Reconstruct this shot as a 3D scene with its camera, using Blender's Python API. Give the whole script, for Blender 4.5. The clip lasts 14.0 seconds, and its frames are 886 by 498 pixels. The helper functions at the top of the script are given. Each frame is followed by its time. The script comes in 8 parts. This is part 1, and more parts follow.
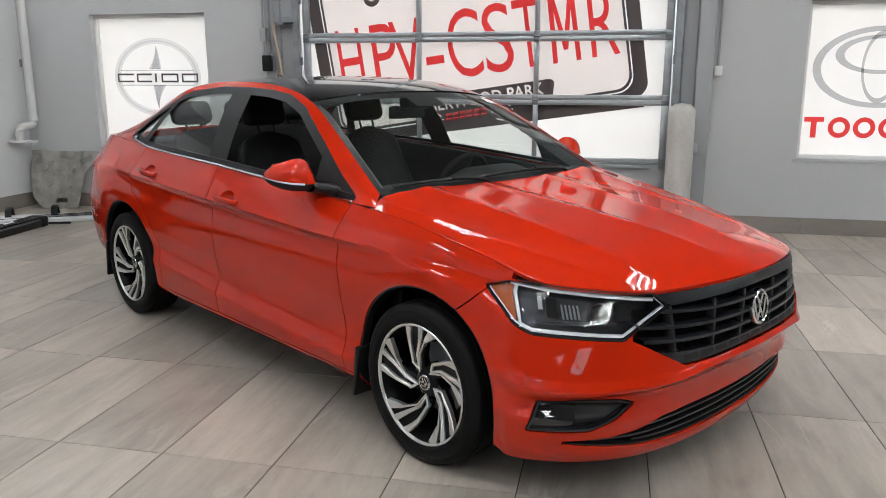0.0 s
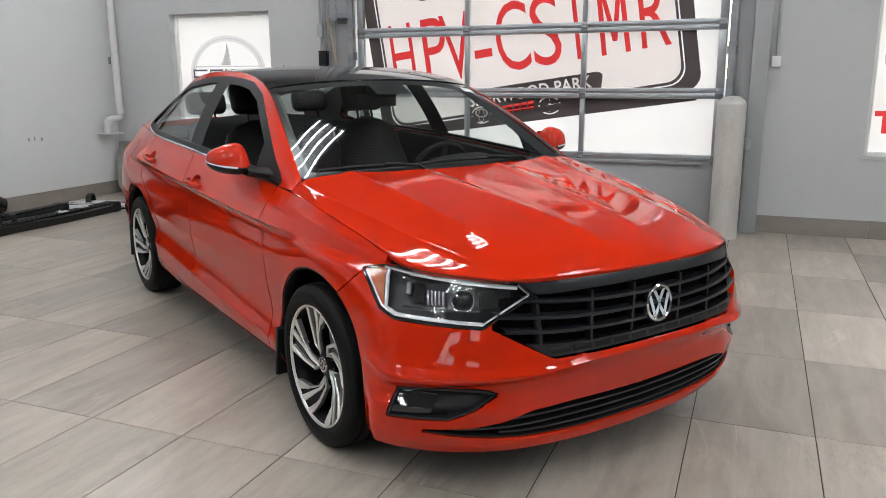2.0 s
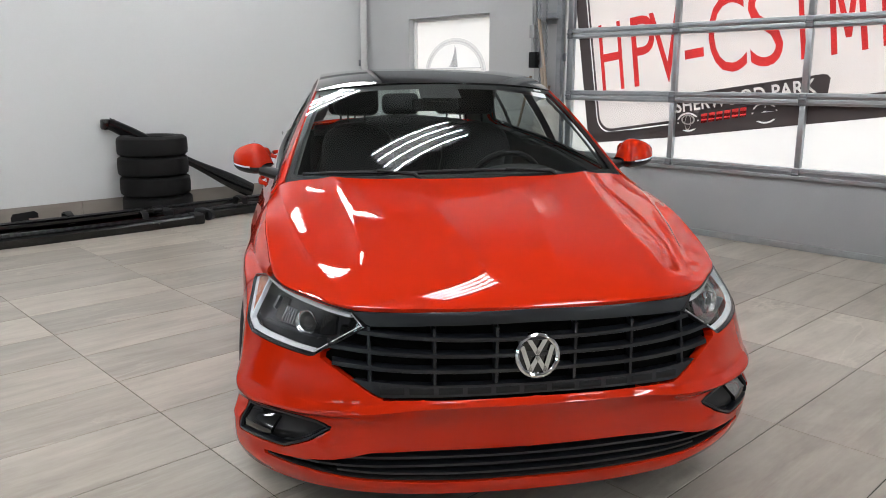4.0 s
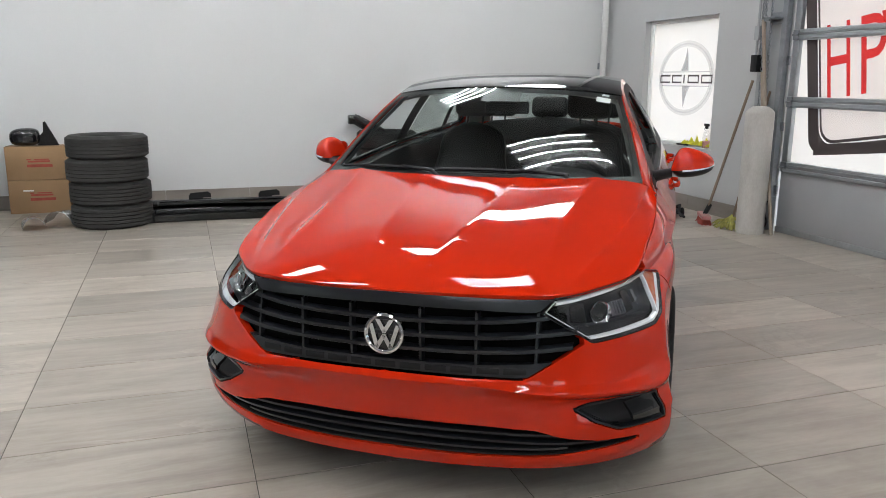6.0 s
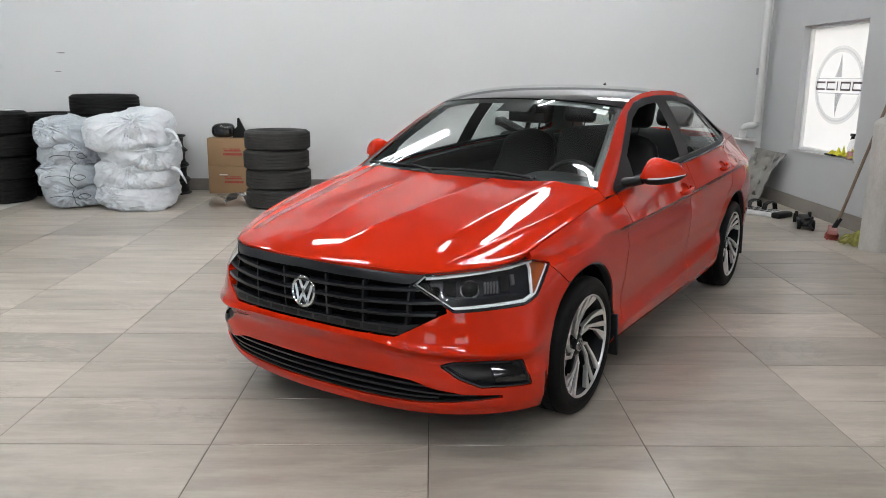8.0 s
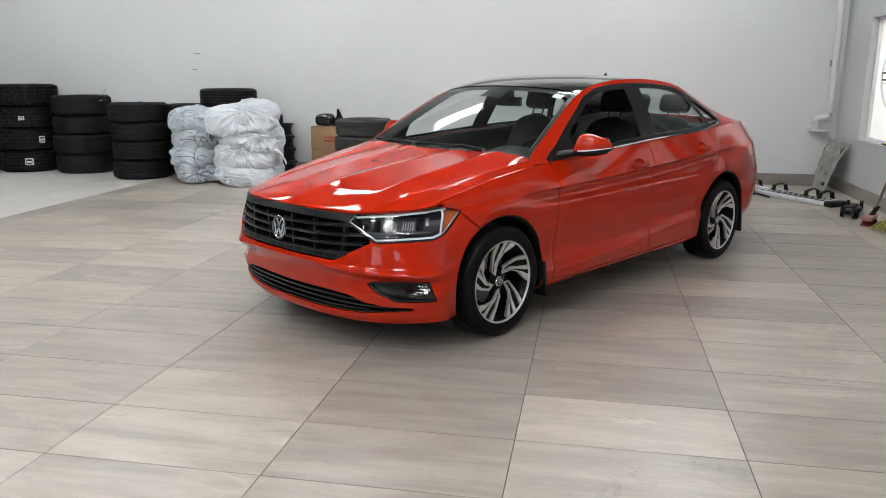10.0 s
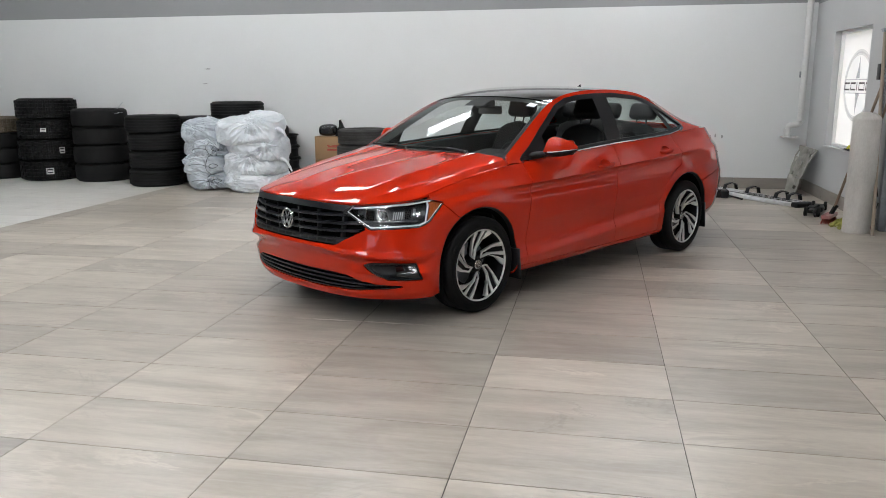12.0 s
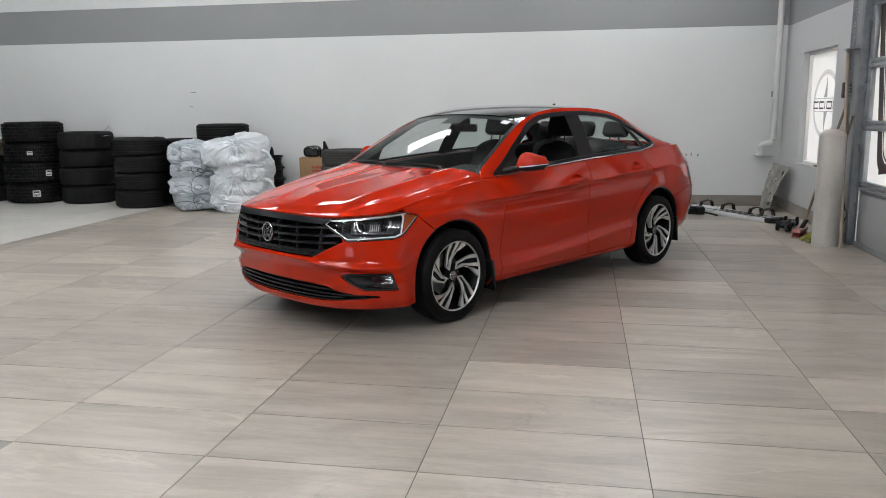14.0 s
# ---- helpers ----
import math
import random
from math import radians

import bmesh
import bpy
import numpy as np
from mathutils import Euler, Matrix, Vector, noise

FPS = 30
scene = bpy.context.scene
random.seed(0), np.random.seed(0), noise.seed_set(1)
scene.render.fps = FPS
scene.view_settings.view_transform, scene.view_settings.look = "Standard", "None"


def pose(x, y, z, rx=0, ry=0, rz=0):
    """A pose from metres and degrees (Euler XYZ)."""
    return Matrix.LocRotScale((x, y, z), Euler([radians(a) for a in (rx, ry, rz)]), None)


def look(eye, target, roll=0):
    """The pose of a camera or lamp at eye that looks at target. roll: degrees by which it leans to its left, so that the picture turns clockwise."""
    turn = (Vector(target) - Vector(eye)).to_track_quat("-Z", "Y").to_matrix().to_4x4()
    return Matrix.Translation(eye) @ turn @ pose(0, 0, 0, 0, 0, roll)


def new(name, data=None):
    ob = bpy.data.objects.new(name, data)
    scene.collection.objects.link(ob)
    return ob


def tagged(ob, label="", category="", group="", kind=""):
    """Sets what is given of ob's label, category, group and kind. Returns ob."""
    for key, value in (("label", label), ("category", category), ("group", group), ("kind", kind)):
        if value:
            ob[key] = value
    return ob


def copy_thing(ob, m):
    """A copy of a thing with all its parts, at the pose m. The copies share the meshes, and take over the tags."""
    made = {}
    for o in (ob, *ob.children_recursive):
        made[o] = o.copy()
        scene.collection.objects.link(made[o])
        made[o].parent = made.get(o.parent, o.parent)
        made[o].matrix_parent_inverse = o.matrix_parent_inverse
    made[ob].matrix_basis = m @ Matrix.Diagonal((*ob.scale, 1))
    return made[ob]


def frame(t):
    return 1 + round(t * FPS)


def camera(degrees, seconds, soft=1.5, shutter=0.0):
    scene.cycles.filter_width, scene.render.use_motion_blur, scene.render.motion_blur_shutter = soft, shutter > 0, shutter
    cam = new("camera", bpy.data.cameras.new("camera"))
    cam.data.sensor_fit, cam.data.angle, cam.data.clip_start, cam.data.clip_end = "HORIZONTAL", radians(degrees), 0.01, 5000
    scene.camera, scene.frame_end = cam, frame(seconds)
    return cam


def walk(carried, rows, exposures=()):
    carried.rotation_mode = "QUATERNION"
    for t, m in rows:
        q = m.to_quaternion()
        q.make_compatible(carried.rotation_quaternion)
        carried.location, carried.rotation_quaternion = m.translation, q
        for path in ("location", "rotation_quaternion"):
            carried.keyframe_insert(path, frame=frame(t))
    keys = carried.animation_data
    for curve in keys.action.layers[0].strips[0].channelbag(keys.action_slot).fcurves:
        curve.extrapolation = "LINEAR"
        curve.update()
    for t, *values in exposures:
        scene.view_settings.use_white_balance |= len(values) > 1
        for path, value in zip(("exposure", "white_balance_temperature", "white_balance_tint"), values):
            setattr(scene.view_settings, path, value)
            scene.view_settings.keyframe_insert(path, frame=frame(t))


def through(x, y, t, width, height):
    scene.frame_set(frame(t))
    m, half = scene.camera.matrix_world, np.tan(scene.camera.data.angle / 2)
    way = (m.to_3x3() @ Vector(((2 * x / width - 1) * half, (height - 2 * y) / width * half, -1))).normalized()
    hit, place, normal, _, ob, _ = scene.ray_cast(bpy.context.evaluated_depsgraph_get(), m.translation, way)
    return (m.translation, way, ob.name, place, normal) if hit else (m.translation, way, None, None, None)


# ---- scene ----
cam = camera(59.6, 14.0, soft=0.9)
PATH = [
    (0, (0.18, 0.09, 1.45), (-0.236, 1.998, 1.014), -0.0),
    (0.5, (0.209, 0.091, 1.446), (-0.239, 1.991, 1.011), -0.2),
    (1, (0.407, 0.121, 1.411), (-0.101, 2.006, 0.976), -0.2),
    (1.5, (0.762, 0.169, 1.413), (0.158, 2.026, 0.978), -0.2),
    (2, (1.001, 0.349, 1.39), (0.268, 2.158, 0.954), -0.3),
    (2.5, (1.219, 0.659, 1.424), (0.324, 2.394, 0.989), -0.3),
    (3, (1.531, 0.87, 1.4), (0.464, 2.505, 0.966), -0.3),
    (3.5, (1.822, 1.07, 1.399), (0.57, 2.568, 0.966), -0.1),
    (4, (2.063, 1.367, 1.4), (0.636, 2.7, 0.968), -0.1),
    (4.2, (2.163, 1.454, 1.397), (0.671, 2.714, 0.966), -0.0),
    (6.3, (3.132, 2.567, 1.421), (1.252, 3.093, 0.989), 0.5),
    (6.5, (3.232, 2.664, 1.434), (1.337, 3.129, 0.999), 0.6),
    (7, (3.351, 2.966, 1.415), (1.424, 3.275, 0.978), 0.6),
    (7.5, (3.494, 3.238, 1.432), (1.549, 3.4, 0.996), 0.6),
    (8, (3.797, 3.501, 1.502), (1.846, 3.53, 1.064), 0.6),
    (8.2, (3.881, 3.613, 1.514), (1.93, 3.594, 1.075), 0.6),
    (10.3, (4.764, 4.789, 1.462), (2.852, 4.394, 1.028), -0.1),
    (10.5, (4.808, 4.868, 1.465), (2.897, 4.462, 1.038), -0.2),
    (11, (5.009, 4.992, 1.452), (3.099, 4.581, 1.023), -0.1),
    (11.5, (5.164, 4.996, 1.467), (3.25, 4.601, 1.044), -0.2),
    (12, (5.341, 4.897, 1.457), (3.421, 4.52, 1.044), -0.2),
    (12.5, (5.514, 4.893, 1.485), (3.588, 4.531, 1.082), -0.3),
    (13, (5.568, 4.974, 1.474), (3.638, 4.621, 1.087), -0.4),
    (13.5, (5.533, 5.016, 1.427), (3.599, 4.664, 1.058), -0.4),
    (14, (5.497, 5.016, 1.41), (3.56, 4.665, 1.057), -0.5),
]
walk(cam, [(t, look(eye, target, roll)) for t, eye, target, roll in PATH], exposures=[(0, -0.16), (2, -0.11), (3.5, -0.06), (6.5, -0.11), (8, -0.10), (10.5, -0.08), (12, -0.14), (13, -0.22), (14, -0.27)])

# ---- daylight outside the showroom ----
world = bpy.data.worlds.new("daylight")
scene.world = world
world.use_nodes = True
sky = world.node_tree.nodes.new("ShaderNodeTexSky")
sky.sky_type, sky.sun_disc = "NISHITA", False
sky.sun_elevation, sky.sun_rotation = radians(36), radians(20)
background = world.node_tree.nodes["Background"]
world.node_tree.links.new(sky.outputs["Color"], background.inputs["Color"])
background.inputs["Strength"].default_value = 0.84
sun = new("sun", bpy.data.lights.new("sun", "SUN"))
sun.data.energy, sun.data.angle, sun.data.color = 1.3, radians(14), (1.0, 0.95, 0.87)
sun.matrix_world = look((6.8, 18.8, 14.5), (0, 0, 0))

# ---- materials ----
def node(tree, kind, **values):
    n = tree.nodes.new("ShaderNode" + kind)
    for key, value in values.items():
        n.inputs[key.replace("_", " ")].default_value = value
    return n


def material(name, colour, rough=0.5, metal=0.0, dark=None, scale=6.0, fine=80.0, vary=0.25, bump=0.0, coat=0.0, spec=0.5, stretch=(1, 1, 1), per_piece=0.0):
    """A principled surface whose colour drifts at two scales between colour and dark, with a little relief."""
    m = bpy.data.materials.new(name)
    m.use_nodes = True
    t = m.node_tree
    b = t.nodes["Principled BSDF"]
    b.inputs["Roughness"].default_value = rough
    b.inputs["Metallic"].default_value = metal
    b.inputs["Specular IOR Level"].default_value = spec
    b.inputs["Coat Weight"].default_value = coat
    b.inputs["Coat Roughness"].default_value = 0.03
    m.diffuse_color = (*colour, 1)
    if dark is None:
        dark = tuple(c * (1 - vary) for c in colour)
    where = t.nodes.new("ShaderNodeTexCoord")
    size = t.nodes.new("ShaderNodeMapping")
    size.inputs["Scale"].default_value = stretch
    t.links.new(where.outputs["Object"], size.inputs["Vector"])
    big = node(t, "TexNoise", Scale=scale, Detail=4.0)
    small = node(t, "TexNoise", Scale=fine, Detail=3.0)
    for n in (big, small):
        t.links.new(size.outputs["Vector"], n.inputs["Vector"])
    both = t.nodes.new("ShaderNodeMath")
    both.operation = "MULTIPLY_ADD"
    t.links.new(small.outputs["Fac"], both.inputs[0])
    both.inputs[1].default_value = 0.4
    t.links.new(big.outputs["Fac"], both.inputs[2])
    span = t.nodes.new("ShaderNodeMapRange")
    span.inputs["From Min"].default_value, span.inputs["From Max"].default_value = 0.45, 0.95
    t.links.new(both.outputs[0], span.inputs["Value"])
    mix = t.nodes.new("ShaderNodeMix")
    mix.data_type = "RGBA"
    mix.inputs["A"].default_value = (*dark, 1)
    mix.inputs["B"].default_value = (*colour, 1)
    t.links.new(span.outputs["Result"], mix.inputs["Factor"])
    out = mix.outputs["Result"]
    if per_piece:
        info = t.nodes.new("ShaderNodeObjectInfo")
        shade = t.nodes.new("ShaderNodeMapRange")
        shade.inputs["To Min"].default_value, shade.inputs["To Max"].default_value = 1 - per_piece, 1 + per_piece
        t.links.new(info.outputs["Random"], shade.inputs["Value"])
        tone = t.nodes.new("ShaderNodeMix")
        tone.data_type, tone.blend_type = "RGBA", "MULTIPLY"
        tone.inputs["Factor"].default_value = 1
        t.links.new(out, tone.inputs["A"])
        t.links.new(shade.outputs["Result"], tone.inputs["B"])
        out = tone.outputs["Result"]
    t.links.new(out, b.inputs["Base Color"])
    if bump:
        relief = node(t, "Bump", Strength=bump, Distance=0.01)
        t.links.new(small.outputs["Fac"], relief.inputs["Height"])
        t.links.new(relief.outputs["Normal"], b.inputs["Normal"])
    return m


def glass(name, tint=(1, 1, 1), rough=0.0):
    """Thin pane: clear with a Fresnel reflection."""
    m = bpy.data.materials.new(name)
    m.use_nodes = True
    t = m.node_tree
    t.nodes.remove(t.nodes["Principled BSDF"])
    clear = node(t, "BsdfTransparent", Color=(*tint, 1))
    shine = node(t, "BsdfGlossy", Roughness=rough)
    slant = node(t, "LayerWeight", Blend=0.5)
    steep = t.nodes.new("ShaderNodeMath")
    steep.operation, steep.inputs[1].default_value = "POWER", 5.0
    t.links.new(slant.outputs["Facing"], steep.inputs[0])
    share = t.nodes.new("ShaderNodeMath")
    share.operation, share.inputs[1].default_value, share.inputs[2].default_value = "MULTIPLY_ADD", 0.9, 0.07
    t.links.new(steep.outputs[0], share.inputs[0])
    mix = t.nodes.new("ShaderNodeMixShader")
    t.links.new(share.outputs[0], mix.inputs["Fac"])
    t.links.new(clear.outputs[0], mix.inputs[1])
    t.links.new(shine.outputs[0], mix.inputs[2])
    t.links.new(mix.outputs[0], t.nodes["Material Output"].inputs["Surface"])
    return m


def film(name, colour, through=0.6):
    """Printed translucent film on glass, lit from outside."""
    m = bpy.data.materials.new(name)
    m.use_nodes = True
    t = m.node_tree
    t.nodes.remove(t.nodes["Principled BSDF"])
    grain = node(t, "TexNoise", Scale=2.0, Detail=3.0)
    tone = t.nodes.new("ShaderNodeMapRange")
    tone.inputs["To Min"].default_value, tone.inputs["To Max"].default_value = 0.93, 1.0
    t.links.new(grain.outputs["Fac"], tone.inputs["Value"])
    tint = t.nodes.new("ShaderNodeMix")
    tint.data_type, tint.blend_type = "RGBA", "MULTIPLY"
    tint.inputs["Factor"].default_value = 1
    tint.inputs["A"].default_value = (*colour, 1)
    t.links.new(tone.outputs["Result"], tint.inputs["B"])
    lit = node(t, "BsdfTranslucent")
    face = node(t, "BsdfDiffuse")
    t.links.new(tint.outputs["Result"], lit.inputs["Color"])
    t.links.new(tint.outputs["Result"], face.inputs["Color"])
    mix = t.nodes.new("ShaderNodeMixShader")
    mix.inputs["Fac"].default_value = through
    t.links.new(face.outputs[0], mix.inputs[1])
    t.links.new(lit.outputs[0], mix.inputs[2])
    t.links.new(mix.outputs[0], t.nodes["Material Output"].inputs["Surface"])
    return m


def ink(name, colour, body=0.15):
    """Clear print on the film: it tints the light that comes through, with a little body of its own."""
    m = bpy.data.materials.new(name)
    m.use_nodes = True
    t = m.node_tree
    t.nodes.remove(t.nodes["Principled BSDF"])
    clear = node(t, "BsdfTransparent", Color=(*colour, 1))
    face = node(t, "BsdfDiffuse", Color=(*colour, 1))
    mix = t.nodes.new("ShaderNodeMixShader")
    mix.inputs["Fac"].default_value = body
    t.links.new(clear.outputs[0], mix.inputs[1])
    t.links.new(face.outputs[0], mix.inputs[2])
    t.links.new(mix.outputs[0], t.nodes["Material Output"].inputs["Surface"])
    return m


def glow(name, colour, strength):
    m = bpy.data.materials.new(name)
    m.use_nodes = True
    b = m.node_tree.nodes["Principled BSDF"]
    b.inputs["Emission Color"].default_value = (*colour, 1)
    b.inputs["Emission Strength"].default_value = strength
    return m


def floor_tile(name, light, dark, piece=0.1):
    """Satin porcelain: soft clouds, brushed streaks along the tile's length and a few thin pale veins, different on every tile."""
    m = bpy.data.materials.new(name)
    m.use_nodes = True
    m.diffuse_color = (*light, 1)
    t = m.node_tree
    b = t.nodes["Principled BSDF"]

    def math_(op, a, c, d=0.0):
        n = t.nodes.new("ShaderNodeMath")
        n.operation = op
        for k, v in enumerate((a, c, d)):
            if isinstance(v, (int, float)):
                n.inputs[k].default_value = v
            else:
                t.links.new(v, n.inputs[k])
        return n.outputs[0]
    info = math_("FRACT", math_("ADD", t.nodes.new("ShaderNodeObjectInfo").outputs["Random"], t.nodes.new("ShaderNodeNewGeometry").outputs["Random Per Island"]), 0.0)
    spread = t.nodes.new("ShaderNodeCombineXYZ")
    t.links.new(math_("MULTIPLY", info, 37.0), spread.inputs["X"])
    t.links.new(math_("MULTIPLY", info, 53.0), spread.inputs["Y"])
    add = t.nodes.new("ShaderNodeVectorMath")
    t.links.new(t.nodes.new("ShaderNodeTexCoord").outputs["Object"], add.inputs[0])
    t.links.new(spread.outputs[0], add.inputs[1])

    def noise_(scale, stretch, turn=0.0, detail=3.0, rough=0.5, bend=0.0):
        w = t.nodes.new("ShaderNodeMapping")
        w.inputs["Scale"].default_value = stretch
        w.inputs["Rotation"].default_value = (0, 0, turn)
        t.links.new(add.outputs[0], w.inputs["Vector"])
        n = node(t, "TexNoise", Scale=scale, Detail=detail, Roughness=rough, Distortion=bend)
        t.links.new(w.outputs[0], n.inputs["Vector"])
        return n.outputs["Fac"]
    cloud = noise_(2.0, (1.9, 0.6, 1), 0.35, 4.0, 0.55, 1.2)
    streak = noise_(5.0, (2.4, 0.24, 1), 0.2, 4.0, 0.55, 0.5)
    grain = noise_(60.0, (1.0, 0.3, 1), 0.0, 2.0)
    tone = math_("ADD", math_("MULTIPLY", cloud, 0.64), math_("MULTIPLY_ADD", streak, 0.54, math_("MULTIPLY", grain, 0.15)))
    tone = math_("MULTIPLY_ADD", math_("TANH", math_("MULTIPLY_ADD", tone, 3.6, -2.34), 0.0), 0.5, 0.5)
    mix = t.nodes.new("ShaderNodeMix")
    mix.data_type = "RGBA"
    mix.inputs["A"].default_value = (*dark, 1)
    mix.inputs["B"].default_value = (*light, 1)
    t.links.new(tone, mix.inputs["Factor"])
    # thin pale veins where a slow noise crosses its middle, in some places only
    cross = math_("ABSOLUTE", math_("SUBTRACT", noise_(1.5, (1.7, 0.5, 1), 0.5, 6.0, 0.62, 0.8), 0.5), 0.0)
    line = math_("MAXIMUM", math_("MULTIPLY_ADD", cross, -42.0, 1.0), 0.0)
    place = math_("MINIMUM", math_("MAXIMUM", math_("MULTIPLY_ADD", noise_(1.1, (1, 1, 1), 0.0, 1.0), 5.0, -2.5), 0.0), 1.0)
    pale = t.nodes.new("ShaderNodeMix")
    pale.data_type = "RGBA"
    t.links.new(math_("MULTIPLY", math_("MULTIPLY", line, place), 0.42), pale.inputs["Factor"])
    t.links.new(mix.outputs["Result"], pale.inputs["A"])
    pale.inputs["B"].default_value = (*[min(1, c * 1.3) for c in light], 1)
    # brown hairlines, and fine pale scratches along the grain
    thin = math_("MAXIMUM", math_("MULTIPLY_ADD", math_("ABSOLUTE", math_("SUBTRACT", noise_(2.3, (1.1, 0.55, 1), -0.45, 6.0, 0.65, 1.0), 0.5), 0.0), -45.0, 1.0), 0.0)
    some = math_("MINIMUM", math_("MAXIMUM", math_("MULTIPLY_ADD", noise_(1.4, (1, 0.8, 1), 1.0, 1.0), 6.0, -3.1), 0.0), 1.0)
    vein = t.nodes.new("ShaderNodeMix")
    vein.data_type = "RGBA"
    t.links.new(math_("MULTIPLY", math_("MULTIPLY", thin, some), 0.30), vein.inputs["Factor"])
    t.links.new(pale.outputs["Result"], vein.inputs["A"])
    vein.inputs["B"].default_value = (*[c * 0.72 for c in dark], 1)
    comb = noise_(16.0, (2.6, 0.10, 1), 0.12, 3.0, 0.6, 0.4)
    comb = math_("MINIMUM", math_("MAXIMUM", math_("MULTIPLY_ADD", comb, 5.0, -2.75), 0.0), 1.0)
    scratch = t.nodes.new("ShaderNodeMix")
    scratch.data_type = "RGBA"
    t.links.new(math_("MULTIPLY", comb, 0.14), scratch.inputs["Factor"])
    t.links.new(vein.outputs["Result"], scratch.inputs["A"])
    scratch.inputs["B"].default_value = (*[min(1, c * 1.28) for c in light], 1)
    pale = scratch
    each = t.nodes.new("ShaderNodeMix")
    each.data_type, each.blend_type = "RGBA", "MULTIPLY"
    each.inputs["Factor"].default_value = 1
    t.links.new(pale.outputs["Result"], each.inputs["A"])
    t.links.new(math_("MULTIPLY_ADD", info, 2 * piece, 1 - piece), each.inputs["B"])
    t.links.new(each.outputs["Result"], b.inputs["Base Color"])
    t.links.new(math_("MULTIPLY_ADD", cloud, 0.05, 0.283), b.inputs["Roughness"])
    return m


M_WALL_W = material("white_wall_paint", (0.60, 0.61, 0.61), rough=0.55, scale=0.6, fine=60, vary=0.05, bump=0.05)
M_WALL_N = material("grey_wall_paint", (0.465, 0.472, 0.475), rough=0.55, scale=0.8, fine=60, vary=0.06, bump=0.05)
M_STRIPE = material("grey_stripe_paint", (0.22, 0.225, 0.23), rough=0.55, scale=0.6, vary=0.05)
M_PANE = glass("clear_window_glass", (0.92, 0.94, 0.94))
# unseen far walls: one dark grey, picked to limit the light they bounce
M_WALL_FAR = material("far_wall_dim_grey", (0.19, 0.19, 0.192), rough=0.6, vary=0.1)
M_CEIL = material("ceiling_paint", (0.30, 0.30, 0.30), rough=0.8, vary=0.04)
M_TILE = floor_tile("greige_tile", (0.494, 0.446, 0.384), (0.236, 0.206, 0.170), 0.20)
M_TILE_W = floor_tile("white_tile", (0.74, 0.72, 0.68), (0.60, 0.585, 0.55), 0.04)
M_GROUT = material("grout", (0.065, 0.06, 0.05), rough=0.9, vary=0.2)
M_BASE = material("baseboard_tile", (0.25, 0.225, 0.20), rough=0.35, dark=(0.19, 0.17, 0.15), scale=2.5, stretch=(1, 1, 4))
M_ALU = material("brushed_aluminium", (0.47, 0.50, 0.52), rough=0.38, metal=0.75, scale=9, vary=0.2)
M_DOORPANEL = material("grey_door_panel", (0.36, 0.37, 0.38), rough=0.5, scale=2, vary=0.08, bump=0.03)
M_JAMB = material("door_jamb_paint", (0.33, 0.342, 0.348), rough=0.5, scale=2, vary=0.08)
M_TRACK = material("galvanised_track", (0.30, 0.32, 0.34), rough=0.45, metal=0.6, vary=0.3, scale=12)
M_BOLLARD = material("cream_bollard_sleeve", (0.56, 0.55, 0.52), rough=0.45, dark=(0.40, 0.385, 0.355), scale=7, stretch=(1, 1, 0.4))
M_FILM = film("white_film", (0.80, 0.777, 0.74))
M_FILM_DARK = film("dark_film", (0.10, 0.085, 0.085), 0.3)
M_FILM_RED = ink("red_ink", (0.86, 0.085, 0.085))
M_FILM_LOGO = ink("grey_logo_ink", (0.63, 0.63, 0.64))
M_FILM_LOGO2 = ink("pale_logo_ink", (0.72, 0.72, 0.73))
M_FILM_PALE = ink("faint_logo_ink", (0.88, 0.88, 0.885))
M_TUBE = glow("fluorescent_tube", (0.96, 0.98, 1.0), 66.0)
M_FIXTURE = material("fixture_enamel", (0.30, 0.30, 0.30), rough=0.5, vary=0.05)
M_WHITE = material("white_enamel", (0.75, 0.75, 0.74), rough=0.4, vary=0.05)
M_GROUND = material("concrete_yard", (0.35, 0.34, 0.33), rough=0.9, vary=0.2)

# car
M_PAINT = material("orange_red_paint", (0.50, 0.0185, 0.0030), rough=0.5, metal=0.0, scale=3, fine=900, vary=0.05, coat=1.0, spec=0.0)
M_PAINT.node_tree.nodes["Principled BSDF"].inputs["Coat IOR"].default_value = 1.42
M_GLOSSBLACK = material("gloss_black", (0.008, 0.008, 0.009), rough=0.06, vary=0.2, coat=0.6)
M_BLACK = material("black_plastic", (0.010, 0.010, 0.011), rough=0.42, vary=0.25, scale=30, bump=0.05, spec=0.22)
M_GRILLE = material("satin_black_grille", (0.0078, 0.0090, 0.0118), rough=0.32, vary=0.2, scale=20)
M_DEEP = material("deep_black", (0.003, 0.003, 0.003), rough=0.9, vary=0.2, spec=0.06)
M_RUBBER = material("tyre_rubber", (0.0055, 0.0055, 0.006), rough=0.6, vary=0.3, scale=14, fine=120, bump=0.12, spec=0.15)
M_RUBBER_OLD = material("worn_tyre_rubber", (0.0065, 0.0065, 0.0068), rough=0.65, dark=(0.0035, 0.0035, 0.0037), scale=9, fine=90, bump=0.2, spec=0.22)
M_CHROME = material("chrome", (0.75, 0.76, 0.78), rough=0.1, metal=1.0, vary=0.08)
M_DIMCHROME = material("dim_reflector", (0.30, 0.31, 0.33), rough=0.3, metal=0.9, vary=0.2)
M_SILVER = material("machined_alloy", (0.80, 0.80, 0.79), rough=0.33, metal=0.9, vary=0.12, scale=30)
M_DARKALLOY = material("black_alloy", (0.005, 0.005, 0.006), rough=0.35, vary=0.2, spec=0.15)
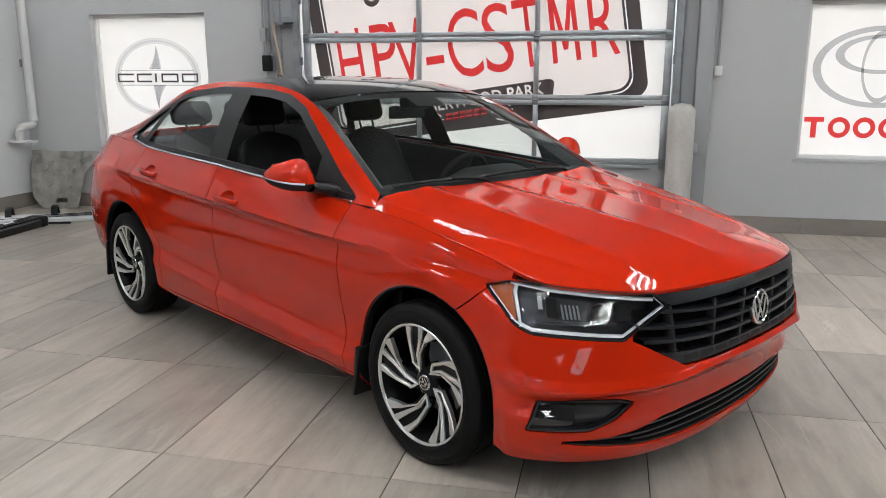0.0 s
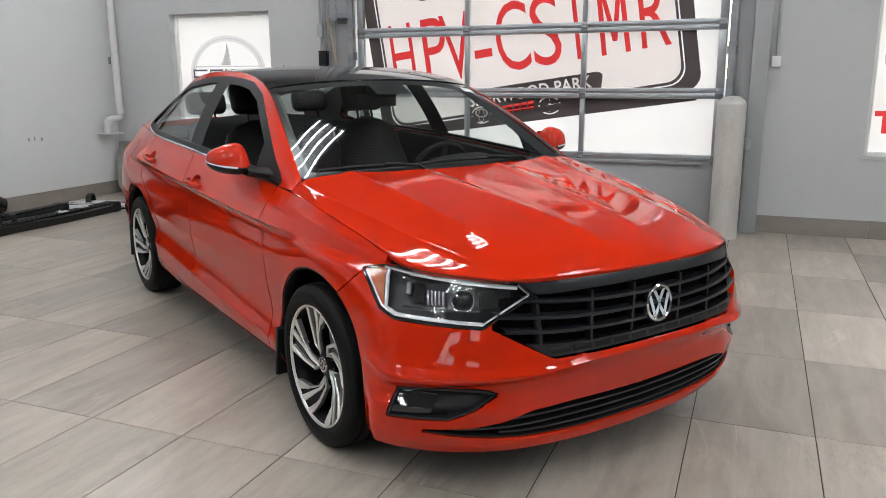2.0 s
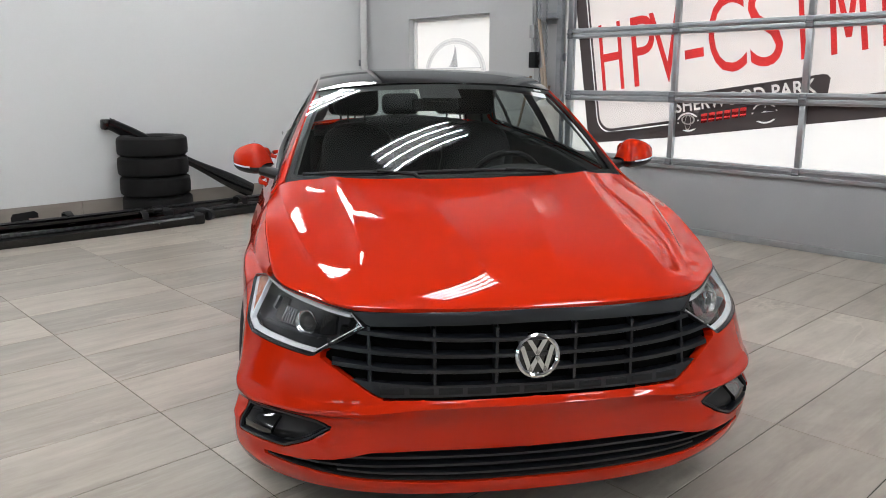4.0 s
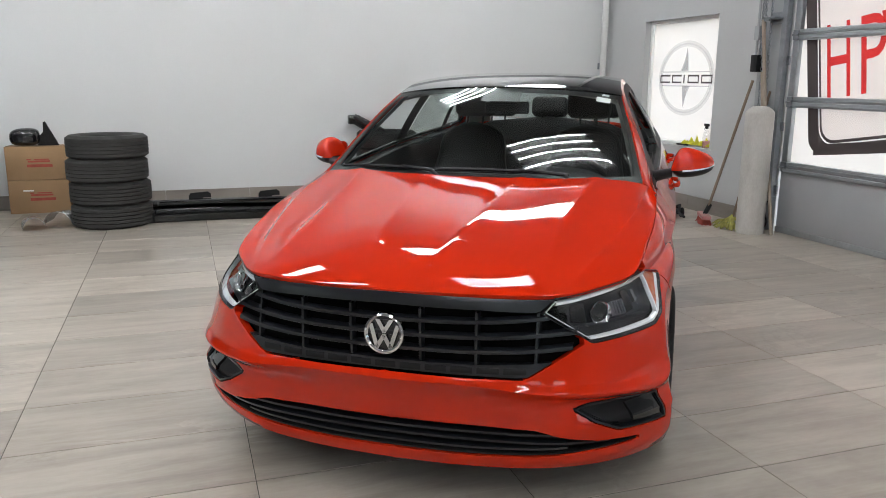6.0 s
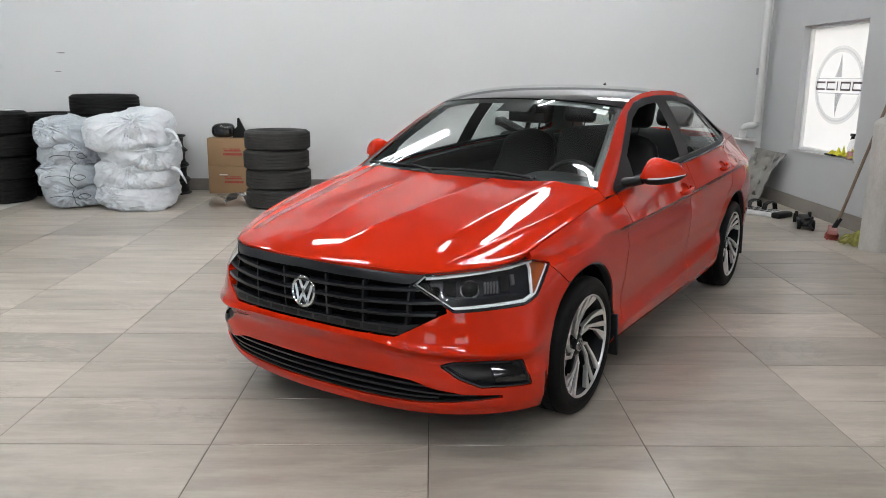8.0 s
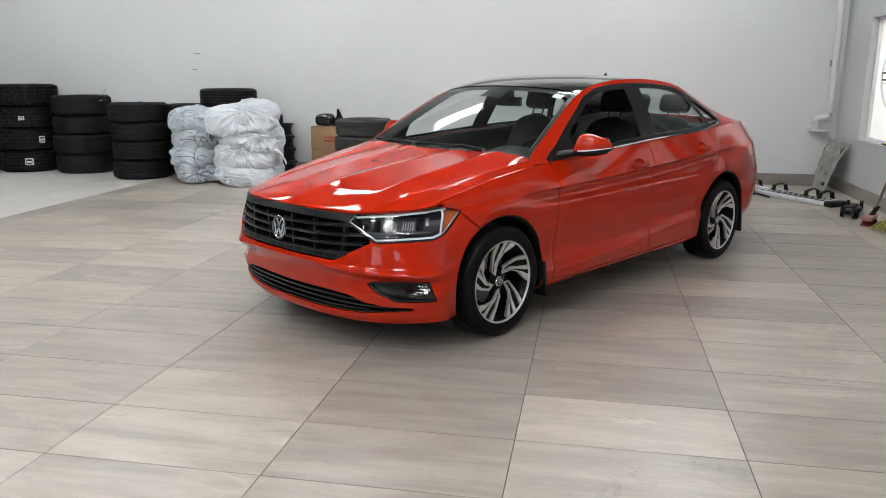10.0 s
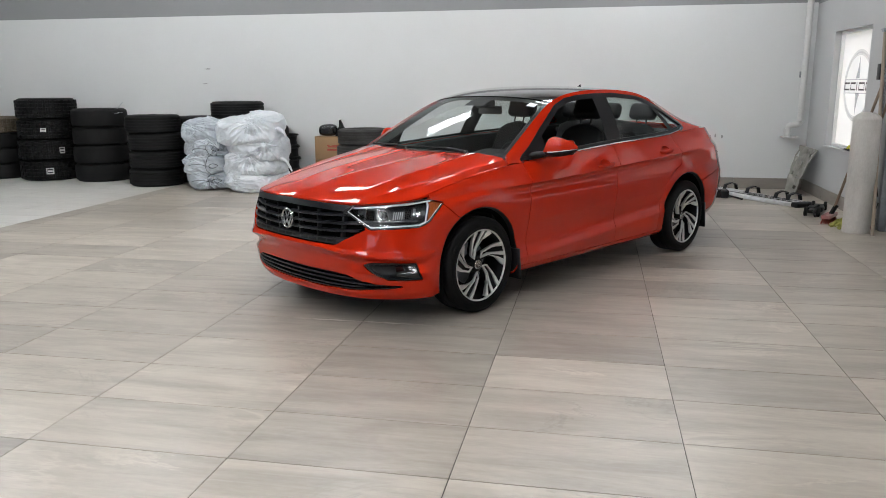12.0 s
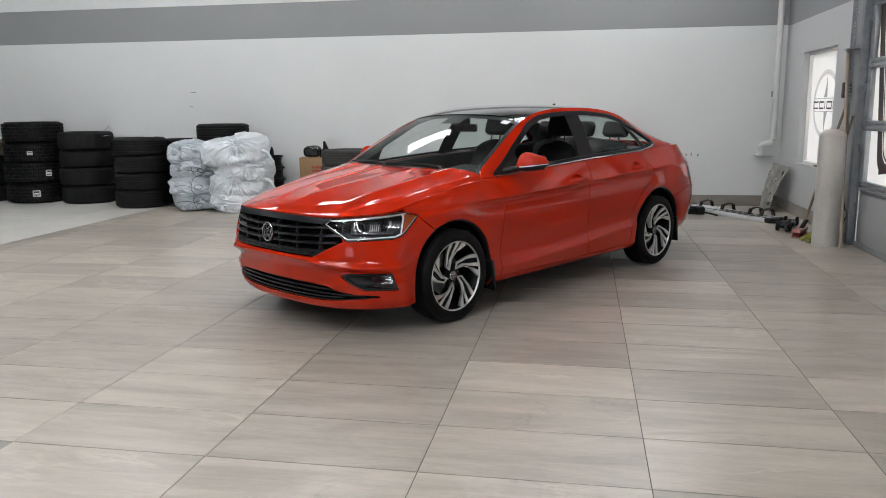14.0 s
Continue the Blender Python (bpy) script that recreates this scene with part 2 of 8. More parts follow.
M_SEAT = material("black_leatherette", (0.015, 0.0155, 0.0165), rough=0.5, vary=0.3, scale=18, fine=150, bump=0.1, spec=0.2)
M_CABIN = material("dark_cabin_plastic", (0.022, 0.023, 0.024), rough=0.6, vary=0.25, scale=18, fine=200, bump=0.08, spec=0.25)
M_PILLAR = material("grey_pillar_trim", (0.16, 0.165, 0.16), rough=0.8, vary=0.1)
M_HEADLINER = material("grey_headliner", (0.30, 0.29, 0.27), rough=0.9, vary=0.1)
M_LENS = glass("clear_lens", (0.98, 0.98, 0.98))
M_FRIT = material("black_glass_print", (0.012, 0.012, 0.013), rough=0.35, vary=0.1)
M_GLASS = glass("window_glass", (0.80, 0.86, 0.84))
M_GLASS_DARK = glass("tinted_glass", (0.78, 0.83, 0.81))
M_LED = material("white_light_guide", (0.76, 0.79, 0.82), rough=0.15, vary=0.05, coat=0.5)
M_AMBER = material("amber_reflector", (0.36, 0.075, 0.012), rough=0.2, vary=0.15, coat=0.5)
# lens red paled to pink: the window's reflection is put into the colour
M_TAIL = material("red_tail_lens_sheen", (0.50, 0.12, 0.11), rough=0.06, vary=0.2, coat=1.0)
M_LAMPDARK = material("dark_lamp_bowl", (0.022, 0.025, 0.031), rough=0.28, metal=0.3, vary=0.3, scale=25)


# ---- builders ----
def thing(name, label, category, at=(0, 0, 0), turn=0.0, group="", kind=""):
    ob = new(name)
    ob.empty_display_size = 0.1
    ob.matrix_world = pose(*at, 0, 0, turn)
    return tagged(ob, label, category, group, kind)


def part(name, bm, mat, parent=None, label="", smooth=40.0):
    """Links a bmesh as one mesh object, under a thing or a part."""
    me = bpy.data.meshes.new(name)
    bm.to_mesh(me)
    bm.free()
    for m in mat if isinstance(mat, (list, tuple)) else (mat,):
        me.materials.append(m)
    if smooth:
        me.shade_smooth()
        me.set_sharp_from_angle(angle=radians(smooth))
    ob = new(name, me)
    if parent is not None:
        ob.parent = parent
    if label:
        ob["label"] = label
    return ob


def setting(name, bm, mat, label, category, smooth=40.0):
    return tagged(part(name, bm, mat, None, label, smooth), label, category, "", "structure")


def box(bm, lo, hi, bevel=0.0, m=None, segs=2):
    """An axis-aligned block between two corners, with rounded edges."""
    g = bmesh.ops.create_cube(bm, size=1)
    s = [h - l for l, h in zip(lo, hi)]
    c = [(h + l) / 2 for l, h in zip(lo, hi)]
    bmesh.ops.transform(bm, matrix=Matrix.LocRotScale(c, None, s), verts=g["verts"])
    vs = g["verts"]
    if bevel:
        es = list({e for v in vs for e in v.link_edges})
        r = bmesh.ops.bevel(bm, geom=es, offset=bevel, segments=segs, affect="EDGES", profile=0.5)
        vs = list({v for f in r["faces"] for v in f.verts} | {v for v in vs if v.is_valid})
    if m is not None:
        bmesh.ops.transform(bm, matrix=m, verts=vs)
    return vs


def rod(bm, a, b, r, r2=None, n=12):
    """A round bar from a to b."""
    a, b = Vector(a), Vector(b)
    d = b - a
    g = bmesh.ops.create_cone(bm, cap_ends=True, segments=n, radius1=r, radius2=r if r2 is None else r2, depth=d.length)
    bmesh.ops.transform(bm, matrix=Matrix.Translation((a + b) / 2) @ d.to_track_quat("Z", "Y").to_matrix().to_4x4(), verts=g["verts"])
    return g["verts"]


def lathe(bm, profile, n=48, m=None, closed=False):
    """Turns a list of (radius, height) round z."""
    rings = [[bm.verts.new((r * math.cos(2 * math.pi * i / n), r * math.sin(2 * math.pi * i / n), z)) for i in range(n)] for r, z in profile]
    pairs = list(zip(rings, rings[1:]))
    if closed:
        pairs.append((rings[-1], rings[0]))
    for a, b in pairs:
        for i in range(n):
            bm.faces.new((a[i], a[(i + 1) % n], b[(i + 1) % n], b[i]))
    vs = [v for r in rings for v in r]
    if m is not None:
        bmesh.ops.transform(bm, matrix=m, verts=vs)
    return vs


def tube(bm, points, r, n=8, caps=True):
    """A round tube along a list of points; r may be one radius or one a point."""
    pts = [Vector(p) for p in points]
    rings, up = [], Vector((0, 0, 1))
    for i, p in enumerate(pts):
        d = (pts[min(i + 1, len(pts) - 1)] - pts[max(i - 1, 0)]).normalized()
        side = d.cross(up)
        if side.length < 0.05:
            side = d.cross(Vector((1, 0, 0)))
        side.normalize()
        top = side.cross(d).normalized()
        rad = r[i] if isinstance(r, (list, tuple)) else r
        rings.append([bm.verts.new(p + rad * (math.cos(2 * math.pi * k / n) * side + math.sin(2 * math.pi * k / n) * top)) for k in range(n)])
    for a, b in zip(rings, rings[1:]):
        for i in range(n):
            bm.faces.new((a[i], b[i], b[(i + 1) % n], a[(i + 1) % n]))
    if caps:
        bm.faces.new(rings[0])
        bm.faces.new(rings[-1][::-1])


def prism(bm, outline, lo, hi, axis="z"):
    """A flat outline (2D, counter-clockwise) given thickness from lo to hi along an axis."""
    def place(a, b, h):
        return {"x": (h, a, b), "y": (a, h, b), "z": (a, b, h)}[axis]
    low = [bm.verts.new(place(a, b, lo)) for a, b in outline]
    top = [bm.verts.new(place(a, b, hi)) for a, b in outline]
    n = len(outline)
    bm.faces.new(low)
    bm.faces.new(top)
    for i in range(n):
        bm.faces.new((low[i], low[(i + 1) % n], top[(i + 1) % n], top[i]))
    bmesh.ops.recalc_face_normals(bm, faces=bm.faces[:])


def round_outline(x0, y0, x1, y1, r, n=6):
    out = []
    for cx, cy, a0 in ((x1 - r, y0 + r, -90), (x1 - r, y1 - r, 0), (x0 + r, y1 - r, 90), (x0 + r, y0 + r, 180)):
        for i in range(n + 1):
            a = radians(a0 + 90 * i / n)
            out.append((cx + r * math.cos(a), cy + r * math.sin(a)))
    return out


# ---- the showroom bay ----
XW, YN, XE, YS, ZC = -6.33, 7.79, 10.0, -9.0, 5.2
DOOR = (-2.99, 0.70, 3.1)
SCION = (-5.42, -4.055, 0.69, 2.10)
TOYO = (1.845, 3.25, 0.70, 2.11)


def wall_north():
    bm = bmesh.new()
    y0, y1 = YN, YN + 0.22
    for x0, x1, z0, z1 in ((XW, SCION[0], 0, 2.52), (SCION[0], SCION[1], 0, SCION[2]), (SCION[0], SCION[1], SCION[3], 2.52), (SCION[1], DOOR[0], 0, 2.52),
                           (DOOR[1], TOYO[0], 0, 2.52), (TOYO[0], TOYO[1], 0, TOYO[2]), (TOYO[0], TOYO[1], TOYO[3], 2.52), (TOYO[1], XE, 0, 2.52)):
        box(bm, (x0, y0, z0), (x1, y1, z1))
    setting("wall_north", bm, M_WALL_N, "grey painted wall with window and overhead door openings", "wall", 0)
    bm = bmesh.new()
    box(bm, (XW, y0, 2.52), (DOOR[0], y1, ZC))
    box(bm, (DOOR[1], y0, 2.52), (XE, y1, ZC))
    box(bm, (DOOR[0], y0, DOOR[2]), (DOOR[1], y1, ZC))
    setting("wall_north_upper", bm, M_STRIPE, "darker grey painted band above the wall", "wall", 0)


def other_walls():
    for name, lo, hi, mat, label in (
            ("wall_west", (XW - 0.2, YS, 0), (XW, YN + 0.22, 2.54), M_WALL_W, "plain off-white painted wall with scuffs"),
            ("wall_west_stripe", (XW - 0.2, YS, 2.54), (XW, YN + 0.22, 3.07), M_STRIPE, "grey painted stripe along the white wall"),
            ("wall_west_upper", (XW - 0.2, YS, 3.07), (XW, YN + 0.22, ZC), M_WALL_W, "off-white wall above the stripe")):
        bm = bmesh.new()
        box(bm, lo, hi)
        setting(name, bm, mat, label, "wall", 0)
    # two unseen far walls, dark to cut bounce, each with two square windows
    spans = {"wall_east": ((1.6, 3.1), (5.0, 6.5)), "wall_south": ((-0.6, 0.9), (2.2, 3.7))}
    z0, z1 = 1.0, 2.4
    for name, holes in spans.items():
        east = name == "wall_east"
        a, b = (YS, YN + 0.22) if east else (XW, XE)

        def put(bm, p, q, low, high, d0=0.0, d1=0.2, bevel=0.0):
            if east:
                box(bm, (XE + d0, p, low), (XE + d1, q, high), bevel)
            else:
                box(bm, (p, YS - d1, low), (q, YS - d0, high), bevel)
        bm = bmesh.new()
        put(bm, a, b, 0, z0)
        put(bm, a, b, z1, ZC)
        for p, q in zip((a, *[h[1] for h in holes]), (*[h[0] for h in holes], b)):
            put(bm, p, q, z0, z1)
        setting(name, bm, M_WALL_FAR, "unseen wall with two square windows, its dark grey set to limit bounce light", "wall", 0)
        for p, q in holes:
            w = tagged(thing("window_3" if east else "window_4", "square four-pane window with white frame", "window"), kind="structure")
            m, h, t = (p + q) / 2, (z0 + z1) / 2, 0.03
            bm = bmesh.new()
            for k, l, low, high in ((p, p + 2 * t, z0, z1), (q - 2 * t, q, z0, z1), (m - t, m + t, z0, z1)):
                put(bm, k, l, low, high, 0.08, 0.14, 0.004)
            for low, high in ((z0, z0 + 2 * t), (z1 - 2 * t, z1), (h - t, h + t)):
                for k, l in ((p + 2 * t, m - t), (m + t, q - 2 * t)):
                    put(bm, k, l, low, high, 0.082, 0.138, 0.004)
            part("window_frame", bm, M_WHITE, w)
            for k, l in ((p + 2 * t, m - t), (m + t, q - 2 * t)):
                for low, high in ((z0 + 2 * t, h - t), (h + t, z1 - 2 * t)):
                    bm = bmesh.new()
                    put(bm, k, l, low, high, 0.108, 0.112)
                    part("pane", bm, M_PANE, w, smooth=0).visible_shadow = False
    bm = bmesh.new()
    box(bm, (XW - 0.2, YS - 0.2, ZC), (XE + 0.2, YN + 0.3, ZC + 0.2))
    setting("ceiling", bm, M_CEIL, "grey painted ceiling", "ceiling", 0)
    bm = bmesh.new()
    box(bm, (-400, -400, -0.5), (400, 400, -0.26))
    setting("ground", bm, M_GROUND, "concrete yard outside", "ground", 0)


def baseboards():
    bm = bmesh.new()
    h, d = 0.155, 0.014
    for x0, x1 in ((XW + d, -3.36), (1.04, XE)):
        n = max(1, round((x1 - x0) / 0.9))
        for i in range(n):
            a, b = x0 + (x1 - x0) * i / n, x0 + (x1 - x0) * (i + 1) / n
            box(bm, (a + 0.001, YN - d, 0), (b - 0.001, YN, h), 0.002, segs=1)
    n = 18
    for i in range(n):
        a, b = YS + (YN - YS) * i / n, YS + (YN - YS) * (i + 1) / n
        box(bm, (XW, a + 0.001, 0), (XW + d, b - 0.001, h), 0.002, segs=1)
    setting("baseboard", bm, M_BASE, "grey-brown tile baseboard along the walls", "baseboard")


def floor():
    """Rectangular tiles in a stack bond, on a dark grout bed."""
    bm = bmesh.new()
    box(bm, (XW - 0.2, YS - 0.2, -0.25), (XE + 0.2, YN + 0.3, -0.003))
    bed = setting("floor", bm, M_GROUT, "large greige porcelain floor tiles with dark joints", "floor", 0)
    ux, uy, x0, y0, gap = 0.4665, 0.9035, -0.565, 2.59, 0.0021
    meshes = {}

    def tile(a, b, c, d, mat, parent, bm=None):
        key = (round(b - a, 3), round(d - c, 3), mat.name)
        own = bm is None
        if own and key in meshes:
            me = meshes[key]
        else:
            t = bm or bmesh.new()
            w, l = (b - a) / 2 - gap, (d - c) / 2 - gap + 0.0006
            cx, cy = (0, 0) if own else ((a + b) / 2, (c + d) / 2)
            rim, low = 0.0012, -0.0022
            out = [t.verts.new((cx + sx * w, cy + sy * l, low)) for sx, sy in ((-1, -1), (1, -1), (1, 1), (-1, 1))]
            top = [t.verts.new((cx + sx * (w - rim), cy + sy * (l - rim), 0)) for sx, sy in ((-1, -1), (1, -1), (1, 1), (-1, 1))]
            t.faces.new(top)
            for i in range(4):
                t.faces.new((out[i], out[(i + 1) % 4], top[(i + 1) % 4], top[i]))
            if not own:
                return
            me = bpy.data.meshes.new("tile")
            t.to_mesh(me)
            t.free()
            me.materials.append(mat)
            meshes[key] = me
        ob = new("tile", me)
        ob.location = ((a + b) / 2, (c + d) / 2, 0)
        ob.parent = parent

    rest = bmesh.new()
    white = bmesh.new()
    i0, i1 = math.floor((XW - x0) / ux), math.ceil((XE - x0) / ux)
    j0, j1 = math.floor((YS - y0) / uy), math.ceil((YN - y0) / uy)
    edge = -1.262
    for i in range(i0, i1):
        a, b = max(XW, x0 + i * ux), min(XE, x0 + (i + 1) * ux)
        for j in range(j0, j1):
            c, d = max(YS, y0 + j * uy), min(YN + 0.2, y0 + (j + 1) * uy)
            if b - a < 0.01 or d - c < 0.01:
                continue
            if d <= edge + 0.01:
                tile(a, b, c, d, M_TILE_W, bed, white)
            elif c < edge:
                tile(a, b, c, edge, M_TILE_W, bed, white)
                tile(a, b, edge, d, M_TILE, bed, rest)
            elif -4.0 < a < 3.9 and 0.5 < c < 7.0 or (a < -3.9 and c > 5.5):
                tile(a, b, c, d, M_TILE, bed)
            else:
                tile(a, b, c, d, M_TILE, bed, rest)
    ob = part("far_tiles", rest, M_TILE, bed, smooth=0)
    ob["kind"] = "stuff"
    ob = part("white_tiles", white, M_TILE_W, bed, "cream-white floor tiles", smooth=0)
    ob["kind"] = "stuff"


def ceiling_lights():
    lamp = thing("ceiling_light", "suspended white fluorescent fixture with four tubes", "ceiling light", (0, 0, 4.3), 0, "ceiling lights")
    bm = bmesh.new()
    box(bm, (-0.30, -0.62, 0.03), (0.30, 0.62, 0.08), 0.006)
    part("housing", bm, M_FIXTURE, lamp)
    for k in range(4):
        bm = bmesh.new()
        x = -0.225 + 0.15 * k
        rod(bm, (x, -0.59, 0), (x, 0.59, 0), 0.014, n=8)
        part("tube", bm, M_TUBE, lamp)
    for sy in (-0.5, 0.5):
        bm = bmesh.new()
        rod(bm, (0, sy, 0.08), (0, sy, 0.9), 0.006, n=6)
        part("hanger", bm, M_TRACK, lamp)
    spots = [(x, y) for x in (-3.67, -1.27, 1.13, 3.53, 5.93, 8.33) for y in (4.55, 1.75, -1.05)] + [(-3.67, -3.85), (-1.27, -3.85), (-5.2, 6.1)]
    for k, (x, y) in enumerate(spots):
        if k == 0:
            lamp.matrix_world = pose(x, y, 4.3)
        else:
            copy_thing(lamp, pose(x, y, 4.3))


wall_north()
other_walls()
baseboards()
ceiling_lights()


# ---- overhead door, windows and their prints ----
def overhead_door():
    x0, x1 = DOOR[0] + 0.03, DOOR[1] - 0.015
    door = thing("overhead_door", "closed sectional overhead door with aluminium frames and printed white panes", "garage door", (0, 0, 0))
    yf, yb = 7.775, 7.825
    joints = [0.625, 1.227, 1.827, 2.43, 3.04]
    stiles = [x0, -1.745, -0.575, x1]
    # bottom section: flat insulated panel
    bm = bmesh.new()
    box(bm, (x0, yf + 0.012, 0.05), (x1, yb, 0.625), 0.003)
    part("bottom_panel", bm, M_DOORPANEL, door, "grey insulated bottom panel")
    bm = bmesh.new()
    box(bm, (x0, yf, 0.0), (x1, yb, 0.055), 0.004)
    part("bottom_seal_rail", bm, M_ALU, door)
    for k, (z0, z1) in enumerate(zip(joints, joints[1:])):
        w = 0.05
        for za, zb in ((z0, z0 + w), (z1 - w, z1)):
            bm = bmesh.new()
            box(bm, (x0, yf, za + 0.001), (x1, yb, zb - 0.001), 0.004)
            box(bm, (x0, yf - 0.012, za + 0.018), (x1, yf + 0.002, za + 0.024), 0.001, segs=1)
            part("rail", bm, M_ALU, door)
        for n, x in enumerate(stiles):
            half = 0.035 if n in (0, 3) else 0.024
            a = x if n == 0 else x - 2 * half if n == 3 else x - half
            bm = bmesh.new()
            box(bm, (a, yf + 0.003, z0 + w), (a + 2 * half, yb, z1 - w), 0.004)
            part("stile", bm, M_ALU, door)
        for n in range(4):
            bm = bmesh.new()
            x = stiles[n] + (0.04 if n == 0 else -0.04 if n == 3 else 0)
            box(bm, (x - 0.03, yf - 0.016, z0 - 0.045), (x + 0.03, yf + 0.001, z0 + 0.045), 0.003)
            rod(bm, (x - 0.03, yf - 0.02, z0), (x + 0.03, yf - 0.02, z0), 0.009, n=8)
            part("hinge", bm, M_TRACK, door)
    bm = bmesh.new()
    box(bm, (x0 + 0.05, yf - 0.025, 0.585), (x1 - 0.15, yf + 0.014, 0.613), 0.004)
    part("lift_bar", bm, M_ALU, door)
    return door


def jambs():
    # painted steel columns each side of the door, and the roller tracks
    for name, x0, x1, yy in (("door_jamb_left", -3.36, -3.04, YN - 0.05), ("door_jamb_right", 0.90, 1.04, YN - 0.12), ("door_jamb_plate", 0.775, 0.90, YN - 0.03)):
        bm = bmesh.new()
        box(bm, (x0, yy, 0), (x1, YN + 0.001, ZC), 0.006)
        setting(name, bm, M_JAMB, "grey painted steel door column", "door column")
    for name, x, s in (("door_track_left", -3.01, -1), ("door_track_right", 0.735, 1)):
        bm = bmesh.new()
        box(bm, (x - 0.006, YN - 0.085, 0.02), (x + 0.006, YN - 0.01, 3.6), 0.001, segs=1)
        box(bm, (x - 0.03, YN - 0.089, 0.02), (x + 0.03, YN - 0.083, 3.6), 0.001, segs=1)
        for z in (0.4, 1.0, 1.6, 2.2, 2.8):
            box(bm, (x - 0.045, YN - 0.03, z - 0.04), (x + 0.045, YN - 0.012, z + 0.04), 0.002, segs=1)
        tagged(part(name, bm, M_TRACK), "galvanised vertical roller track beside the door", "door track", "", "structure")


def text_mesh(body, size, mat, m, parent, name, label="", spacing=1.0, shear=0.0, narrow=1.0, weight=0.0):
    cu = bpy.data.curves.new(name, "FONT")
    cu.body, cu.size, cu.space_character, cu.shear = body, size, spacing, shear
    cu.offset, cu.extrude, cu.resolution_u = weight, 0.0, 4
    tmp = bpy.data.objects.new(name, cu)
    me = bpy.data.meshes.new_from_object(tmp)
    bpy.data.objects.remove(tmp)
    me.transform(m @ Matrix.Diagonal((narrow, 1, 1, 1)))
    me.materials.clear()
    me.materials.append(mat)
    ob = new(name, me)
    ob.parent = parent
    if label:
        ob["label"] = label
    return ob


def flat(bm, outline, y):
    f = bm.faces.new([bm.verts.new((a, y, b)) for a, b in outline])
    f.normal_update()
    if f.normal.y > 0:
        f.normal_flip()


def ring(bm, cx, cz, ro, ri, y, sx=1.0, n=48):
    o = [bm.verts.new((cx + sx * ro * math.cos(2 * math.pi * i / n), y, cz + ro * math.sin(2 * math.pi * i / n))) for i in range(n)]
    q = [bm.verts.new((cx + sx * ri * math.cos(2 * math.pi * i / n), y, cz + ri * math.sin(2 * math.pi * i / n))) for i in range(n)]
    for i in range(n):
        bm.faces.new((o[i], o[(i + 1) % n], q[(i + 1) % n], q[i]))


def outline_loops(me):
    """The closed outlines of a flat mesh in the xz plane."""
    bm = bmesh.new()
    bm.from_mesh(me)
    bmesh.ops.remove_doubles(bm, verts=bm.verts[:], dist=1e-5)
    todo = {e for e in bm.edges if e.is_boundary}
    out = []
    while todo:
        e = todo.pop()
        first, v = e.verts
        path = [first, v]
        while v is not first:
            e = next((q for q in v.link_edges if q in todo), None)
            if e is None:
                break
            todo.discard(e)
            v = e.other_vert(v)
            path.append(v)
        out.append([(p.co.x, p.co.z) for p in path[:-1]])
    bm.free()
    return out


def punched(loops, y):
    """A flat sheet from nested outlines in the xz plane: every second one is a hole."""
    cu = bpy.data.curves.new("sheet", "CURVE")
    cu.dimensions, cu.fill_mode = "2D", "BOTH"
    for pts in loops:
        sp = cu.splines.new("POLY")
        sp.points.add(len(pts) - 1)
        for q, (a, b) in zip(sp.points, pts):
            q.co = (a, b, 0, 1)
        sp.use_cyclic_u = True
    tmp = bpy.data.objects.new("sheet", cu)
    me = bpy.data.meshes.new_from_object(tmp)
    bpy.data.objects.remove(tmp)
    me.transform(Matrix.Translation((0, y, 0)) @ Matrix.Rotation(radians(90), 4, "X"))
    return me


def part_mesh(name, me, mat, parent, label=""):
    me.name = name
    me.materials.clear()
    me.materials.append(mat)
    ob = new(name, me)
    ob.parent = parent
    if label:
        ob["label"] = label
    return ob


